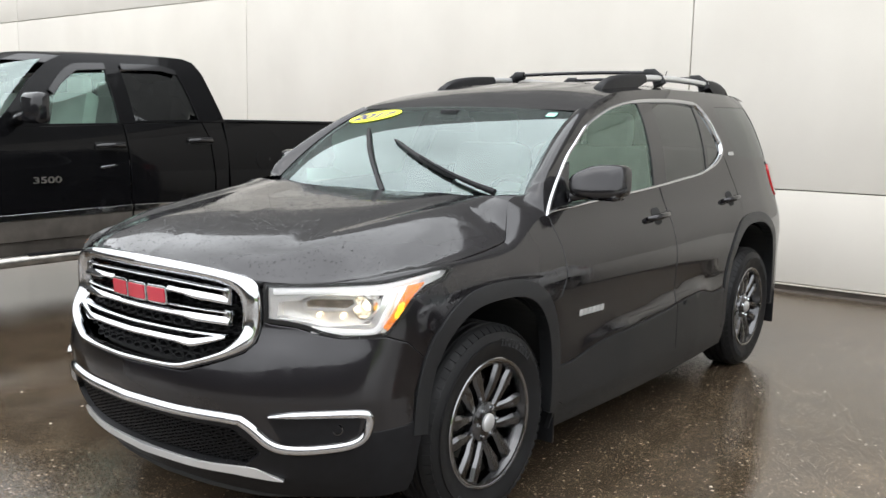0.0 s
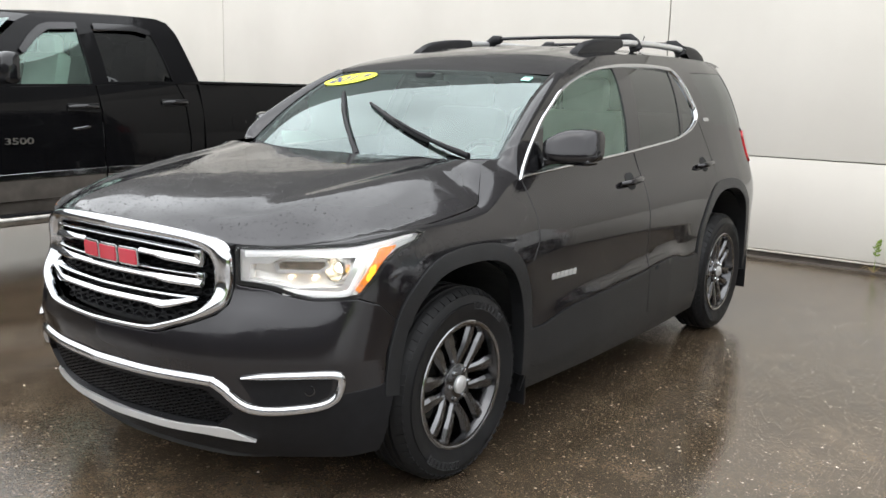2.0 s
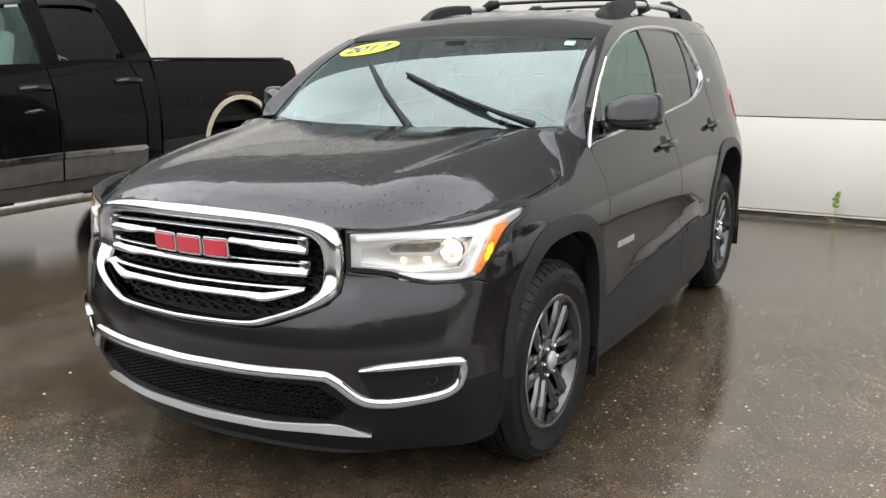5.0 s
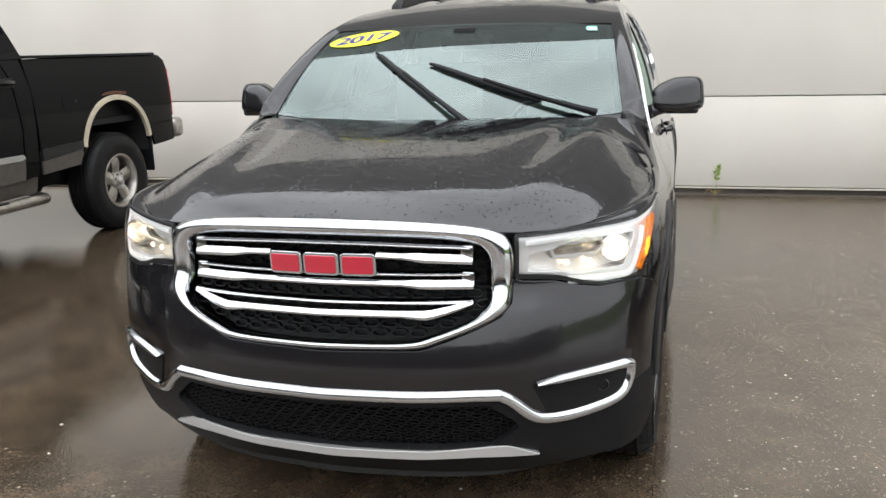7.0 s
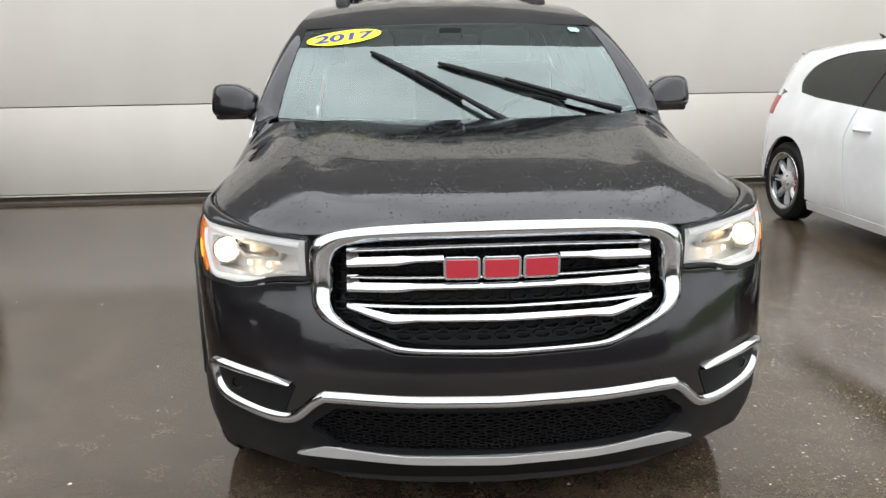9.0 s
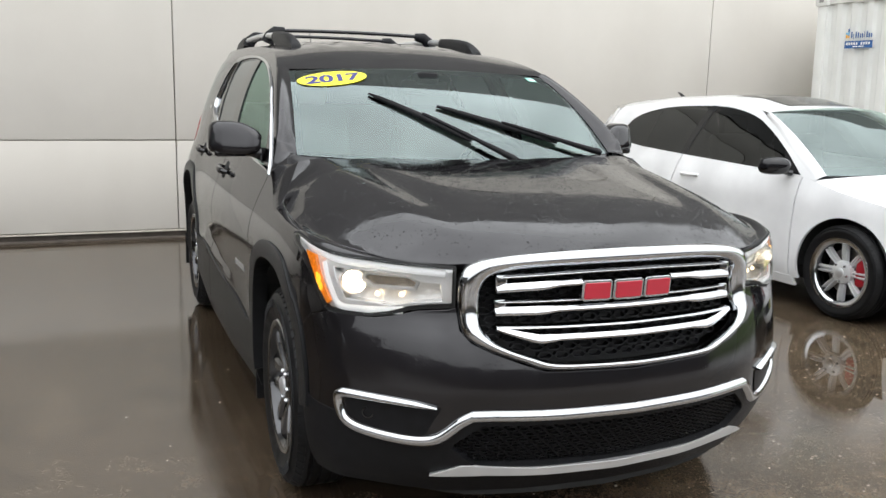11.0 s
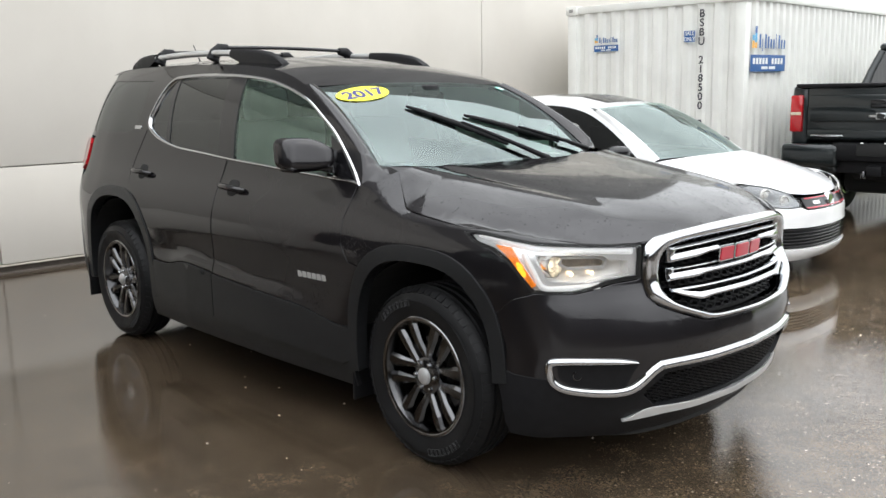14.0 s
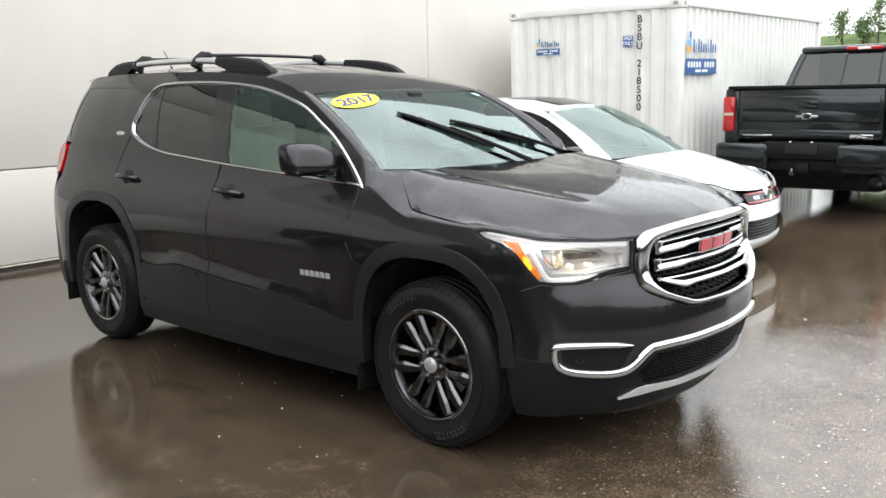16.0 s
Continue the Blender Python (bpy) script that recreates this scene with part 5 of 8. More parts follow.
# headlamps
for sg in (1, -1):
    lamp = new("headlamp")
    lamp.parent = suv
    F = lambda pts: SH.face(pts, sg)  # noqa: E731
    E = lambda pts: SH.edge(pts, sg)  # noqa: E731
    s_in, s_len = SH.sx(0.562), 0.605
    P = lambda pts: [(sg * (s_in + p * s_len), z) for p, z in pts]  # noqa: E731
    ring = P([(0.0, 0.948), (0.0, 0.833), (0.12, 0.829), (0.233, 0.820), (0.342, 0.802), (0.445, 0.791), (0.60, 0.793), (0.705, 0.799), (0.78, 0.848), (0.869, 0.905), (0.995, 0.940), (1.145, 0.960),
              (1.218, 0.984), (1.16, 0.993), (1.05, 0.990), (0.892, 0.981), (0.701, 0.968), (0.339, 0.956)])
    sheet("lamp_lens", ring, sl, LENS, lamp, 0.03, thick=0.0, off=0.004, label="clear lamp lens").visible_shadow = False
    sheet("lamp_seal", inset(ring, -0.003), sl, UNDER, lamp, 0.03, holes=[inset(ring, 0.004)], thick=0.03, off=0.002)
    recess = P([(0.075, 0.897), (0.19, 0.901), (0.252, 0.921), (0.706, 0.930), (0.675, 0.893), (0.603, 0.832), (0.341, 0.822), (0.233, 0.834), (0.06, 0.842)])
    sheet("lamp_housing", inset(ring, 0.002), sl, LAMPSILVER, lamp, 0.025, holes=[recess], thick=0.055, off=-0.014, label="silver lamp housing")
    sheet("lamp_bowl", inset(recess, -0.012), sl, REFLECTOR, lamp, 0.03, thick=0, off=-0.066, label="bright reflector bowl")
    box_l = P([(0.20, 0.895), (0.26, 0.912), (0.50, 0.916), (0.52, 0.89), (0.46, 0.866), (0.22, 0.866)])
    sheet("inner_reflector", box_l, sl, SATIN, lamp, 0.02, holes=[inset(box_l, 0.005)], thick=0.02, off=-0.040, label="smoked inner reflector frame")
    sheet("smoked_reflector", inset(box_l, 0.007), sl, SMOKE, lamp, 0.02, thick=0, off=-0.056, label="smoked inner reflector")
    guide = spline(P([(0.05, 0.929), (0.34, 0.940), (0.55, 0.946), (0.70, 0.953), (0.885, 0.968), (1.02, 0.977), (1.12, 0.981)]), 6)
    band("light_guide", *edges_of(guide, np.interp(np.linspace(0, 1, len(guide)), [0, 0.7, 1], [0.024, 0.022, 0.012])), sl, LAMPWHITE, lamp, -0.014, 0.010, "white light guide strip", n=7)
    guide2 = spline(P([(0.27, 0.813), (0.36, 0.809), (0.50, 0.806), (0.635, 0.812), (0.705, 0.868), (0.775, 0.935)]), 6)
    band("light_guide", *edges_of(guide2, 0.022), sl, LAMPWHITE, lamp, -0.014, 0.010, "white light guide strip", n=7)
    amb = P([(0.722, 0.810), (0.689, 0.822), (0.775, 0.885), (0.861, 0.950), (0.975, 0.955), (0.891, 0.926), (0.812, 0.878)])
    sheet("turn_signal", amb, sl, AMBER, lamp, 0.02, thick=0.02, off=-0.004, label="amber turn signal reflector")
    # small glowing yellow spots put in as glints on the amber
    for gp_, gz, gr in ((0.790, 0.880, 0.016), (0.768, 0.862, 0.013), (0.805, 0.893, 0.008)):
        glint = [(sg * (s_in + (gp_ + 1.1 * gr * math.cos(a) + 0.5 * gr * math.sin(a)) * s_len), gz + gr * math.sin(a)) for a in np.linspace(0, 2 * math.pi, 14)[:-1]]
        sheet("signal_glint", glint, sl, AMBERLIT, lamp, 0.008, thick=0.003, off=-0.002, label="glowing yellow glint on the signal")
    # added glowing discs stand in for warm glints low in the bowl
    for pp, zz in ((0.27, 0.850), (0.40, 0.847)):
        c = Vector(sl(sg * (s_in + pp * s_len), zz)) + Vector((-sg * 0.012, 0.045, 0))
        m = Matrix.Translation(c) @ Vector((sg * 0.28, -1, 0)).to_track_quat("X", "Z").to_matrix().to_4x4()
        lathe_part("glow_spot", [(0.001, 0.003), (0.005, 0.002), (0.008, -0.003)], LOWGLOW, lamp, m, 16, "small warm glow spot added in the lamp")
    # projector: deep parabolic bowl with the bulb at its focus, aimed straight ahead
    c = Vector(sl(sg * (s_in + 0.560 * s_len), 0.884)) + Vector((-sg * 0.016, 0.016, 0))
    m = Matrix.Translation(c) @ Vector((0, -1, 0)).to_track_quat("X", "Z").to_matrix().to_4x4()
    rr, f = 0.037, 0.0085
    bowl = [(max(r, 0.0005), -0.060 + r * r / (4 * f)) for r in np.linspace(0, rr * 0.94, 12)]
    lathe_part("projector_bowl", bowl + [(rr * 0.97, -0.008), (rr, 0.002), (rr * 1.12, 0.002), (rr * 1.16, -0.006), (rr * 1.16, -0.05)], BOWL, lamp, m, 36, "polished projector bowl")
    lathe_part("projector_lens", [(0.001, 0.002), (rr * 0.4, -0.001), (rr * 0.7, -0.006), (rr * 0.93, -0.012)], LENS, lamp, m, 28, "clear projector lens").visible_shadow = False
    lathe_part("lit_bulb", [(0.0005, -0.0455), (0.004, -0.047), (0.0062, -0.0515), (0.004, -0.056)], BULB, lamp, m, 20, "lit warm bulb")

# hood
LEAD = hermite((0.0, -0.846), (0.26, -0.828), (0.42, -0.790), (0.545, -0.742), (0.66, -0.66), (0.76, -0.55), (0.825, -0.42), (0.853, -0.32), (0.866, -0.235))
XE = hermite((-0.235, 0.866), (-0.1, 0.870), (0.0, 0.868), (0.10, 0.861), (0.138, 0.854), (0.18, 0.828), (0.22, 0.803), (0.281, 0.764), (0.30, 0.752))
XL = hermite((-0.846, 0.0), (-0.828, 0.26), (-0.790, 0.42), (-0.742, 0.545), (-0.66, 0.66), (-0.55, 0.76), (-0.42, 0.825), (-0.32, 0.853), (-0.235, 0.866))
EDGEZ = hermite((-0.85, 0.985), (-0.74, 0.957), (-0.55, 0.974), (-0.42, 0.988), (-0.35, 0.993), (-0.235, 1.000), (-0.05, 1.016), (0.06, 1.028), (0.11, 1.034), (0.138, 1.041), (0.16, 1.058), (0.18, 1.078), (0.22, 1.118), (0.281, 1.179), (0.30, 1.192))


def hood_lift(x, y):
    ax = np.abs(x)
    q = np.maximum(y - LEAD(np.minimum(ax, 0.866)), 0)
    zc = 0.988 + 0.080 * (1 - np.exp(-q / 0.15)) + 0.112 * q
    xe = np.where(y < -0.235, XL(np.clip(y, -0.846, -0.235)), XE(np.clip(y, -0.235, 0.30)))
    ry, rx = np.clip((y + 0.40) / 0.66, 0, 1), np.clip((ax - 0.15) / 0.60, 0, 1)
    zc = zc + 0.024 * ry * ry * (3 - 2 * ry) * rx * rx * (3 - 2 * rx)
    qx = np.maximum(xe - ax, 0)
    ze = EDGEZ(np.clip(y, -0.85, 0.30))
    g = 1 - np.exp(-qx / (0.085 - 0.035 * np.clip((y - 0.10) / 0.20, 0, 1)))
    side = ze + (zc - ze) * np.clip(g, 0, 1) - 0.012 * (ax / 0.85) ** 2 * np.clip(qx / 0.1, 0, 1)
    crease = 0.009 * np.exp(-((ax - (0.50 + 0.18 * (y + 0.8))) / 0.075) ** 2) * np.clip((y + 0.75) / 0.3, 0, 1) * np.clip(qx / 0.1, 0, 1)
    hollow = -0.006 * np.exp(-((ax - (0.42 + 0.16 * (y + 0.8))) / 0.07) ** 2) * np.clip((y + 0.7) / 0.3, 0, 1)
    return np.stack([x, y, side + crease + hollow], -1)


hx = [(x, float(LEAD(x)) + 0.001) for x in (0.0, 0.1, 0.2, 0.3, 0.4, 0.48, 0.545, 0.62, 0.70, 0.76, 0.81, 0.835, 0.855)] + [(0.865, -0.235), (0.868, -0.1), (0.866, 0.02), (0.859, 0.10), (0.852, 0.138), (0.826, 0.18), (0.801, 0.22), (0.762, 0.281),
    (0.70, 0.276), (0.60, 0.262), (0.45, 0.235), (0.25, 0.208), (0.0, 0.195)]
HOOD = sheet("hood", hx + [(-x, y) for x, y in hx[::-1]][1:-1], hood_lift, PAINT, suv, 0.028, thick=0.025, centre=(0, 0, 0.2), gap=0.002, label="long sculpted hood beaded with rain")


def rain_beads(count=2400):
    """Small domes of water on the hood, thicker towards its nose and in drifts."""
    rng = np.random.default_rng(5)
    vs, fs = [], []
    while count:
        x, y = rng.uniform(-0.84, 0.84), rng.uniform(-0.83, 0.28)
        if y < LEAD(min(abs(x), 0.866)) + 0.02 or abs(x) > (XE(y) if y > -0.235 else XL(y)) - 0.02:
            continue
        if rng.random() > 0.25 + 0.75 * max(0, -y) + 0.35 * math.sin(7 * x + 3 * y) * math.sin(5 * y - 4 * x):
            continue
        count -= 1
        r = 0.0013 + 0.0024 * rng.random() ** 3
        sx, sy = rng.uniform(0.8, 1.4), rng.uniform(0.8, 1.5)
        k = len(vs)
        for rr, h in ((1.0, -0.0003), (0.75, 0.20 * r)):
            for i in range(6):
                a = i * math.pi / 3
                vs.append((x + r * rr * sx * math.cos(a), y + r * rr * sy * math.sin(a), h))
        vs.append((x, y, 0.30 * r))
        for i in range(6):
            j = (i + 1) % 6
            fs += [(k + i, k + j, k + 6 + j, k + 6 + i), (k + 6 + i, k + 6 + j, k + 12)]
    q = np.array(vs)
    p = hood_lift(q[:, 0], q[:, 1])
    p[:, 2] += q[:, 2]
    return mesh("rain", p, fs, BEAD, HOOD, "clear beads of rain", True)


rain_beads()


# windscreen, roof, front pillars, cowl
def ws(u, v):
    """u from -1 to 1 across, v from 0 at the foot to 1 at the top."""
    a = np.abs(u)
    yb, zb, xb = 0.25 + 0.19 * a ** 2.2, 1.168 + 0.022 * a ** 2, 0.735
    yt, zt, xt = 0.965 + 0.030 * a ** 2.0, 1.556 - 0.020 * a ** 2.0, 0.645
    w = 4 * v * (1 - v)
    return np.stack([u * (xb + (xt - xb) * v), yb + (yt - yb) * v - 0.010 * w, zb + (zt - zb) * v + 0.030 * w], -1)


grid_surface("windscreen", lambda u, v: ws(2 * u - 1, v), 41, 25, GLASS, suv, "wet greenish windscreen", (0, -0.5, 1)).visible_shadow = False
grid_surface("windscreen_band", lambda u, v: ws(2 * u - 1, -0.05 + v * 0.085) + np.array([0, 0.0, -0.004]), 41, 4, GLOSSBLK, suv, "black glass border", (0, -0.5, 1))
for sg in (1, -1):
    grid_surface("windscreen_band", lambda u, v: ws(sg * (0.965 + 0.045 * u), v) + np.array([0, 0.0, -0.004]), 4, 25, GLOSSBLK, suv, "black glass border", (0, -0.5, 1))

    inner_y = np.array([-0.66, -0.608, -0.567, -0.52, -0.467, -0.42, -0.36, -0.30, -0.235, -0.15, -0.05, 0.05, 0.10, 0.138, 0.16, 0.18, 0.22, 0.25, 0.281])
    inner_p = np.concatenate([np.stack([sg * (np.where(inner_y < -0.235, XL(np.minimum(inner_y, -0.235)), XE(inner_y)) - 0.001), inner_y, EDGEZ(inner_y) - 0.004], -1), [(sg * 0.748, 0.36, 1.190)],
                              ws(np.full(25, sg * 1.0), np.linspace(0, 1, 25)) + np.array([0, -0.001, 0.003])])
    inner_v = np.r_[np.linspace(0, 0.32, 19), 0.36, np.linspace(0.40, 1, 25)]
    outer_y = np.array([-0.712, -0.648, -0.603, -0.55, -0.493, -0.44, -0.373, -0.30, -0.234, -0.155, -0.07, 0.02, 0.08, 0.13, 0.18, 0.22, 0.28, 0.33, 0.37])
    outer = np.concatenate([np.stack([outer_y, np.interp(outer_y, [-0.712, -0.648, -0.603, -0.55, -0.493, -0.44, -0.373, -0.30] + [q[0] for q in FENDER_TOP], [0.959, 0.963, 0.967, 0.972, 0.979, 0.985, 0.991, 0.995] + [q[1] for q in FENDER_TOP]) - 0.002], -1),
                            [(0.428, 1.118), (0.437, 1.155), (0.452, 1.20)], [(t, float(ROOF_EDGE(t))) for t in np.linspace(0.475, 1.02, 23)]])
    outer_v = np.r_[np.linspace(0, 0.32, 19), 0.36, 0.385, 0.41, np.linspace(0.44, 1, 23)]

    def pillar_lines(v):
        """The inner edge, the bend's control line and the outer edge."""
        a = np.stack([np.interp(v, inner_v, inner_p[:, k]) for k in range(3)], -1)
        yo, zo = np.interp(v, outer_v, outer[:, 0]), np.interp(v, outer_v, outer[:, 1])
        so = sg * np.array([SH.sy(t) for t in yo])
        b = sl(so, zo)
        nz = np.cross(sl(so + 0.005, zo) - sl(so - 0.005, zo), sl(so, zo + 0.005) - sl(so, zo - 0.005))
        nz /= np.linalg.norm(nz, axis=1)[:, None]
        tan = (a - b) - nz * np.sum((a - b) * nz, axis=1)[:, None]
        tan /= np.linalg.norm(tan, axis=1)[:, None] + 1e-9
        d = np.linalg.norm(b - a, axis=1)[:, None]
        foot = np.interp(v, [0, 0.16, 0.23, 0.34, 0.44, 1], [0, 0, 1, 1, 0, 0])[:, None]
        round_over = b + tan * d * 0.60 + (a - b) * 0.10
        straight = b + (a - b) * 0.45 + (tan * d - (a - b)) * 0.20
        return a, round_over + (straight - round_over) * foot, b

    dense = np.linspace(0, 1, 501)
    bend = pillar_lines(dense)[1]
    bend = np.pad(bend, ((24, 24), (0, 0)), mode="reflect", reflect_type="odd")
    kernel = np.exp(-(np.arange(-24, 25) / 11.0) ** 2)
    bend = np.stack([np.convolve(bend[:, k], kernel / kernel.sum(), "valid") for k in range(3)], -1)

    def pillar(u, v):
        """From the hood's rear corner up to the roof: rounds from the windscreen's edge over to the side."""
        a, _, b = pillar_lines(v)
        c = np.stack([np.interp(v, dense, bend[:, k]) for k in range(3)], -1)
        t = u[:, None]
        return a * (1 - t) ** 2 + c * 2 * t * (1 - t) + b * t ** 2
    grid_surface("front_pillar", pillar, 14, 130, PAINT, suv, "", (sg, -0.5, 0.5))


def cowl(u, v):
    x = 2 * u - 1
    a = ws(x * 1.03, np.full_like(u, -0.02)) + np.array([0, 0.01, -0.012])
    ax = np.abs(x)
    b = np.stack([x * 0.73, 0.17 + 0.09 * ax ** 1.8, 1.13 + 0.02 * ax ** 3], -1)
    return a + (b - a) * v[:, None]


grid_surface("cowl", cowl, 30, 5, UNDER, suv, "black plastic cowl panel", (0, 0, 1))


def roof_fn(u, v):
    x = 2 * u - 1
    a = np.abs(x)
    ye = 1.0 + 2.43 * v
    yc = 0.966 + 2.57 * v
    e = sl(np.array([SH.sy(t) for t in ye]), ROOF_EDGE(ye))
    crown = 0.014 + 0.036 * np.clip(v / 0.25, 0, 1) * (1 - 0.5 * v)
    # pressed ribs along the rear of the roof
    ribs = 0.0045 * np.cos(a * 21.0) * np.clip((v - 0.16) / 0.06, 0, 1) * np.clip((0.96 - v) / 0.05, 0, 1) * np.clip((0.72 - a) / 0.08, 0, 1)
    return np.stack([x * e[:, 0], yc + (ye - yc) * a ** 2, e[:, 2] + crown * (1 - a ** 2.6) + ribs], -1)


grid_surface("roof", roof_fn, 81, 50, PAINT, suv, "", (0, 0, 1), 0.02)
grid_surface("headliner", lambda u, v: roof_fn(u * 0.94 + 0.03, v * 0.9 + 0.03) - np.array([0, 0, 0.045]), 16, 16, LINER, suv, "", (0, 0, -1))
# tailgate and rear bumper close the back
tg = [(SH.sy(3.46), 1.64), (SH.sy(3.53), 1.30), (SH.sy(3.57), 0.98), (SH.sy(3.57), 0.70), (SH.S[-1], 0.70), (SH.S[-1], 1.66)]
for sg in (1, -1):
    sheet("tailgate_half", [(sg * a, b) for a, b in tg], sl, PAINT, suv, 0.08)
    sheet("rear_bumper", [(sg * a, b) for a, b in ((SH.sy(3.40), 0.42), (SH.sy(3.46), 0.62), (SH.sy(3.53), 0.74), (SH.S[-1], 0.74), (SH.S[-1], 0.26), (SH.sy(3.38), 0.28))], sl, CLAD, suv, 0.08)

# mirrors
for sg in (1, -1):
    mir = new("door_mirror")
    mir.parent = suv
    bm = bmesh.new()
    bmesh.ops.create_uvsphere(bm, u_segments=28, v_segments=18, radius=1)
    for v in bm.verts:
        x, y, z = v.co
        k = (abs(x) ** 5 + abs(y) ** 5 + abs(z) ** 5) ** (-1 / 5)
        x, y, z = x * k, y * k, z * k
        if y > 0:
            y *= 0.35
        # lower towards the door
        slope = 1 - 0.62 * min(max(-x, 0), 1) ** 1.5 if z > 0 else 1 - 0.15 * max(-x, 0)
        v.co = ((0.942 + 0.103 * x - 0.006 * z) * sg, 0.722 + 0.078 * y + 0.052 * x + 0.012 * z, 1.243 + 0.070 * z * slope + 0.004 * x)
    bmesh.ops.recalc_face_normals(bm, faces=bm.faces)
    part("mirror_cap", bm, PAINT, mir, "", 60)
    m = Matrix.Translation((0.955 * sg, 0.755, 1.240)) @ Matrix.Rotation(-sg * 0.42, 4, "Z")
    box_part("mirror_glass", (0, 0, 0), (0.155, 0.006, 0.105), CHROME, mir, 0.002, "mirror glass", m)
    bm = bmesh.new()
    box(bm, (0.935 * sg, 0.730, 1.180), (0.18, 0.10, 0.030), 0.012)
    tube(bm, [(0.825 * sg, 0.63, 1.175), (0.855 * sg, 0.655, 1.185), (0.91 * sg, 0.70, 1.195)], [0.036, 0.032, 0.028], 10, 0.8)
    part("mirror_base", bm, GLOSSBLK, mir, "black mirror foot", 50)

# roof rails, cross bars, antenna
for sg in (1, -1):
    rail = new("roof_rail")
    rail.parent = suv
    xr = 0.505

    def on_roof(y, dz, xo=0.0):
        v = np.clip((y - 0.95) / 2.5, 0, 1)
        p = roof_fn(np.array([0.5 + 0.5 * sg * 0.88]), np.array([v]))[0]
        return Vector((sg * (xr + xo), y, float(p[2]) + dz))
    tube_part("rail_bar", [on_roof(y, d) for y, d in ((1.85, 0.046), (2.1, 0.054), (2.4, 0.056), (2.7, 0.053), (2.95, 0.046))], 0.023, SATIN, rail, 12, 0.8, "satin silver rail")
    for y0, y1, s0 in ((1.46, 1.98, 1), (3.22, 2.90, -1)):
        bm = bmesh.new()
        prev = None
        for t, h in ((0, 0.004), (0.05, 0.024), (0.14, 0.044), (0.28, 0.060), (0.5, 0.069), (0.75, 0.073), (1.0, 0.074)):
            y = y0 + (y1 - y0) * t
            lowz = -0.008 if t < 0.85 else 0.030
            ringv = [bm.verts.new(on_roof(y, zz, xx)) for xx, zz in ((-0.026, lowz), (-0.026, h * 0.75), (-0.012, h), (0.012, h), (0.026, h * 0.75), (0.026, lowz))]
            if prev:
                for k in range(6):
                    bm.faces.new((prev[k], prev[(k + 1) % 6], ringv[(k + 1) % 6], ringv[k]))
            else:
                bm.faces.new(ringv)
            prev = ringv
        bm.faces.new(prev[::-1])
        bmesh.ops.recalc_face_normals(bm, faces=bm.faces)
        part("rail_foot", bm, PLASTIC, rail, "black rail end", 50)
for y in (2.20, 2.87):
    cb = new("cross_bar")
    cb.parent = suv
    zt = 1.778
    bm = bmesh.new()
    tube(bm, [(x, y + 0.01 * math.cos(x * 3), zt + 0.012 * (1 - (x / 0.55) ** 2)) for x in np.linspace(-0.455, 0.455, 17)], 0.017, 12, 0.62)
    part("bar", bm, GLOSSBLK, cb, "", 50)
    for sg in (1, -1):
        tube_part("bar_foot", [(sg * 0.41, y, zt + 0.002), (sg * 0.463, y, zt - 0.003), (sg * 0.495, y, zt - 0.028), (sg * 0.512, y, zt - 0.068)], [0.018, 0.025, 0.027, 0.030], PLASTIC, cb, 12, 1.3)
tube_part("antenna", [(0.02, 3.28, 1.70), (0.02, 3.33, 1.77), (0.02, 3.40, 1.87)], [0.012, 0.004, 0.003], PLASTIC, suv, 8)

# wipers, swept part way up the glass
for (bu, bv), (tu, tv) in (((0.20, -0.03), (-0.52, 0.60)), ((0.86, -0.02), (-0.11, 0.47))):
    wip = new("wiper")
    wip.parent = suv
    pts = [Vector(ws(np.array([bu + (tu - bu) * t]), np.array([bv + (tv - bv) * t]))[0]) + Vector((0.010 * (1 - t), -0.012, 0.022)) for t in np.linspace(0, 1, 9)]
    tube_part("wiper_arm", pts[:6], [0.015, 0.012, 0.010, 0.009, 0.008, 0.007], PLASTIC, wip, 8)
    bl = [Vector(ws(np.array([bu + (tu - bu) * t]), np.array([bv + (tv - bv) * t]))[0]) + Vector((0, -0.003, 0.009)) for t in np.linspace(0.28, 1.0, 9)]
    tube_part("wiper_blade", bl, [0.006, 0.011, 0.012, 0.013, 0.015, 0.013, 0.012, 0.011, 0.006], PLASTIC, wip, 8)

# stickers inside the windscreen
def ws_patch(name, u0, v0, ru, rv, mat, label, tilt=0.0, ellipse=True, lift_by=0.004):
    n = 36
    vs = [ws(np.array([u0]), np.array([v0]))[0]]
    for i in range(n):
        a = 2 * math.pi * i / n
        c, s = math.cos(a), math.sin(a)
        if not ellipse:
            k = 1 / max(abs(c), abs(s))
            c, s = c * k, s * k
        for k in (0.25, 0.5, 0.75, 1.0):
            vs.append(ws(np.array([u0 + ru * c * k]), np.array([v0 + (rv * s + tilt * ru * c) * k]))[0])
    vs = np.array(vs) + np.array([0, -lift_by * 0.5, lift_by])
    fs = []
    for i in range(n):
        j = (i + 1) % n
        fs.append((0, 1 + 4 * i, 1 + 4 * j))
        fs += [(1 + 4 * i + k, 2 + 4 * i + k, 2 + 4 * j + k, 1 + 4 * j + k) for k in range(3)]
    return mesh(name, vs, fs, mat, suv, label, True)


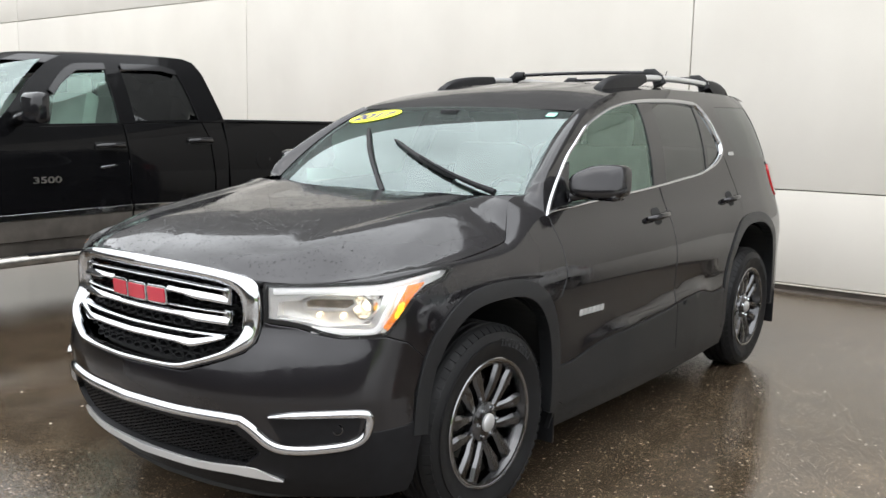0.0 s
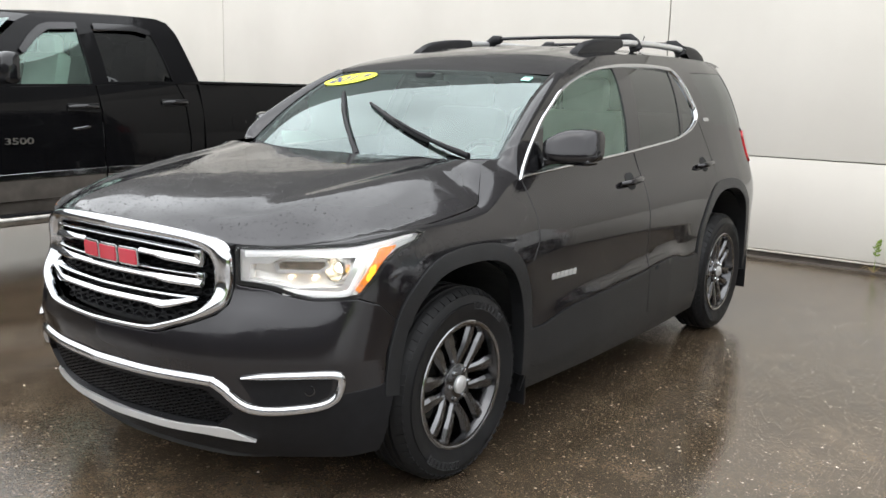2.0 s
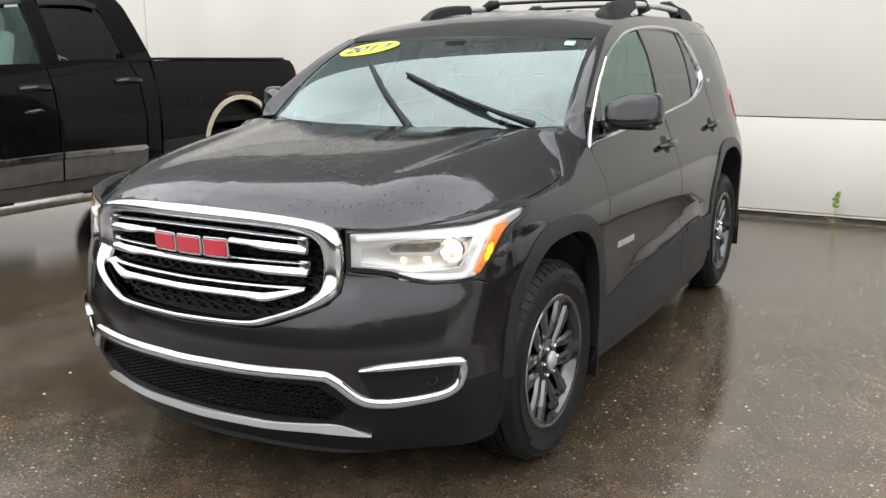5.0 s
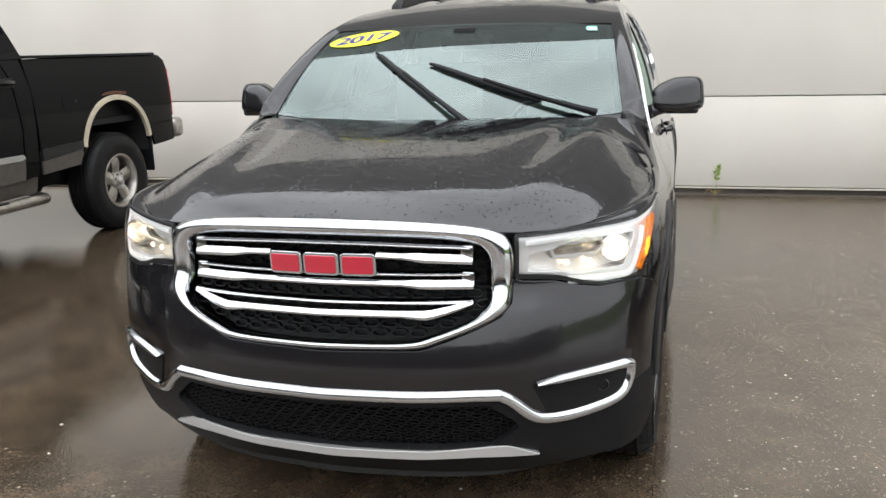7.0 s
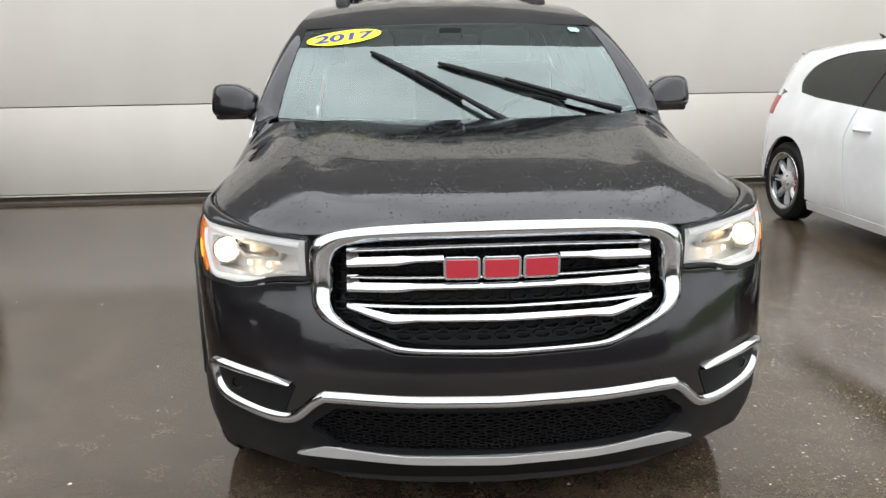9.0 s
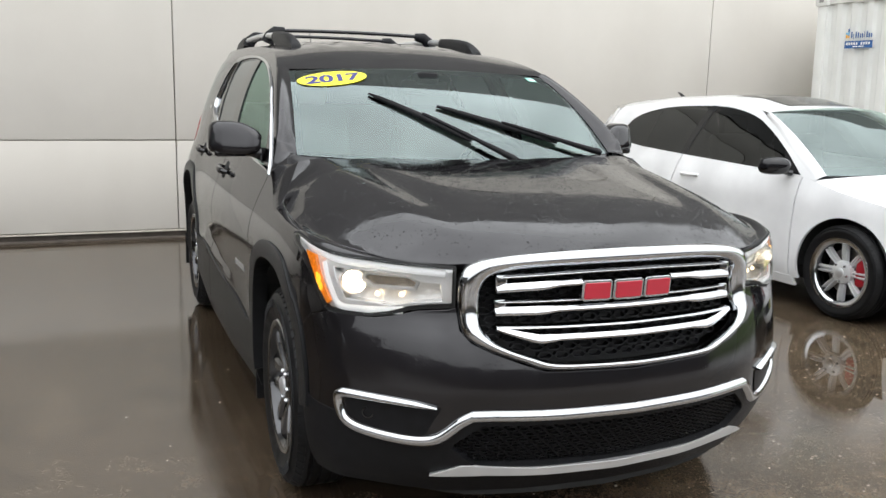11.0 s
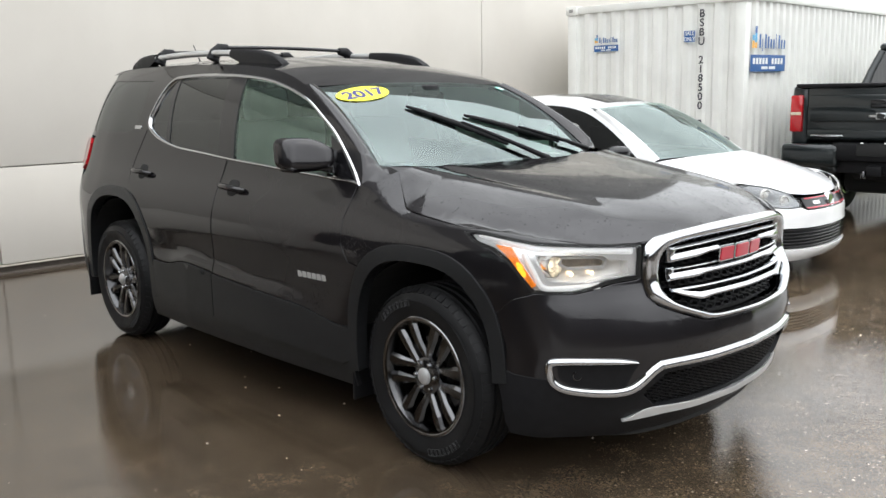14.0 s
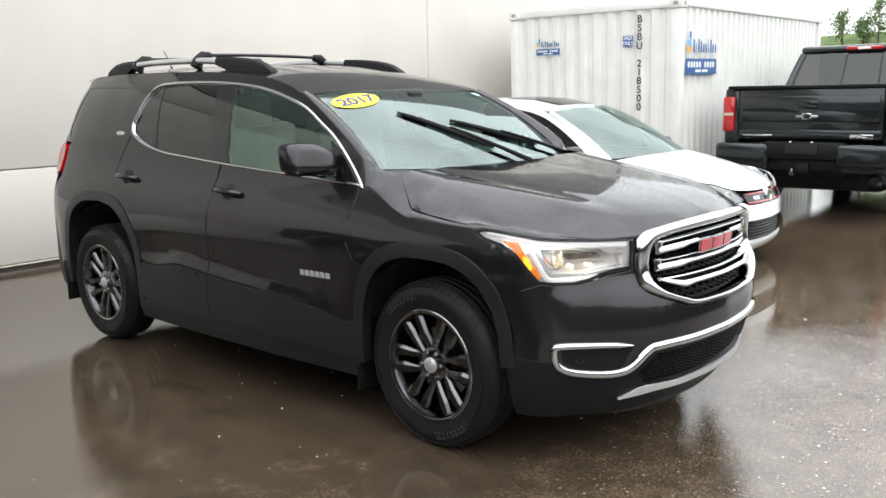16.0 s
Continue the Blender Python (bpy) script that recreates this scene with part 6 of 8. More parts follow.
YEAR_V, YEAR_TILT = 0.825, 0.19
year = ws_patch("year_sticker", -0.715, YEAR_V, 0.245, 0.105, YELLOW, "yellow oval sticker with the year in blue", YEAR_TILT)
for k, ch in enumerate("2017"):
    uk = -0.715 + (k - 1.5) * 0.094
    vk = YEAR_V + YEAR_TILT * (uk + 0.715)
    p0, pr, pu = [Vector(ws(np.array([a]), np.array([b]))[0]) for a, b in ((uk, vk), (uk + 0.02, vk), (uk, vk + 0.02))]
    font = bpy.data.curves.new("year_digit", "FONT")
    font.body, font.size, font.offset, font.resolution_u = ch, 0.108, 0.0035, 4
    font.align_x, font.align_y = "CENTER", "CENTER"
    flat = bpy.data.meshes.new_from_object(bpy.data.objects.new("year_digit", font))
    uu = [uk + 1.22 * v.co.x * 0.02 / (pr - p0).length for v in flat.vertices]
    on_glass = ws(np.array(uu), np.array([YEAR_V - 0.010 + YEAR_TILT * (u + 0.715) + 1.0 * v.co.y * 0.02 / (pu - p0).length for u, v in zip(uu, flat.vertices)]))
    mesh("year_digit", on_glass + np.array([0, -0.003, 0.0060]), [tuple(f.vertices) for f in flat.polygons], INK, year)
ws_patch("inspection_sticker", 0.865, 0.90, 0.035, 0.036, GREENST, "small pale green sticker", ellipse=False)
ws_patch("inspection_sticker", 0.865, 0.882, 0.026, 0.012, PAPER, "white printed field", ellipse=False, lift_by=0.006)

# cabin
box_part("dashboard", (0, 0.62, 1.00), (1.42, 0.55, 0.26), DASH, suv, 0.08)
box_part("floor_pan", (0, 1.9, 0.33), (1.60, 3.2, 0.12), UNDER, suv)
box_part("underbody", (0, 1.55, 0.29), (1.40, 3.9, 0.14), UNDER, suv, 0.03)
box_part("engine_block", (0, -0.25, 0.60), (1.0, 0.85, 0.55), UNDER, suv)
box_part("rear_view_mirror", (0, 0.93, 1.47), (0.24, 0.04, 0.07), PLASTIC, suv, 0.015)
box_part("sensor_housing", (0, 0.93, 1.512), (0.11, 0.12, 0.06), PLASTIC, suv, 0.02)
for x in (-0.38, 0.38):
    seat = new("front_seat")
    seat.parent = suv
    box_part("seat_cushion", (x, 1.45, 0.72), (0.52, 0.55, 0.20), SEAT, seat, 0.06)
    box_part("seat_back", (0, 0, 0), (0.50, 0.15, 0.62), SEAT, seat, 0.06, "", Matrix.Translation((x, 1.78, 1.06)) @ Matrix.Rotation(radians(-14), 4, "X"))
    box_part("headrest", (x, 1.87, 1.45), (0.27, 0.10, 0.19), SEAT, seat, 0.04)
bench = new("rear_bench")
bench.parent = suv
box_part("seat_cushion", (0, 2.45, 0.74), (1.35, 0.5, 0.18), SEAT, bench, 0.06)
box_part("seat_back", (0, 2.78, 1.05), (1.35, 0.15, 0.6), SEAT, bench, 0.06)
bm = bmesh.new()
ringp = [Matrix.Translation((0.38, 0.98, 1.06)) @ Matrix.Rotation(radians(-62), 4, "X") @ Vector((0.185 * math.cos(a), 0.185 * math.sin(a), 0)) for a in np.linspace(0, 2 * math.pi, 33)]
tube(bm, ringp, 0.015, 8, 1.0, False)
part("steering_wheel", bm, DASH, suv, "", 60)

# wheels
for sg in (1, -1):
    wheel(suv, sg * 0.792, HUB_F, RW, 0.244, 0.225, sg, "split6", RIM, radians(-1.5), roll=radians(30 if sg > 0 else 27))
    wheel(suv, sg * 0.780, HUB_R, RW, 0.244, 0.225, sg, "split6", RIM, roll=radians(12))

# ---------------------------------------------------------------- the black pickup truck beside it
ram = thing("pickup_truck", Matrix.Translation((-4.62, 0, 0)), "black crew-cab pickup truck with tan wheel arch trim", "truck")
RS = Shell([(0, -1.22), (0.6, -1.17), (0.86, -1.0), (0.97, -0.7), (1.0, -0.3), (1.0, 1.0), (1.0, 2.4), (1.0, 3.8), (0.985, 4.2), (0.95, 4.29), (0.85, 4.31), (0, 4.32)],
           hermite((0.4, -0.06), (0.6, -0.01), (0.8, 0.0), (1.1, 0.0), (1.3, -0.02), (1.42, -0.045), (1.55, -0.085), (1.75, -0.17), (1.9, -0.25), (2.0, -0.34)),
           hermite((0.4, -0.1), (0.7, 0.0), (1.1, -0.05), (1.3, -0.15), (2.0, -0.3)), hermite((0.4, 0.0), (1.5, 0.0), (2.0, 0.0)))
rl = RS.lift
RC = (0, 1.5, 0.9)
for sg in (1, -1):
    E = lambda pts: RS.edge(pts, sg)  # noqa: E731
    S = lambda n, pts, mat, par=ram, **k: sheet(n, E(pts), rl, mat, par, k.pop("step", 0.06), centre=RC, **k)  # noqa: E731
    S("front_fender", [(-0.95, 0.62), (-0.95, 1.12), (-0.4, 1.2), (0.30, 1.28), (0.36, 1.22), (0.34, 0.55)] + arch(-0.19, 0.55, 0.50, 0, 180, 18), BLACK, gap=0.003)
    fdoor = S("front_door", [(0.345, 0.55), (0.365, 1.25), (0.40, 1.39), (0.80, 1.395), (1.40, 1.415), (1.425, 1.2), (1.435, 0.56)], BLACK, gap=0.004)
    rdoor = S("rear_door", [(1.445, 0.56), (1.435, 1.2), (1.41, 1.415), (1.58, 1.425), (2.16, 1.44), (2.22, 1.30), (2.26, 0.95), (2.24, 0.58)], BLACK, gap=0.004)
    S("cab_corner", [(2.25, 0.58), (2.27, 0.95), (2.23, 1.30), (2.17, 1.44), (2.37, 1.44), (2.41, 1.2), (2.40, 0.60)], BLACK, gap=0.003)
    fwin = spline([(0.70, 1.43), (0.80, 1.57), (0.95, 1.75), (1.08, 1.845), (1.22, 1.868), (1.365, 1.872)], 4).tolist() + [[1.38, 1.425], [0.72, 1.41]]
    rwin = [(1.52, 1.445), (1.50, 1.875), (1.87, 1.885)] + spline([(1.90, 1.885), (2.0, 1.86), (2.06, 1.80), (2.14, 1.46)], 4).tolist()
    frame_o = [(0.38, 1.385), (0.52, 1.52), (0.72, 1.74), (0.90, 1.88), (1.05, 1.945), (1.40, 1.970), (1.9, 1.985), (2.17, 1.985), (2.255, 1.955), (2.30, 1.86), (2.36, 1.62), (2.41, 1.445), (2.17, 1.445), (1.58, 1.43), (1.40, 1.42), (0.80, 1.40)]
    S("cab_frame", frame_o, BLACK, step=0.04, holes=[E(fwin), E([tuple(p) for p in rwin])], thick=0.03)
    S("door_window", fwin, SIDEGLASS, fdoor, thick=0.0, off=-0.012, label="clear front door glass").visible_shadow = False
    S("door_window", rwin, PRIVACY, rdoor, thick=0.0, off=-0.012, label="dark tinted rear door glass").visible_shadow = False
    S("window_visor", spline([(0.84, 1.66), (0.97, 1.79), (1.10, 1.862), (1.36, 1.885)], 5).tolist() + [[1.36, 1.84], [1.11, 1.82], [0.99, 1.745], [0.87, 1.63]], GLOSSBLK, fdoor, thick=0.01, off=0.02, label="smoked rain visor")
    S("window_visor", [(1.51, 1.89), (1.87, 1.90), (2.02, 1.865), (2.01, 1.83), (1.87, 1.855), (1.51, 1.845)], GLOSSBLK, rdoor, thick=0.01, off=0.02, label="smoked rain visor")
    for dd, y0, z0 in ((fdoor, 1.27, 1.247), (rdoor, 2.12, 1.283)):
        p = Vector(rl(sg * RS.sy(y0), z0))
        # flat black patch in place of the shaded hollow behind the handle
        S("handle_cup_shade", [(y0 - 0.13, z0 - 0.03), (y0 - 0.13, z0 + 0.03), (y0 + 0.13, z0 + 0.03), (y0 + 0.13, z0 - 0.03)], UNDER, dd, thick=0, off=0.002)
        tube_part("door_handle", [p + Vector((sg * 0.01, -0.125, 0)), p + Vector((sg * 0.034, -0.09, 0.003)), p + Vector((sg * 0.038, 0, 0.005)), p + Vector((sg * 0.034, 0.09, 0.003)), p + Vector((sg * 0.01, 0.125, 0))],
                  [0.014, 0.02, 0.021, 0.02, 0.014], GLOSSBLK, dd, 10, 1.0)
    # side moulding with a bright strip, and the muddy lower body
    S("side_moulding", [(0.36, 0.715), (0.36, 0.755), (1.43, 0.775), (1.43, 0.735)], CHROME, fdoor, thick=0.02, off=0.016, label="bright side strip")
    S("side_moulding", [(1.455, 0.735), (1.455, 0.775), (2.22, 0.77), (2.25, 0.745), (2.2, 0.73)], CHROME, rdoor, thick=0.02, off=0.016, label="bright side strip")
    S("lower_door", [(0.35, 0.56), (0.35, 0.705), (1.43, 0.72), (1.43, 0.57)], TAUPE, fdoor, off=0.007, label="muddy silver lower panel")
    S("lower_door", [(1.455, 0.57), (1.455, 0.72), (2.25, 0.725), (2.24, 0.585)], TAUPE, rdoor, off=0.007, label="muddy silver lower panel")
    S("rocker", [(0.33, 0.43), (0.33, 0.55), (2.40, 0.575), (2.40, 0.46)], TAUPE, off=-0.02, label="muddy silver rocker panel")
    pb = rl(np.array([sg * RS.sy(0.60), sg * RS.sy(0.87)]), np.array([1.0, 1.0]))
    pm = Vector(pb.mean(0)) + Vector((sg * 0.010, 0, 0))
    ab = Vector(pb[1] - pb[0]).normalized() * sg
    lettering(fdoor, "model_number", "3500", 0.066, pm, ab, (0, 0, 1), STEELRIM, 1.7, 0.003)["label"] = "chrome number 3500"
    S("maker_badge", [(1.17, 1.085), (1.29, 1.10), (1.31, 1.092), (1.20, 1.075)], CHROME, fdoor, thick=0.003, off=0.005, label="small worn chrome badge")
    # the bed
    AR = (3.38, 0.655)
    bed = [(2.435, 0.775), (2.42, 1.1), (2.40, 1.44), (2.9, 1.452), (4.08, 1.452), (4.18, 1.442), (4.255, 1.395), (4.295, 1.28), (4.31, 0.86), (3.86, 0.85)] + arch(*AR, 0.455, 8, 172, 26, 2.15)
    bside = S("bed_side", bed, BLACK, step=0.045, thick=0.03)
    S("bed_lower", [(2.44, 0.60), (2.435, 0.77), (2.90, 0.79), (2.90, 0.70), (2.86, 0.62)], TAUPE, bside, off=0.004, label="muddy silver lower panel")
    S("bed_moulding", [(2.43, 0.70), (2.43, 0.785), (2.90, 0.80), (2.90, 0.745)], CLAD, bside, off=0.016)
    S("bed_corner", [(3.90, 0.66), (3.86, 0.84), (4.28, 0.85), (4.27, 0.68)], BLACK, bside, off=0.004, label="black lower bed corner")
    S("arch_trim", arch(*AR, 0.475, 12, 168, 30, 2.15) + arch(*AR, 0.438, 168, 12, 30, 2.15), TAN, bside, step=0.03, off=0.014, thick=0.03, label="tan wheel arch trim")
    S("rust_patch", [(3.20, 1.135), (3.24, 1.155), (3.34, 1.165), (3.46, 1.16), (3.55, 1.15), (3.54, 1.13), (3.38, 1.14)], RUST, bside, step=0.03, thick=0.0, off=0.004, label="rust above the arch")
    ringo = [(2.80 + 0.075 * math.cos(a), 1.11 + 0.085 * math.sin(a)) for a in np.linspace(0, 2 * math.pi, 25)[:-1]]
    S("fuel_door", ringo, BLACK, bside, step=0.03, off=0.004, thick=0.01)
    S("fuel_latch", [(2.865, 1.10), (2.865, 1.125), (2.885, 1.125), (2.885, 1.10)], GLOSSBLK, bside, step=0.03, off=0.008, thick=0.004)
    S("tail_lamp", [(4.265, 0.90), (4.265, 1.33), (4.30, 1.28), (4.335, 1.27), (4.335, 0.90)], REDLENS, bside, off=0.006, label="red tail lamp")
    box_part("mud_flap", (sg * 0.86, 3.87, 0.64), (0.26, 0.014, 0.42), PLASTIC, ram, 0.004)
    liner(ram, 3.38, 0.655, 0.45, 0.45 * sg, 0.975 * sg)
    tube_part("step_bar", [(sg * 0.90, 0.10, 0.40), (sg * 1.02, 0.2, 0.42), (sg * 1.04, 0.4, 0.425), (sg * 1.04, 1.3, 0.43), (sg * 1.04, 2.2, 0.435), (sg * 1.02, 2.38, 0.43), (sg * 0.90, 2.46, 0.42)], 0.042, STEELRIM, ram, 12, label="polished tubular side step")
    for y0 in (0.75, 1.75):
        box_part("step_pad", (sg * 1.035, y0, 0.466), (0.075, 0.42, 0.012), PLASTIC, ram, 0.004)
    # towing mirror
    bm = bmesh.new()
    box(bm, (sg * 1.20, 0.57, 1.525), (0.24, 0.12, 0.22), 0.045, 3)
    tube(bm, [(sg * 0.93, 0.55, 1.42), (sg * 1.02, 0.54, 1.45), (sg * 1.12, 0.55, 1.48)], [0.06, 0.045, 0.04], 10, 0.7)
    part("door_mirror", bm, GLOSSBLK, ram, "large black towing mirror", 50)
    wheel(ram, sg * 0.86, -0.19, 0.41, 0.225, 0.26, sg, "five", STEELRIM)
    wheel(ram, sg * 0.86, 3.38, 0.41, 0.225, 0.26, sg, "five", STEELRIM)


def ram_roof(u, v):
    x = 2 * u - 1
    y = 0.88 + 1.38 * v
    z = np.interp(y, [0.88, 1.05, 1.4, 1.9, 2.17, 2.26], [1.87, 1.945, 1.970, 1.985, 1.985, 1.953])
    e = rl(np.array([RS.sy(t) for t in y]), z)
    return np.stack([x * e[:, 0], y - 0.10 * (1 - x * x) * (1 - v), z + 0.035 * (1 - np.abs(x) ** 2.4)], -1)


grid_surface("cab_roof", ram_roof, 24, 24, BLACK, ram, "", (0, 0, 1), 0.02)


def ram_ws(u, v):
    x = 2 * u - 1
    a = np.abs(x)
    return np.stack([x * (0.90 - 0.20 * v), 0.12 + 0.26 * a ** 2 + (0.64 - 0.14 * a ** 2) * v, 1.33 + 0.05 * a + 0.52 * v + 0.03 * 4 * v * (1 - v)], -1)


grid_surface("windscreen", ram_ws, 24, 14, CARGLASS, ram, "windscreen", (0, -1, 1)).visible_shadow = False
grid_surface("hood", lambda u, v: np.stack([(2 * u - 1) * 0.93, -1.15 + 1.40 * v + 0.12 * (2 * u - 1) ** 2, 1.20 + 0.12 * v - 0.06 * np.abs(2 * u - 1) ** 3 + 0.03 * np.cos((2 * u - 1) * 4)], -1), 24, 20, BLACK, ram, "", (0, 0, 1), 0.02)
box_part("nose", (0, -1.08, 0.85), (1.80, 0.25, 0.62), BLACK, ram, 0.08)
box_part("front_bumper", (0, -1.22, 0.58), (1.95, 0.22, 0.24), CHROME, ram, 0.05, "chrome front bumper")
bm = bmesh.new()
box(bm, (0, 4.34, 0.775), (1.98, 0.17, 0.18), 0.04, 3)
part("rear_bumper", bm, STEELRIM, ram, "weathered chrome rear bumper", 45)
box_part("tailgate", (0, 4.28, 1.14), (1.72, 0.05, 0.58), BLACK, ram, 0.015)
box_part("bed_floor", (0, 3.35, 0.92), (1.86, 1.85, 0.05), PLASTIC, ram)
box_part("bed_front", (0, 2.44, 1.18), (1.84, 0.05, 0.52), BLACK, ram)
for sg in (1, -1):
    box_part("bed_rail_cap", (sg * 0.915, 3.25, 1.458), (0.11, 1.64, 0.022), PLASTIC, ram, 0.008)
    box_part("bed_inner", (sg * 0.865, 3.35, 1.18), (0.03, 1.85, 0.52), PLASTIC, ram)
box_part("cab_back", (0, 2.36, 1.05), (1.80, 0.04, 0.80), BLACK, ram)
grid_surface("rear_window", lambda u, v: np.stack([(2 * u - 1) * (0.80 - 0.10 * v), 2.36 - 0.16 * v, 1.44 + 0.46 * v], -1), 3, 3, PRIVACY, ram, "dark rear window", (0, 1, 0))
box_part("chassis", (0, 1.6, 0.52), (1.30, 5.0, 0.16), UNDER, ram)
box_part("cab_floor", (0, 1.3, 0.62), (1.80, 2.1, 0.10), UNDER, ram)
lathe_part("rear_axle", [(0.001, -0.8), (0.05, -0.8), (0.05, -0.12), (0.15, -0.08), (0.15, 0.08), (0.05, 0.12), (0.05, 0.8), (0.001, 0.8)], UNDER, ram, Matrix.Translation((0, 3.38, 0.41)), 20)
box_part("dashboard", (0, 0.48, 1.22), (1.66, 0.45, 0.24), DASH, ram, 0.06)
for x in (-0.45, 0.45):
    for y0 in (1.15, 1.95):
        seat = new("seat")
        seat.parent = ram
        box_part("seat_cushion", (x, y0 - 0.2, 1.0), (0.55, 0.5, 0.18), SEAT, seat, 0.05)
        box_part("seat_back", (0, 0, 0), (0.52, 0.14, 0.62), SEAT, seat, 0.05, "", Matrix.Translation((x, y0 + 0.1, 1.36)) @ Matrix.Rotation(radians(-12), 4, "X"))
        box_part("headrest", (x, y0 + 0.19, 1.72), (0.26, 0.10, 0.16), SEAT, seat, 0.04)

# ---------------------------------------------------------------- the white hatchback
gti = thing("hatchback_car", pose(3.965, 1.285, 0, 0, 0, 3.0), "white three-door hatchback with silver star wheels", "car")
GS = Shell([(0, -0.885), (0.3, -0.865), (0.52, -0.80), (0.68, -0.68), (0.79, -0.50), (0.85, -0.28), (0.878, 0.0), (0.888, 0.6), (0.89, 1.4), (0.888, 2.3), (0.87, 2.8), (0.80, 3.12), (0.62, 3.27), (0, 3.33)],
           hermite((0.12, -0.05), (0.25, -0.01), (0.45, 0.0), (0.62, -0.008), (0.78, -0.02), (0.90, -0.055), (0.97, -0.085), (1.1, -0.14), (1.25, -0.215), (1.36, -0.285), (1.42, -0.34)),
           hermite((0.12, -0.10), (0.2, -0.02), (0.30, 0.0), (0.45, -0.005), (0.55, -0.012), (0.62, -0.05), (0.72, -0.085), (0.80, -0.15), (1.4, -0.5)),
           hermite((0.15, -0.06), (0.4, 0.0), (0.7, -0.02), (0.95, -0.08), (1.2, -0.22), (1.42, -0.42)))
wl_ = GS.lift
GC = (0, 1.2, 0.6)
G_FA, G_RA = (0.0, 0.32), (2.578, 0.325)
for sg in (1, -1):
    E = lambda pts: GS.edge(pts, sg)  # noqa: E731
    F = lambda pts: GS.face(pts, sg)  # noqa: E731
    S = lambda n, pts, mat, par=gti, **k: sheet(n, E(pts), wl_, mat, par, k.pop("step", 0.04), centre=GC, **k)  # noqa: E731
    S("fender", [(-0.565, 0.60), (-0.465, 0.662), (-0.388, 0.715), (-0.372, 0.745), (-0.42, 0.776), (-0.33, 0.784), (-0.22, 0.798), (0.10, 0.848), (0.30, 0.896), (0.42, 0.915), (0.43, 0.6), (0.42, 0.20)] + arch(*G_FA, 0.362, -18, 160, 28, 2.05) + [(-0.40, 0.45)], WHITE, gap=0.002)
    gdoor = S("door", [(0.43, 0.20), (0.44, 0.6), (0.43, 0.915), (0.85, 0.935), (1.72, 0.972), (1.76, 0.75), (1.70, 0.45), (1.62, 0.22)], WHITE, gap=0.003)
    S("quarter_panel", [(1.63, 0.22), (1.71, 0.45), (1.77, 0.75), (1.73, 0.972), (2.45, 1.005), (2.85, 1.03), (2.98, 0.98), (2.97, 0.30)] + arch(*G_RA, 0.362, 5, 196, 28, 2.05), WHITE, gap=0.002)
    S("rocker", [(0.38, 0.15), (0.40, 0.215), (2.2, 0.215), (2.22, 0.15)], WHITE, off=0.004)
    glass_o = spline([(0.44, 0.925), (0.66, 1.09), (0.90, 1.232), (1.13, 1.325), (1.45, 1.378), (1.85, 1.378), (2.25, 1.345), (2.55, 1.26), (2.66, 1.13), (2.60, 1.035)], 5).tolist() + [[2.3, 1.005], [1.73, 0.978], [0.85, 0.942]]
    out = [(0.30, 0.90), (0.57, 1.065), (0.83, 1.235), (1.07, 1.355), (1.40, 1.412), (1.85, 1.415), (2.35, 1.395), (2.85, 1.345), (2.93, 1.30), (2.97, 1.05), (2.85, 1.032), (2.45, 1.007), (1.73, 0.974), (0.85, 0.937), (0.43, 0.917)]
    S("side_frame", out, WHITE, step=0.03, holes=[E([tuple(p) for p in glass_o])])
    S("side_window", [tuple(p) for p in glass_o], PRIVACY, gdoor, thick=0.0, off=-0.008, label="dark tinted side glass").visible_shadow = False
    S("window_pillar", [(1.70, 0.975), (1.76, 0.978), (1.66, 1.385), (1.58, 1.385)], GLOSSBLK, gdoor, off=-0.003)
    S("window_pillar", [(0.43, 0.93), (0.60, 0.938), (0.70, 1.155), (0.62, 1.10)], GLOSSBLK, gdoor, off=-0.003)
    p = Vector(wl_(sg * GS.sy(1.55), 0.83))
    tube_part("door_handle", [p + Vector((sg * 0.004, -0.1, 0)), p + Vector((sg * 0.03, -0.06, 0)), p + Vector((sg * 0.032, 0.06, 0)), p + Vector((sg * 0.004, 0.1, 0))], 0.014, WHITE, gdoor, 10)
    bm = bmesh.new()
    bmesh.ops.create_uvsphere(bm, u_segments=20, v_segments=14, radius=1)
    for v in bm.verts:
        x, y, z = v.co
        k = (abs(x) ** 3 + abs(y) ** 3 + abs(z) ** 3) ** (-1 / 3)
        v.co = (sg * (0.97 + 0.105 * x * k), 0.56 + 0.075 * y * k * (0.5 if y > 0 else 1) + 0.03 * x, 0.985 + 0.062 * z * k)
    tube(bm, [(sg * 0.83, 0.53, 0.935), (sg * 0.88, 0.54, 0.945), (sg * 0.93, 0.55, 0.955)], [0.035, 0.03, 0.03], 8, 0.7)
    bmesh.ops.recalc_face_normals(bm, faces=bm.faces)
    part("door_mirror", bm, GLOSSBLK, gti, "gloss black door mirror", 60)
    # lamps
    lamp = new("headlamp")
    lamp.parent = gti
    ring = F([(0.45, 0.610), (0.475, 0.585), (0.58, 0.576), (0.69, 0.590)]) + E([(-0.57, 0.618), (-0.475, 0.668), (-0.40, 0.722), (-0.39, 0.744), (-0.44, 0.764), (-0.50, 0.766)]) + F([(0.70, 0.744), (0.58, 0.698), (0.49, 0.646)])
    sheet("lamp_lens", ring, wl_, LENS, lamp, 0.03, thick=0, off=0.006, centre=GC, label="clear lamp lens").visible_shadow = False
    sheet("lamp_seal", inset(ring, -0.006), wl_, UNDER, lamp, 0.03, thick=0, off=-0.016, centre=GC)
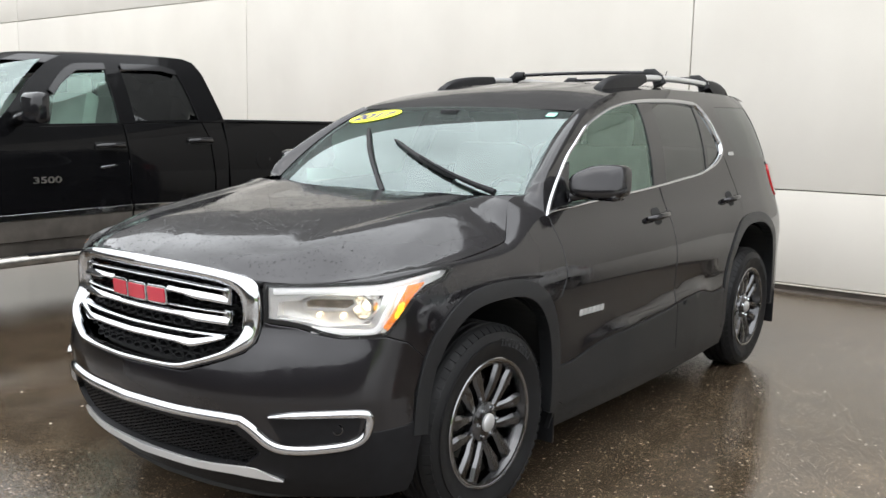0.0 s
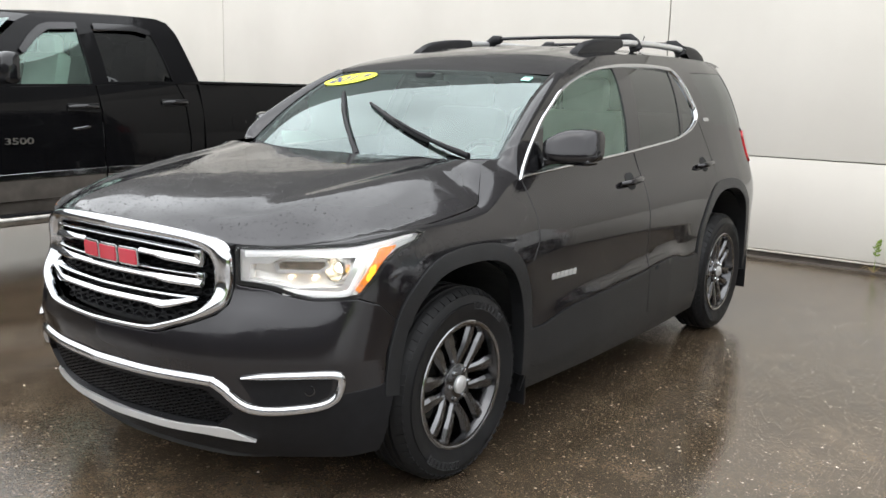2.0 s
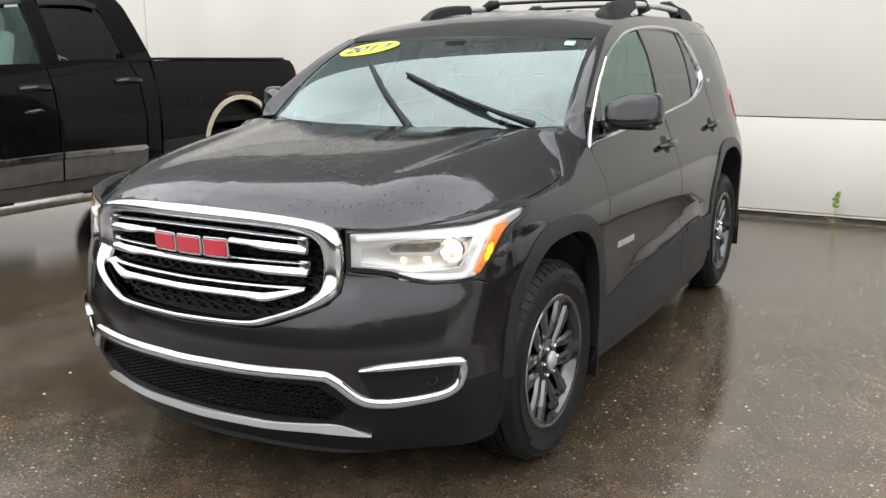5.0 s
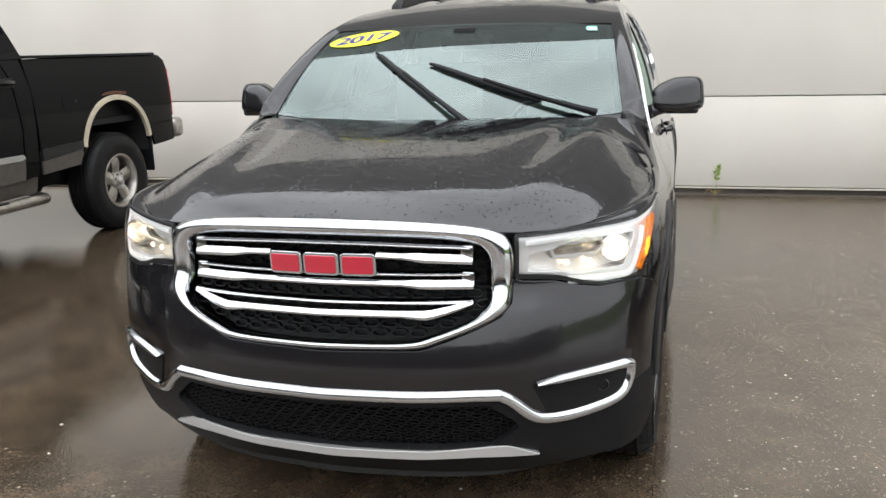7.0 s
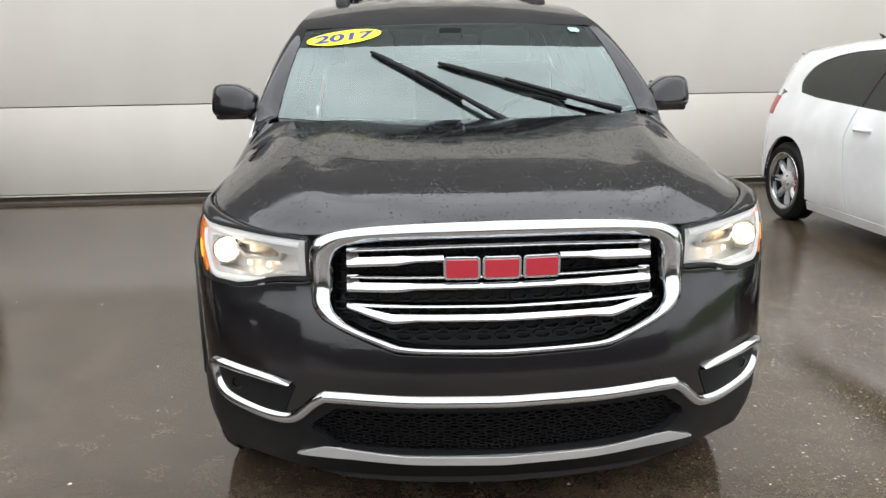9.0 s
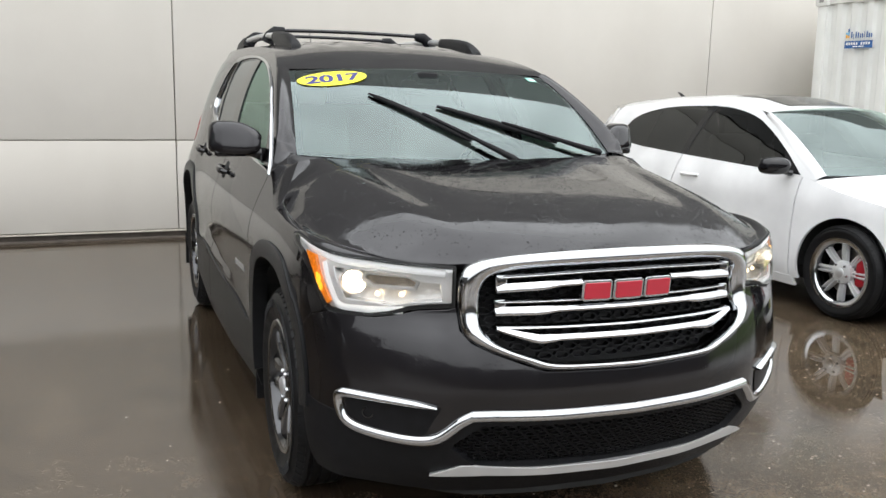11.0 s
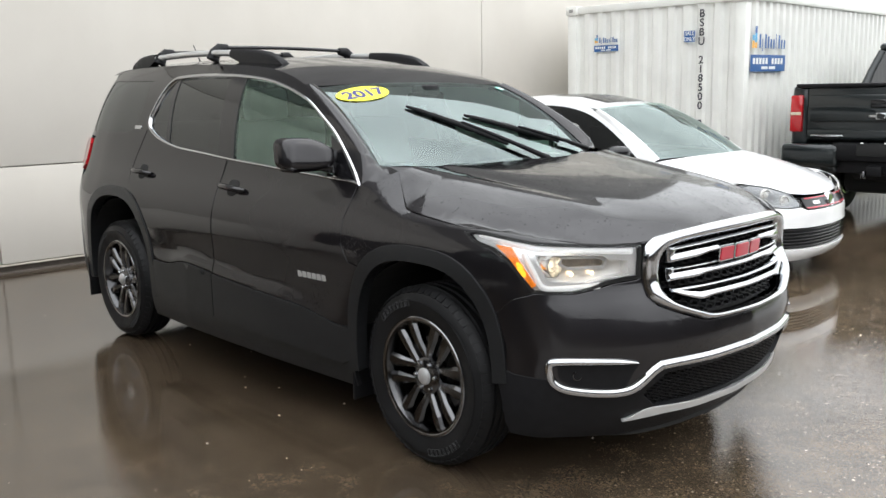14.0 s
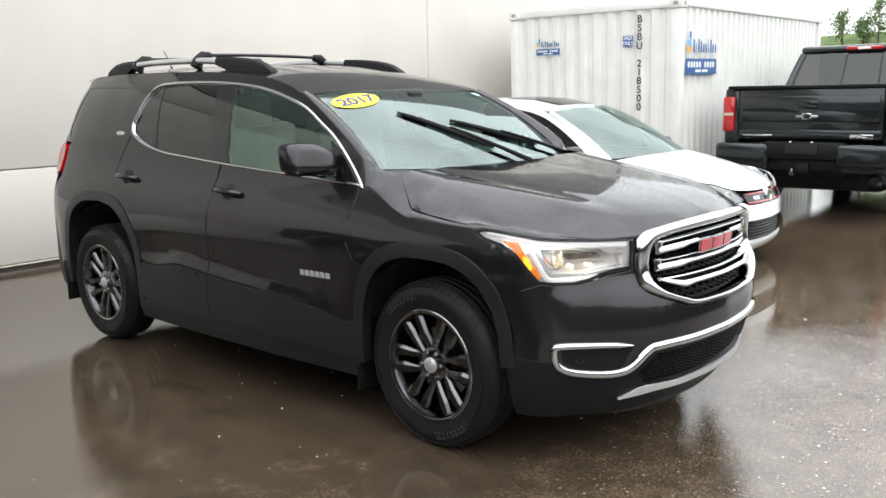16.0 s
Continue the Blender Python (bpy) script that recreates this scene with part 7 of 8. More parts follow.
    sheet("lamp_housing", inset(ring, 0.008), wl_, GREYLAMP, lamp, 0.03, thick=0, off=-0.012, centre=GC, label="grey lamp housing")
    for xx, zz in ((0.60, 0.632), (0.715, 0.685)):
        c = Vector(wl_(sg * GS.sx(xx), zz))
        d = (c - Vector((sg * 0.1, 0.4, zz))).normalized()
        lathe_part("projector", [(0.001, -0.004), (0.020, -0.008), (0.028, -0.020), (0.034, -0.010), (0.040, -0.004), (0.046, -0.006), (0.047, -0.03)], REFLECTOR, lamp, Matrix.Translation(c) @ d.to_track_quat("X", "Z").to_matrix().to_4x4(), 20)
    fog = [tuple(p) for p in spline(F([(0.672, 0.290), (0.678, 0.345), (0.685, 0.400), (0.735, 0.402), (0.742, 0.345), (0.725, 0.288)]), 4, True)]
    sheet("fog_surround", inset(fog, -0.012), wl_, GLOSSBLK, gti, 0.02, thick=0.02, off=-0.012, centre=GC, label="black fog lamp surround")
    sheet("fog_lamp", fog, wl_, YLENS, gti, 0.015, thick=0.02, off=-0.004, centre=GC, label="yellow tinted fog lamp")
    sheet("side_marker", E([(-0.525, 0.400), (-0.525, 0.432), (-0.43, 0.446), (-0.43, 0.416)]), wl_, GLOSSBLK, gti, 0.03, thick=0.004, off=0.005, centre=GC, label="dark side marker")
    for c, nm in ((G_FA, "arch_liner"), (G_RA, "arch_liner")):
        liner(gti, c[0], 0.33, 0.36, 0.45 * sg, 0.86 * sg)
    wheel(gti, sg * 0.782, 0.0, 0.318, 0.232, 0.20, sg, "star8", SILVERRIM, 0.0, REDCAL)
    wheel(gti, sg * 0.782, 2.578, 0.318, 0.232, 0.20, sg, "star8", SILVERRIM, 0.0, REDCAL)
    S("tail_lamp", [(2.95, 0.84), (2.93, 0.99), (3.10, 0.99), (3.14, 0.85)], REDLENS, step=0.03, off=0.006, label="red tail lamp")

gb = GS.face([(0, 0.545), (0.40, 0.55), (0.475, 0.578), (0.58, 0.570), (0.69, 0.584)]) + GS.edge([(-0.57, 0.604), (-0.44, 0.655), (-0.40, 0.44), (-0.36, 0.18)]) + GS.face([(0.70, 0.155), (0.4, 0.15), (0, 0.15)])
gh = GS.face([(0, 0.415), (0.60, 0.425), (0.735, 0.418), (0.75, 0.40), (0.738, 0.30), (0.72, 0.275), (0.62, 0.250), (0, 0.238)])
sheet("front_bumper", gb + [(-s, z) for s, z in gb[::-1]][1:-1], wl_, WHITE, gti, 0.03, thick=0.03, holes=[gh + [(-s, z) for s, z in gh[::-1]][1:-1]], centre=GC)
sheet("lower_grille", mirror_ring(gh), wl_, UNDER, gti, 0.05, thick=0, off=-0.03, centre=GC)
for k in range(6):
    z = 0.265 + k * 0.026
    sheet("grille_slat", mirror_ring(GS.face([(0, z), (0.645, z + 0.006), (0.645, z + 0.012), (0, z + 0.006)])), wl_, GLOSSBLK, gti, 0.06, thick=0.02, off=-0.012, centre=GC)
sheet("upper_grille", mirror_ring(GS.face([(0, 0.555), (0.40, 0.562), (0.44, 0.645), (0, 0.645)])), wl_, GLOSSBLK, gti, 0.04, thick=0.01, off=0.0, centre=GC, label="black honeycomb upper grille")
for z in (0.563, 0.634):
    sheet("red_strip", mirror_ring(GS.face([(0, z), (0.405, z + 0.004), (0.41, z + 0.011), (0, z + 0.007)])), wl_, RED, gti, 0.05, thick=0.004, off=0.005, centre=GC, label="thin red grille strip")
c = Vector(wl_(0.0, 0.605))
lathe_part("round_badge", [(0.001, 0.018), (0.045, 0.016), (0.056, 0.02), (0.062, 0.012), (0.062, -0.02)], CHROME, gti, Matrix.Translation(c) @ Vector((0, -1, 0.2)).to_track_quat("X", "Z").to_matrix().to_4x4(), 28, "round chrome badge")
sheet("letter_badge", [(-GS.sx(0.30), 0.592), (-GS.sx(0.20), 0.590), (-GS.sx(0.20), 0.613), (-GS.sx(0.30), 0.615)], wl_, PAPER, gti, 0.04, thick=0.003, off=0.006, centre=GC, label="small pale badge bar")


def gti_hood(u, v):
    x = 2 * u - 1
    a = np.abs(x)
    ye = -0.47 + 0.79 * v
    ze = np.interp(ye, [-0.47, -0.33, -0.22, 0.10, 0.30, 0.35], [0.772, 0.785, 0.799, 0.849, 0.898, 0.906])
    e = wl_(np.array([GS.sy(t) for t in ye]), ze)
    yc, zc = -0.81 + 0.84 * v, 0.662 + 0.298 * v ** 0.68
    w = a ** 2.5
    return np.stack([x * e[:, 0], yc + (ye - yc) * w, zc + (ze - zc) * a ** 3.2 + 0.012 * np.sin(np.pi * v) * (1 - a ** 2)], -1)


grid_surface("hood", gti_hood, 40, 40, WHITE, gti, "", (0, 0, 1), 0.015)


def gti_ws(u, v):
    x = 2 * u - 1
    a = np.abs(x)
    w = 4 * v * (1 - v)
    return np.stack([x * (0.762 - 0.150 * v), 0.05 + 0.22 * a ** 2 + (0.80 - 0.09 * a ** 2) * v, 0.955 - 0.02 * a ** 2 + (0.435 - 0.02 * a ** 2) * v + 0.03 * w], -1)


grid_surface("windscreen", gti_ws, 30, 18, CARGLASS, gti, "windscreen", (0, -0.5, 1)).visible_shadow = False
for sg in (1, -1):
    def gp(u, v):
        a = gti_ws(np.full_like(u, 0.5 + 0.5 * sg), v)
        ye = 0.30 + 0.70 * v
        ze = np.interp(ye, [0.30, 0.57, 0.83, 1.07], [0.90, 1.065, 1.235, 1.355])
        b = wl_(sg * np.array([GS.sy(t) for t in ye]), ze)
        return a + (b - a) * u[:, None] + (4 * u * (1 - u))[:, None] * np.array([sg * 0.01, -0.012, 0.012])
    grid_surface("front_pillar", gp, 8, 20, WHITE, gti, "", (sg, -0.5, 0.5))


def gti_roof(u, v):
    x = 2 * u - 1
    ye = 1.00 + 1.85 * v
    ze = np.interp(ye, [1.00, 1.40, 1.85, 2.35, 2.85], [1.346, 1.412, 1.415, 1.395, 1.345])
    e = wl_(np.array([GS.sy(t) for t in ye]), ze)
    yc = 0.855 + 2.145 * v
    a = np.abs(x)
    return np.stack([x * e[:, 0], yc + (ye - yc) * a ** 2, ze + (0.028 + 0.035 * np.clip(v / 0.3, 0, 1)) * (1 - a ** 2.5)], -1)


grid_surface("roof", gti_roof, 30, 30, WHITE, gti, "", (0, 0, 1), 0.015)
grid_surface("sunroof", lambda u, v: gti_roof(0.20 + 0.60 * u, 0.07 + 0.30 * v) + np.array([0, 0, 0.004]), 14, 14, GLOSSBLK, gti, "dark glass sunroof", (0, 0, 1))
grid_surface("rear_spoiler", lambda u, v: np.stack([(2 * u - 1) * 0.56, 2.93 + 0.20 * v, 1.395 - 0.03 * v - 0.04 * (2 * u - 1) ** 4], -1), 12, 6, WHITE, gti, "", (0, 0, 1), 0.03)
tube_part("antenna", [(0, 2.70, 1.43), (0, 2.76, 1.47), (0, 2.80, 1.485)], [0.022, 0.012, 0.006], GLOSSBLK, gti, 8, label="small black fin antenna")
for sg in (1, -1):
    sheet("tailgate_half", [(sg * a, b) for a, b in ((GS.sy(2.96), 1.32), (GS.sy(2.99), 0.98), (GS.sy(3.0), 0.28), (GS.S[-1], 0.25), (GS.S[-1], 1.34))], wl_, WHITE, gti, 0.08, centre=GC)
box_part("underbody", (0, 1.35, 0.22), (1.34, 3.4, 0.10), UNDER, gti)
box_part("engine_block", (0, -0.2, 0.45), (1.0, 0.9, 0.35), UNDER, gti)
box_part("dashboard", (0, 0.55, 0.84), (1.35, 0.5, 0.20), DASH, gti, 0.06)
for x in (-0.36, 0.36):
    seat = new("front_seat")
    seat.parent = gti
    box_part("seat_back", (0, 0, 0), (0.48, 0.14, 0.6), DASH, seat, 0.05, "", Matrix.Translation((x, 1.55, 0.86)) @ Matrix.Rotation(radians(-14), 4, "X"))
    box_part("headrest", (x, 1.64, 1.22), (0.26, 0.1, 0.17), DASH, seat, 0.04)
    box_part("seat_cushion", (x, 1.25, 0.55), (0.5, 0.5, 0.16), DASH, seat, 0.05)

# ---------------------------------------------------------------- the shipping container
box20 = thing("shipping_container", pose(6.5, 2.51, 0.02, 0, -0.9, 3.4), "white corrugated steel shipping container with blue signs", "container")
CL, CW, CH = 6.058, 2.438, 2.591


def corrugated(name, length, height, fn, parent, period=0.20, depth=0.034):
    """Upright trapezoid ribs along a wall; fn(a, out, z) sets a point."""
    prof = []
    a = 0.0
    while a < length:
        for da, o in ((0, 0), (0.07, 0), (0.105, -depth), (0.165, -depth)):
            if a + da <= length:
                prof.append((a + da, o))
        a += period
    prof.append((length, 0))
    vs = [fn(a, o, z) for z in (0, height) for a, o in prof]
    n = len(prof)
    return mesh(name, vs, [(i, i + 1, n + i + 1, n + i) for i in range(n - 1)], CONT, parent)


corrugated("end_wall", CW - 0.24, CH - 0.20, lambda a, o, z: (0.02 - o, 0.12 + a, 0.14 + z), box20)
corrugated("side_wall", CL - 0.28, CH - 0.20, lambda a, o, z: (0.14 + a, 0.03 - o, 0.14 + z), box20)
corrugated("side_wall", CL - 0.28, CH - 0.20, lambda a, o, z: (0.14 + a, CW - 0.03 + o, 0.14 + z), box20)
for x in (0.06, CL - 0.06):
    for y in (0.06, CW - 0.06):
        box_part("corner_post", (x, y, CH / 2), (0.13, 0.13, CH - 0.24), CONT, box20, 0.012)
        for z in (0.06, CH - 0.06):
            bm = bmesh.new()
            box(bm, (x, y, z), (0.17, 0.17, 0.12), 0.015)
            part("corner_casting", bm, CONT, box20, "", 40)
            ox, oy = (-0.087 if x < 1 else 0.087), (-0.087 if y < 1 else 0.087)
            box_part("casting_hole", (x + ox, y, z), (0.004, 0.06, 0.04), CASTING, box20, 0.001)
            box_part("casting_hole", (x, y + oy, z), (0.06, 0.004, 0.04), CASTING, box20, 0.001)
for y in (0.04, CW - 0.04):
    box_part("top_rail", (CL / 2, y, CH - 0.055), (CL - 0.26, 0.06, 0.07), CONT, box20, 0.01)
    box_part("bottom_rail", (CL / 2, y, 0.07), (CL - 0.26, 0.06, 0.14), CONT, box20, 0.01)
for x in (0.035, CL - 0.035):
    box_part("top_rail", (x, CW / 2, CH - 0.06), (0.06, CW - 0.26, 0.09), CONT, box20, 0.01)
    box_part("bottom_rail", (x, CW / 2, 0.07), (0.06, CW - 0.26, 0.14), CONT, box20, 0.01)
box_part("roof_sheet", (CL / 2, CW / 2, CH - 0.04), (CL - 0.1, CW - 0.1, 0.02), CONT, box20)
for x in (0.25, CL - 0.25):
    box_part("timber_bearer", (x, CW / 2, -0.058 if x > 1 else -0.012), (0.20, CW - 0.1, 0.12 if x > 1 else 0.02), BARK, box20, 0.004, "rough timber bearer under the container")
box_part("end_doors", (CL - 0.05, CW / 2, CH / 2), (0.05, CW - 0.2, CH - 0.2), CONT, box20, 0.01)


def sign(parent, origin, ax, w, h, bars):
    """A flat vinyl sign of plain bars: (x0, z0, x1, z1, material) in shares of its size."""
    s = new("sign")
    s.parent = parent
    o = Vector(origin)
    a = Vector(ax)
    n = a.cross(Vector((0, 0, 1)))
    for k, (x0, z0, x1, z1, mat, nm) in enumerate(bars):
        p = o + n * (0.002 if k == 0 else 0.0035 if "field" in nm else 0.005)
        vs = [p + a * (x * w) + Vector((0, 0, z * h)) for x, z in ((x0, z0), (x1, z0), (x1, z1), (x0, z1))]
        mesh(nm, vs, [(0, 1, 2, 3)], mat, s)
    return s


NAME = [(0.22 + 0.078 * k, 0.50 - (0.06 if k == 1 else 0), 0.22 + 0.078 * k + (0.022 if k in (1, 6) else 0.048), 0.50 + (0.30, 0.20, 0.30, 0.26, 0.20, 0.20, 0.32, 0.30, 0.20, 0.20)[k], SIGNBLUE, "name_bar") for k in range(10)]
LOGO = [(0, 0.0, 1, 0.36, SIGNBLUE, "blue_field"), (0.03, 0.50, 0.09, 0.66, SIGNYEL, "orange_mark"), (0.03, 0.66, 0.09, 0.78, SIGNCYAN, "light_mark"),
        (0.10, 0.50, 0.16, 0.62, SIGNYEL, "orange_mark"), (0.10, 0.62, 0.16, 0.82, SIGNCYAN, "light_mark"), (0.10, 0.82, 0.16, 0.96, SIGNBLUE, "blue_mark"), *NAME,
        *[(0.06 + 0.088 * k, 0.16, 0.06 + 0.088 * k + 0.062, 0.29, PAPER, "text_bar") for k in range(10) if k != 5], (0.30, 0.05, 0.48, 0.11, PAPER, "text_bar"), (0.51, 0.05, 0.70, 0.11, PAPER, "text_bar")]
sign(box20, (-0.002, 2.03, 1.99), (0, -1, 0), 0.36, 0.22, LOGO)["label"] = "small blue vinyl sign with pale bars"
sign(box20, (0.15, -0.004, 1.68), (1, 0, 0), 1.02, 0.54, LOGO)["label"] = "large blue vinyl sign with pale bars"
sale = sign(box20, (-0.002, 0.76, 2.05), (0, -1, 0), 0.14, 0.13, [(0, 0, 1, 1, SIGNBLUE, "label_field")])
sale["label"] = "small blue label with white words"
for word, zz in (("SALE", 2.149), ("ONLY", 2.083)):
    lettering(sale, "printed_word", word, 0.066, (-0.006, 0.69, zz), (0, -1, 0), (0, 0, 1), PAPER, 0.82)
for k, ch in enumerate("BSBU 218500 8"):
    if ch == " ":
        continue
    cu = bpy.data.curves.new("painted_character", "FONT")
    cu.body, cu.size, cu.align_x, cu.align_y, cu.extrude, cu.offset = ch, 0.125, "CENTER", "CENTER", 0.001, 0.002
    cu.materials.append(DARKINK)
    o = new("painted_character", cu)
    o.parent = box20
    o.matrix_basis = Matrix.Translation((-0.004, 0.535, 2.37 - 0.1075 * k)) @ Matrix(((0, 0, -1), (-1, 0, 0), (0, 1, 0))).to_4x4()

# ---------------------------------------------------------------- the dark green pickup seen from behind
sil = thing("pickup_truck", pose(6.924, 1.117, 0, 0, 0, 91.5), "dark green-black pickup truck seen from the tailgate", "truck")
# built with its tailgate at y = 0 and its nose towards -y
box_part("tailgate", (0, -0.02, 1.225), (1.62, 0.06, 0.57), GREENBLK, sil, 0.02)
bm = bmesh.new()
box(bm, (0, 0.018, 1.275), (1.54, 0.03, 0.30), 0.014)
box(bm, (0, 0.018, 0.985), (1.60, 0.03, 0.10), 0.012)
part("tailgate_relief", bm, GREENBLK, sil, "", 40)
box_part("tailgate_cap", (0, -0.02, 1.528), (1.84, 0.12, 0.045), PLASTIC, sil, 0.015, "black spoiler cap")
box_part("tailgate_handle", (0, 0.03, 1.325), (0.24, 0.025, 0.10), GLOSSBLK, sil, 0.012, "black handle recess")
bm = bmesh.new()
box(bm, (0, 0.04, 1.19), (0.25, 0.02, 0.03), 0.004)
box(bm, (0, 0.042, 1.19), (0.10, 0.02, 0.075), 0.004)
part("badge", bm, CHROME, sil, "chrome edged badge shape", 40)
box_part("badge_core", (0, 0.046, 1.19), (0.075, 0.02, 0.055), GLOSSBLK, sil, 0.004)
box_part("name_bar", (0.57, 0.036, 0.968), (0.36, 0.006, 0.022), CHROME, sil, 0.002, "chrome badge bar")
box_part("trim_badge", (-0.60, 0.036, 0.965), (0.25, 0.006, 0.05), CHROME, sil, 0.002, "chrome badge bar")
for sg in (1, -1):
    bm = bmesh.new()
    box(bm, (sg * 0.905, -1.0, 1.19), (0.20, 1.98, 0.68), 0.05, 3)
    part("bed_side", bm, GREENBLK, sil, "", 45)
    box_part("bed_rail_cap", (sg * 0.885, -1.0, 1.535), (0.16, 1.98, 0.03), PLASTIC, sil, 0.01)
    box_part("tail_lamp", (sg * 0.935, -0.005, 1.215), (0.145, 0.06, 0.42), REDLENS, sil, 0.02, "red tail lamp")
    box_part("reversing_lamp", (sg * 0.935, 0.027, 1.215), (0.12, 0.006, 0.035), TAN, sil, 0.002)
    bm = bmesh.new()
    box(bm, (sg * 0.70, 0.09, 0.755), (0.64, 0.24, 0.25), 0.05, 3)
    box(bm, (sg * 0.66, 0.05, 0.63), (0.50, 0.16, 0.16), 0.04, 3)
    part("bumper_end", bm, GREENBLK, sil, "", 45)
    liner(sil, -1.15, 0.55, 0.46, 0.4 * sg, 0.98 * sg)
    wheel(sil, sg * 0.85, -1.15, 0.42, 0.24, 0.27, sg, "five", RIM)
    wheel(sil, sg * 0.85, -5.0, 0.42, 0.24, 0.27, sg, "five", RIM)
    tube_part("cab_pillar", [(sg * 0.93, -2.02, 1.45), (sg * 0.88, -2.14, 1.70), (sg * 0.80, -2.27, 1.96)], [0.06, 0.05, 0.05], GREENBLK, sil, 10)
    bm = bmesh.new()
    box(bm, (sg * 0.93, -3.2, 1.05), (0.14, 2.4, 0.80), 0.05, 3)
    part("cab_side", bm, GREENBLK, sil, "", 45)
box_part("bumper_valance", (0, 0.03, 0.64), (0.95, 0.14, 0.16), PLASTIC, sil, 0.03)
box_part("spare_wheel", (0, -0.50, 0.56), (0.72, 0.70, 0.22), RUBBER, sil, 0.09)
box_part("bumper_middle", (0, 0.09, 0.80), (0.90, 0.20, 0.20), PLASTIC, sil, 0.03, "black bumper step")
box_part("plate_recess", (0, 0.20, 0.83), (0.36, 0.01, 0.13), UNDER, sil, 0.01)
for x in (-0.12, 0.12):
    box_part("plate_lamp", (x, 0.206, 0.905), (0.03, 0.012, 0.015), PAPER, sil, 0.003)
box_part("hitch_receiver", (0, 0.08, 0.60), (0.16, 0.16, 0.11), PLASTIC, sil, 0.012)
lathe_part("tow_ball", [(0.001, 0.05), (0.03, 0.04), (0.034, 0.0), (0.02, -0.04), (0.001, -0.05)], RIM, sil, Matrix.Translation((0.12, 0.10, 0.555)) @ Matrix.Rotation(radians(90), 4, "Y"), 16)
lathe_part("tail_pipe", [(0.070, -0.30), (0.072, 0.14), (0.084, 0.16), (0.080, 0.145), (0.066, 0.13), (0.064, -0.2), (0.001, -0.2)], RIM, sil, Matrix.Translation((-0.80, 0.0, 0.47)) @ Matrix.Rotation(radians(90), 4, "Z"), 28, "wide dark tail pipe")
lathe_part("rear_axle", [(0.001, -0.8), (0.05, -0.8), (0.06, -0.14), (0.18, -0.09), (0.18, 0.09), (0.06, 0.14), (0.05, 0.8), (0.001, 0.8)], UNDER, sil, Matrix.Translation((0, -1.15, 0.43)), 20)
box_part("chassis", (0, -2.6, 0.66), (1.3, 5.2, 0.18), UNDER, sil)
# drivetrain as one block, made extra deep to darken the view beneath the truck
box_part("drivetrain", (0, -2.9, 0.47), (1.35, 4.2, 0.44), UNDER, sil, 0.08)
box_part("bed_floor", (0, -1.0, 0.95), (1.6, 1.95, 0.06), PLASTIC, sil)
box_part("cab_lower", (0, -3.2, 1.1), (1.80, 2.3, 0.80), GREENBLK, sil, 0.08)
box_part("hood", (0, -5.0, 1.12), (1.86, 1.5, 0.55), GREENBLK, sil, 0.12)
bm = bmesh.new()
box(bm, (0, -3.1, 2.02), (1.66, 1.75, 0.11), 0.05, 3)
part("cab_roof", bm, GREENBLK, sil, "", 45)
grid_surface("rear_window", lambda u, v: np.stack([(2 * u - 1) * (0.90 - 0.11 * v), -2.03 - 0.22 * v, 1.48 + 0.49 * v], -1), 3, 3, PRIVACY, sil, "dark sliding rear window", (0, 1, 0))
for x in (-0.24, 0.24):
    tube_part("window_bar", [(x, -2.02, 1.46), (x * 0.92, -2.24, 1.94)], 0.012, GLOSSBLK, sil, 6)
box_part("brake_light", (0, -2.22, 2.025), (0.46, 0.05, 0.05), REDLENS, sil, 0.012, "red high brake light")
box_part("cargo_lamp", (0, -2.20, 2.025), (0.16, 0.02, 0.03), PAPER, sil, 0.006)

# ---------------------------------------------------------------- far bank with trees
bm = bmesh.new()
rng = random.Random(5)
cols = 60
rows_ = []
for i in range(cols + 1):
    y = -140 + 280 * i / cols
    h = 4.6 + 0.5 * math.sin(y * 0.05) + 0.3 * math.sin(y * 0.13 + 1)
    rows_.append([bm.verts.new(p) for p in ((52, y, -0.05), (56, y, h * 0.55), (60, y, h), (70, y, h + 0.3), (120, y, h + 0.6))])
for a, b in zip(rows_, rows_[1:]):
    for k in range(4):
        bm.faces.new((a[k], b[k], b[k + 1], a[k + 1]))
bmesh.ops.recalc_face_normals(bm, faces=bm.faces)
bank = part("grass_bank", bm, GRASS, None, "", 60)
tagged(bank, "green grassy bank beyond the yard", "ground", kind="structure")


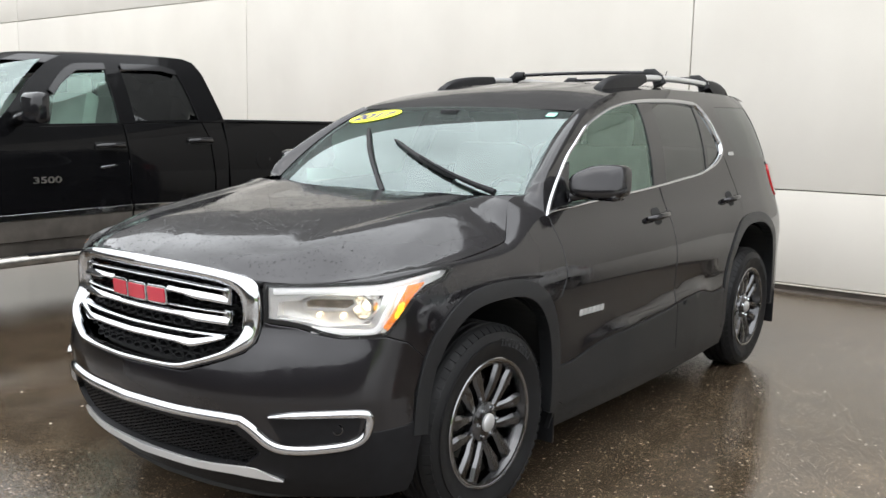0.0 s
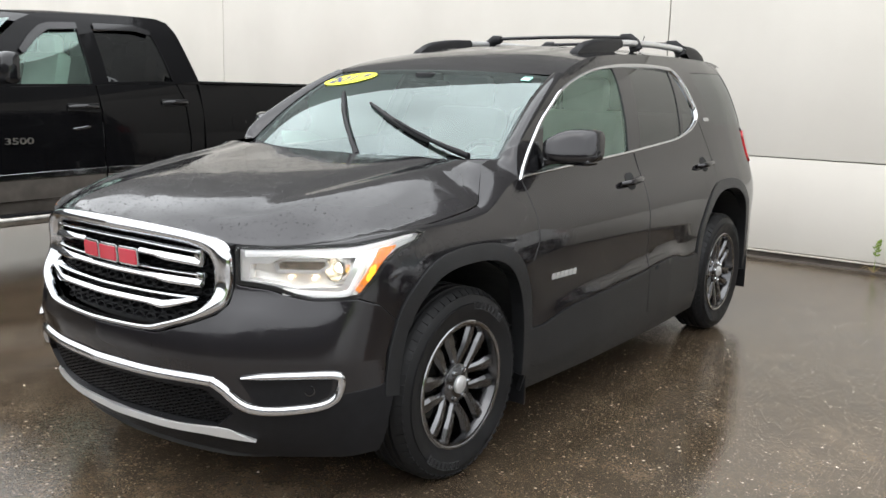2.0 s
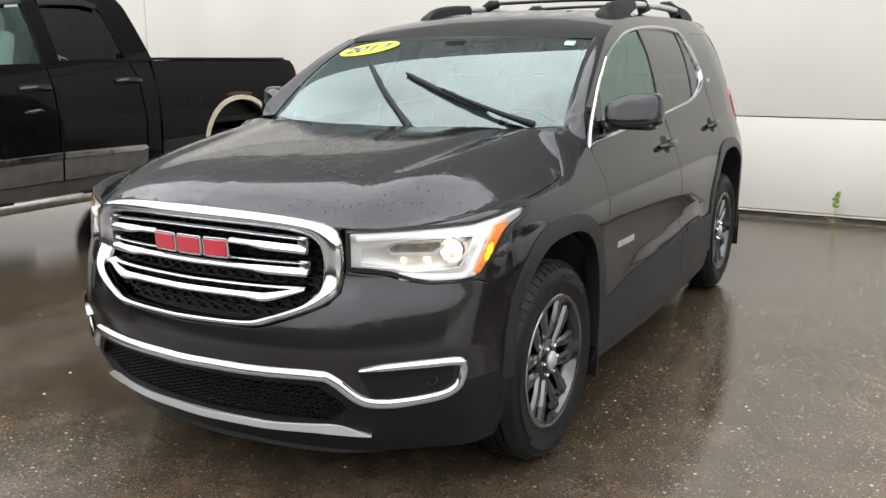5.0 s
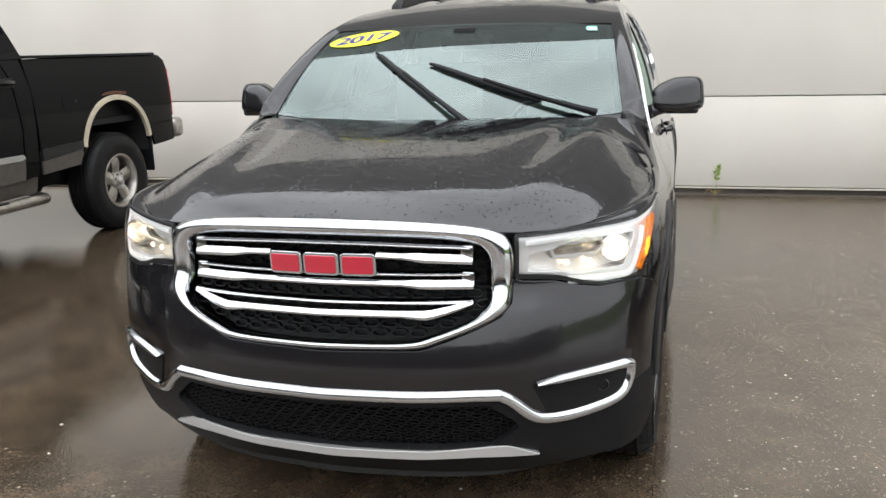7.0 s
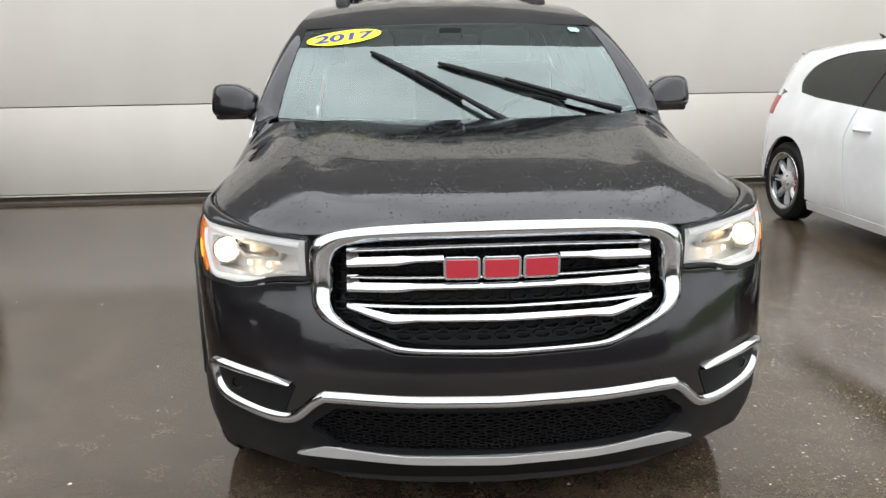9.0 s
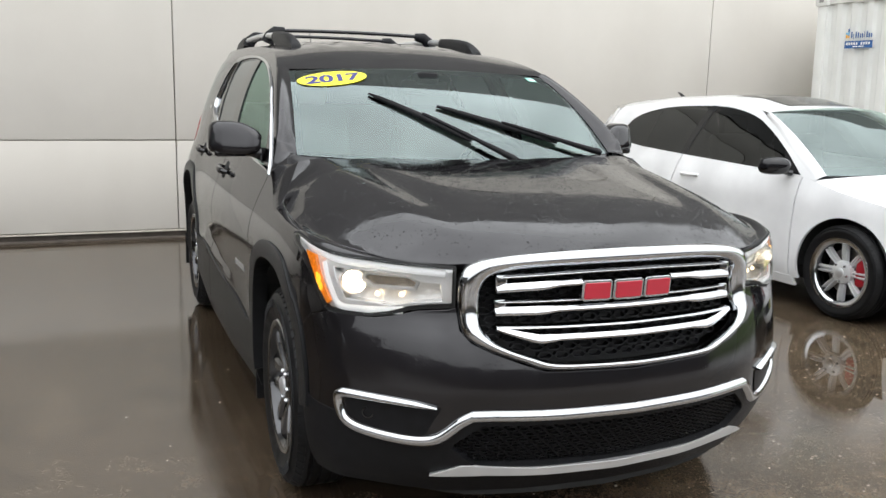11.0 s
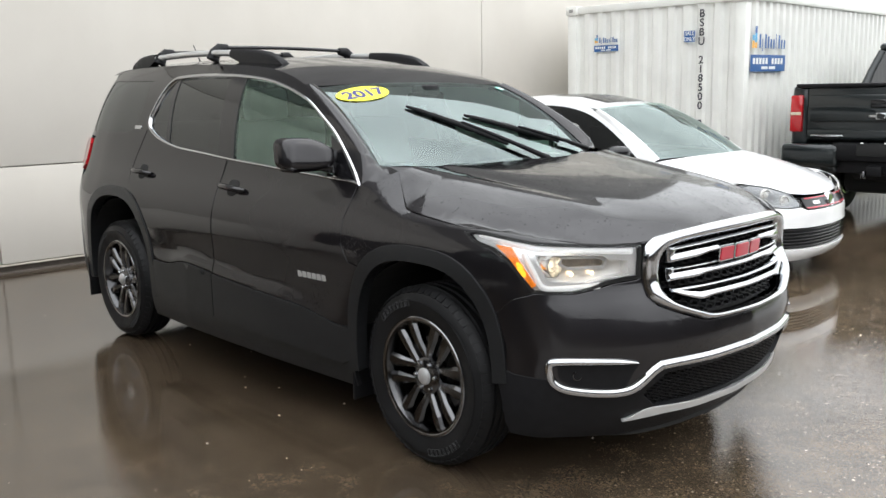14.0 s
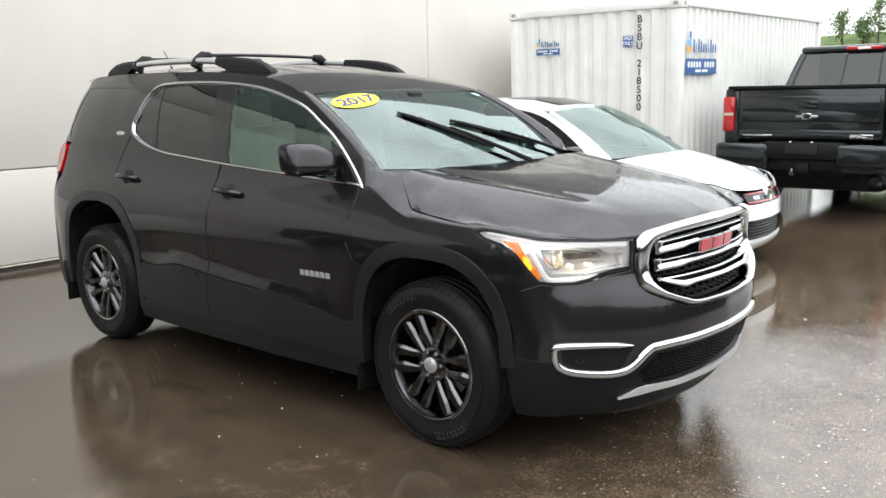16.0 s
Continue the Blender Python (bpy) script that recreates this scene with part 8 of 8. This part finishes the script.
def poplar(x, y, z0, height, spread, seed):
    r = random.Random(seed)
    tree = thing("tree", Matrix.Translation((x, y, z0)), "slender young tree with thin airy leaves", "tree", "trees on the bank")
    tube_part("trunk", [(0, 0, -0.3), (0.03, 0.02, height * 0.4), (0.0, 0.05, height * 0.95)], [0.07, 0.05, 0.012], BARK, tree, 7)
    vs, fs = [], []
    bm2 = bmesh.new()
    for k in range(26):
        t = 0.15 + 0.8 * k / 26
        a = r.uniform(0, 6.28)
        ln = spread * (1.1 - t) * r.uniform(0.6, 1.1) + 0.15
        p0 = Vector((0, 0.03, height * t))
        p1 = p0 + Vector((math.cos(a) * ln, math.sin(a) * ln, ln * r.uniform(0.7, 1.3)))
        tube(bm2, [p0, p0.lerp(p1, 0.5) + Vector((0, 0, 0.03)), p1], [0.018, 0.012, 0.005], 5)
        for j in range(34):
            c = p0.lerp(p1, r.uniform(0.25, 1.1)) + Vector((r.gauss(0, 0.11), r.gauss(0, 0.11), r.gauss(0, 0.13)))
            s = r.uniform(0.05, 0.10)
            d = Vector((r.gauss(0, 1), r.gauss(0, 1), r.gauss(0, 1))).normalized()
            e = d.cross(Vector((r.gauss(0, 1), r.gauss(0, 1), 0.3))).normalized()
            b0 = len(vs)
            vs += [c - d * s, c + e * s * 0.55, c + d * s, c - e * s * 0.55]
            fs.append((b0, b0 + 1, b0 + 2, b0 + 3))
    part("limb", bm2, BARK, tree)
    mesh("crown", vs, fs, LEAF, tree, "sparse green leaves")


for yy, hh, sp, sd in ((16.6, 2.3, 0.9, 1), (15.3, 1.7, 0.5, 2), (14.4, 2.9, 1.0, 3), (13.3, 2.4, 0.9, 4), (12.0, 2.6, 0.9, 5), (19.5, 1.2, 0.8, 6)):
    poplar(58.5, yy, 4.0, hh, sp, sd)

# ---------------------------------------------------------------- small things on the ground
weed = thing("weed", Matrix.Translation((1.30, 5.575, 0.0)), "thin green weed growing from dry stems at the wall", "plant")
r = random.Random(3)
tube_part("stem", [(0, 0, 0), (0.005, -0.005, 0.10), (0.0, 0.0, 0.18), (0.015, 0.01, 0.28)], [0.004, 0.003, 0.003, 0.0015], WEED, weed, 6)
vs, fs = [], []
for k in range(34):
    z = r.uniform(0.15, 0.29)
    c = Vector((0.02 * (z - 0.14) / 0.14 + r.gauss(0, 0.008), r.gauss(0, 0.008), z))
    d = Vector((r.gauss(0, 1), r.gauss(0, 1), r.uniform(0.2, 1.2))).normalized()
    e = d.cross(Vector((0.3, 1, 0.1))).normalized()
    s = r.uniform(0.012, 0.022)
    b0 = len(vs)
    vs += [c, c + d * s + e * s * 0.5, c + d * s * 2, c + d * s - e * s * 0.5]
    fs.append((b0, b0 + 1, b0 + 2, b0 + 3))
mesh("leaves", vs, fs, WEED, weed)
bm = bmesh.new()
for k in range(16):
    a = r.uniform(0, 6.28)
    ln = r.uniform(0.05, 0.13)
    tube(bm, [(0, -0.01, 0), (math.cos(a) * ln * 0.5, -0.02 + math.sin(a) * 0.02, ln * 0.6), (math.cos(a) * ln, -0.03 + math.sin(a) * 0.04, ln * r.uniform(0.2, 0.9))], [0.002, 0.0015, 0.001], 5)
part("dry_stems", bm, STRAW, weed)

r = random.Random(11)
vs, fs = [], []
for k in range(380):
    x, y = r.uniform(-5.5, 5.5), r.uniform(-2.6, 5.5)
    s = r.choice((0.003, 0.003, 0.004, 0.005, 0.007))
    b0 = len(vs)
    a = r.uniform(0, 6)
    for j in range(5):
        q = a + j * 1.2566
        vs.append((x + s * math.cos(q) * r.uniform(0.7, 1.2), y + s * math.sin(q) * r.uniform(0.7, 1.2), 0.0005))
    vs.append((x, y, s * 0.8))
    for j in range(5):
        fs.append((b0 + j, b0 + (j + 1) % 5, b0 + 5))
grit = mesh("loose_grit", vs, fs, GRIT)
tagged(grit, "scattered pale grit on the wet paving", "grit", kind="stuff")
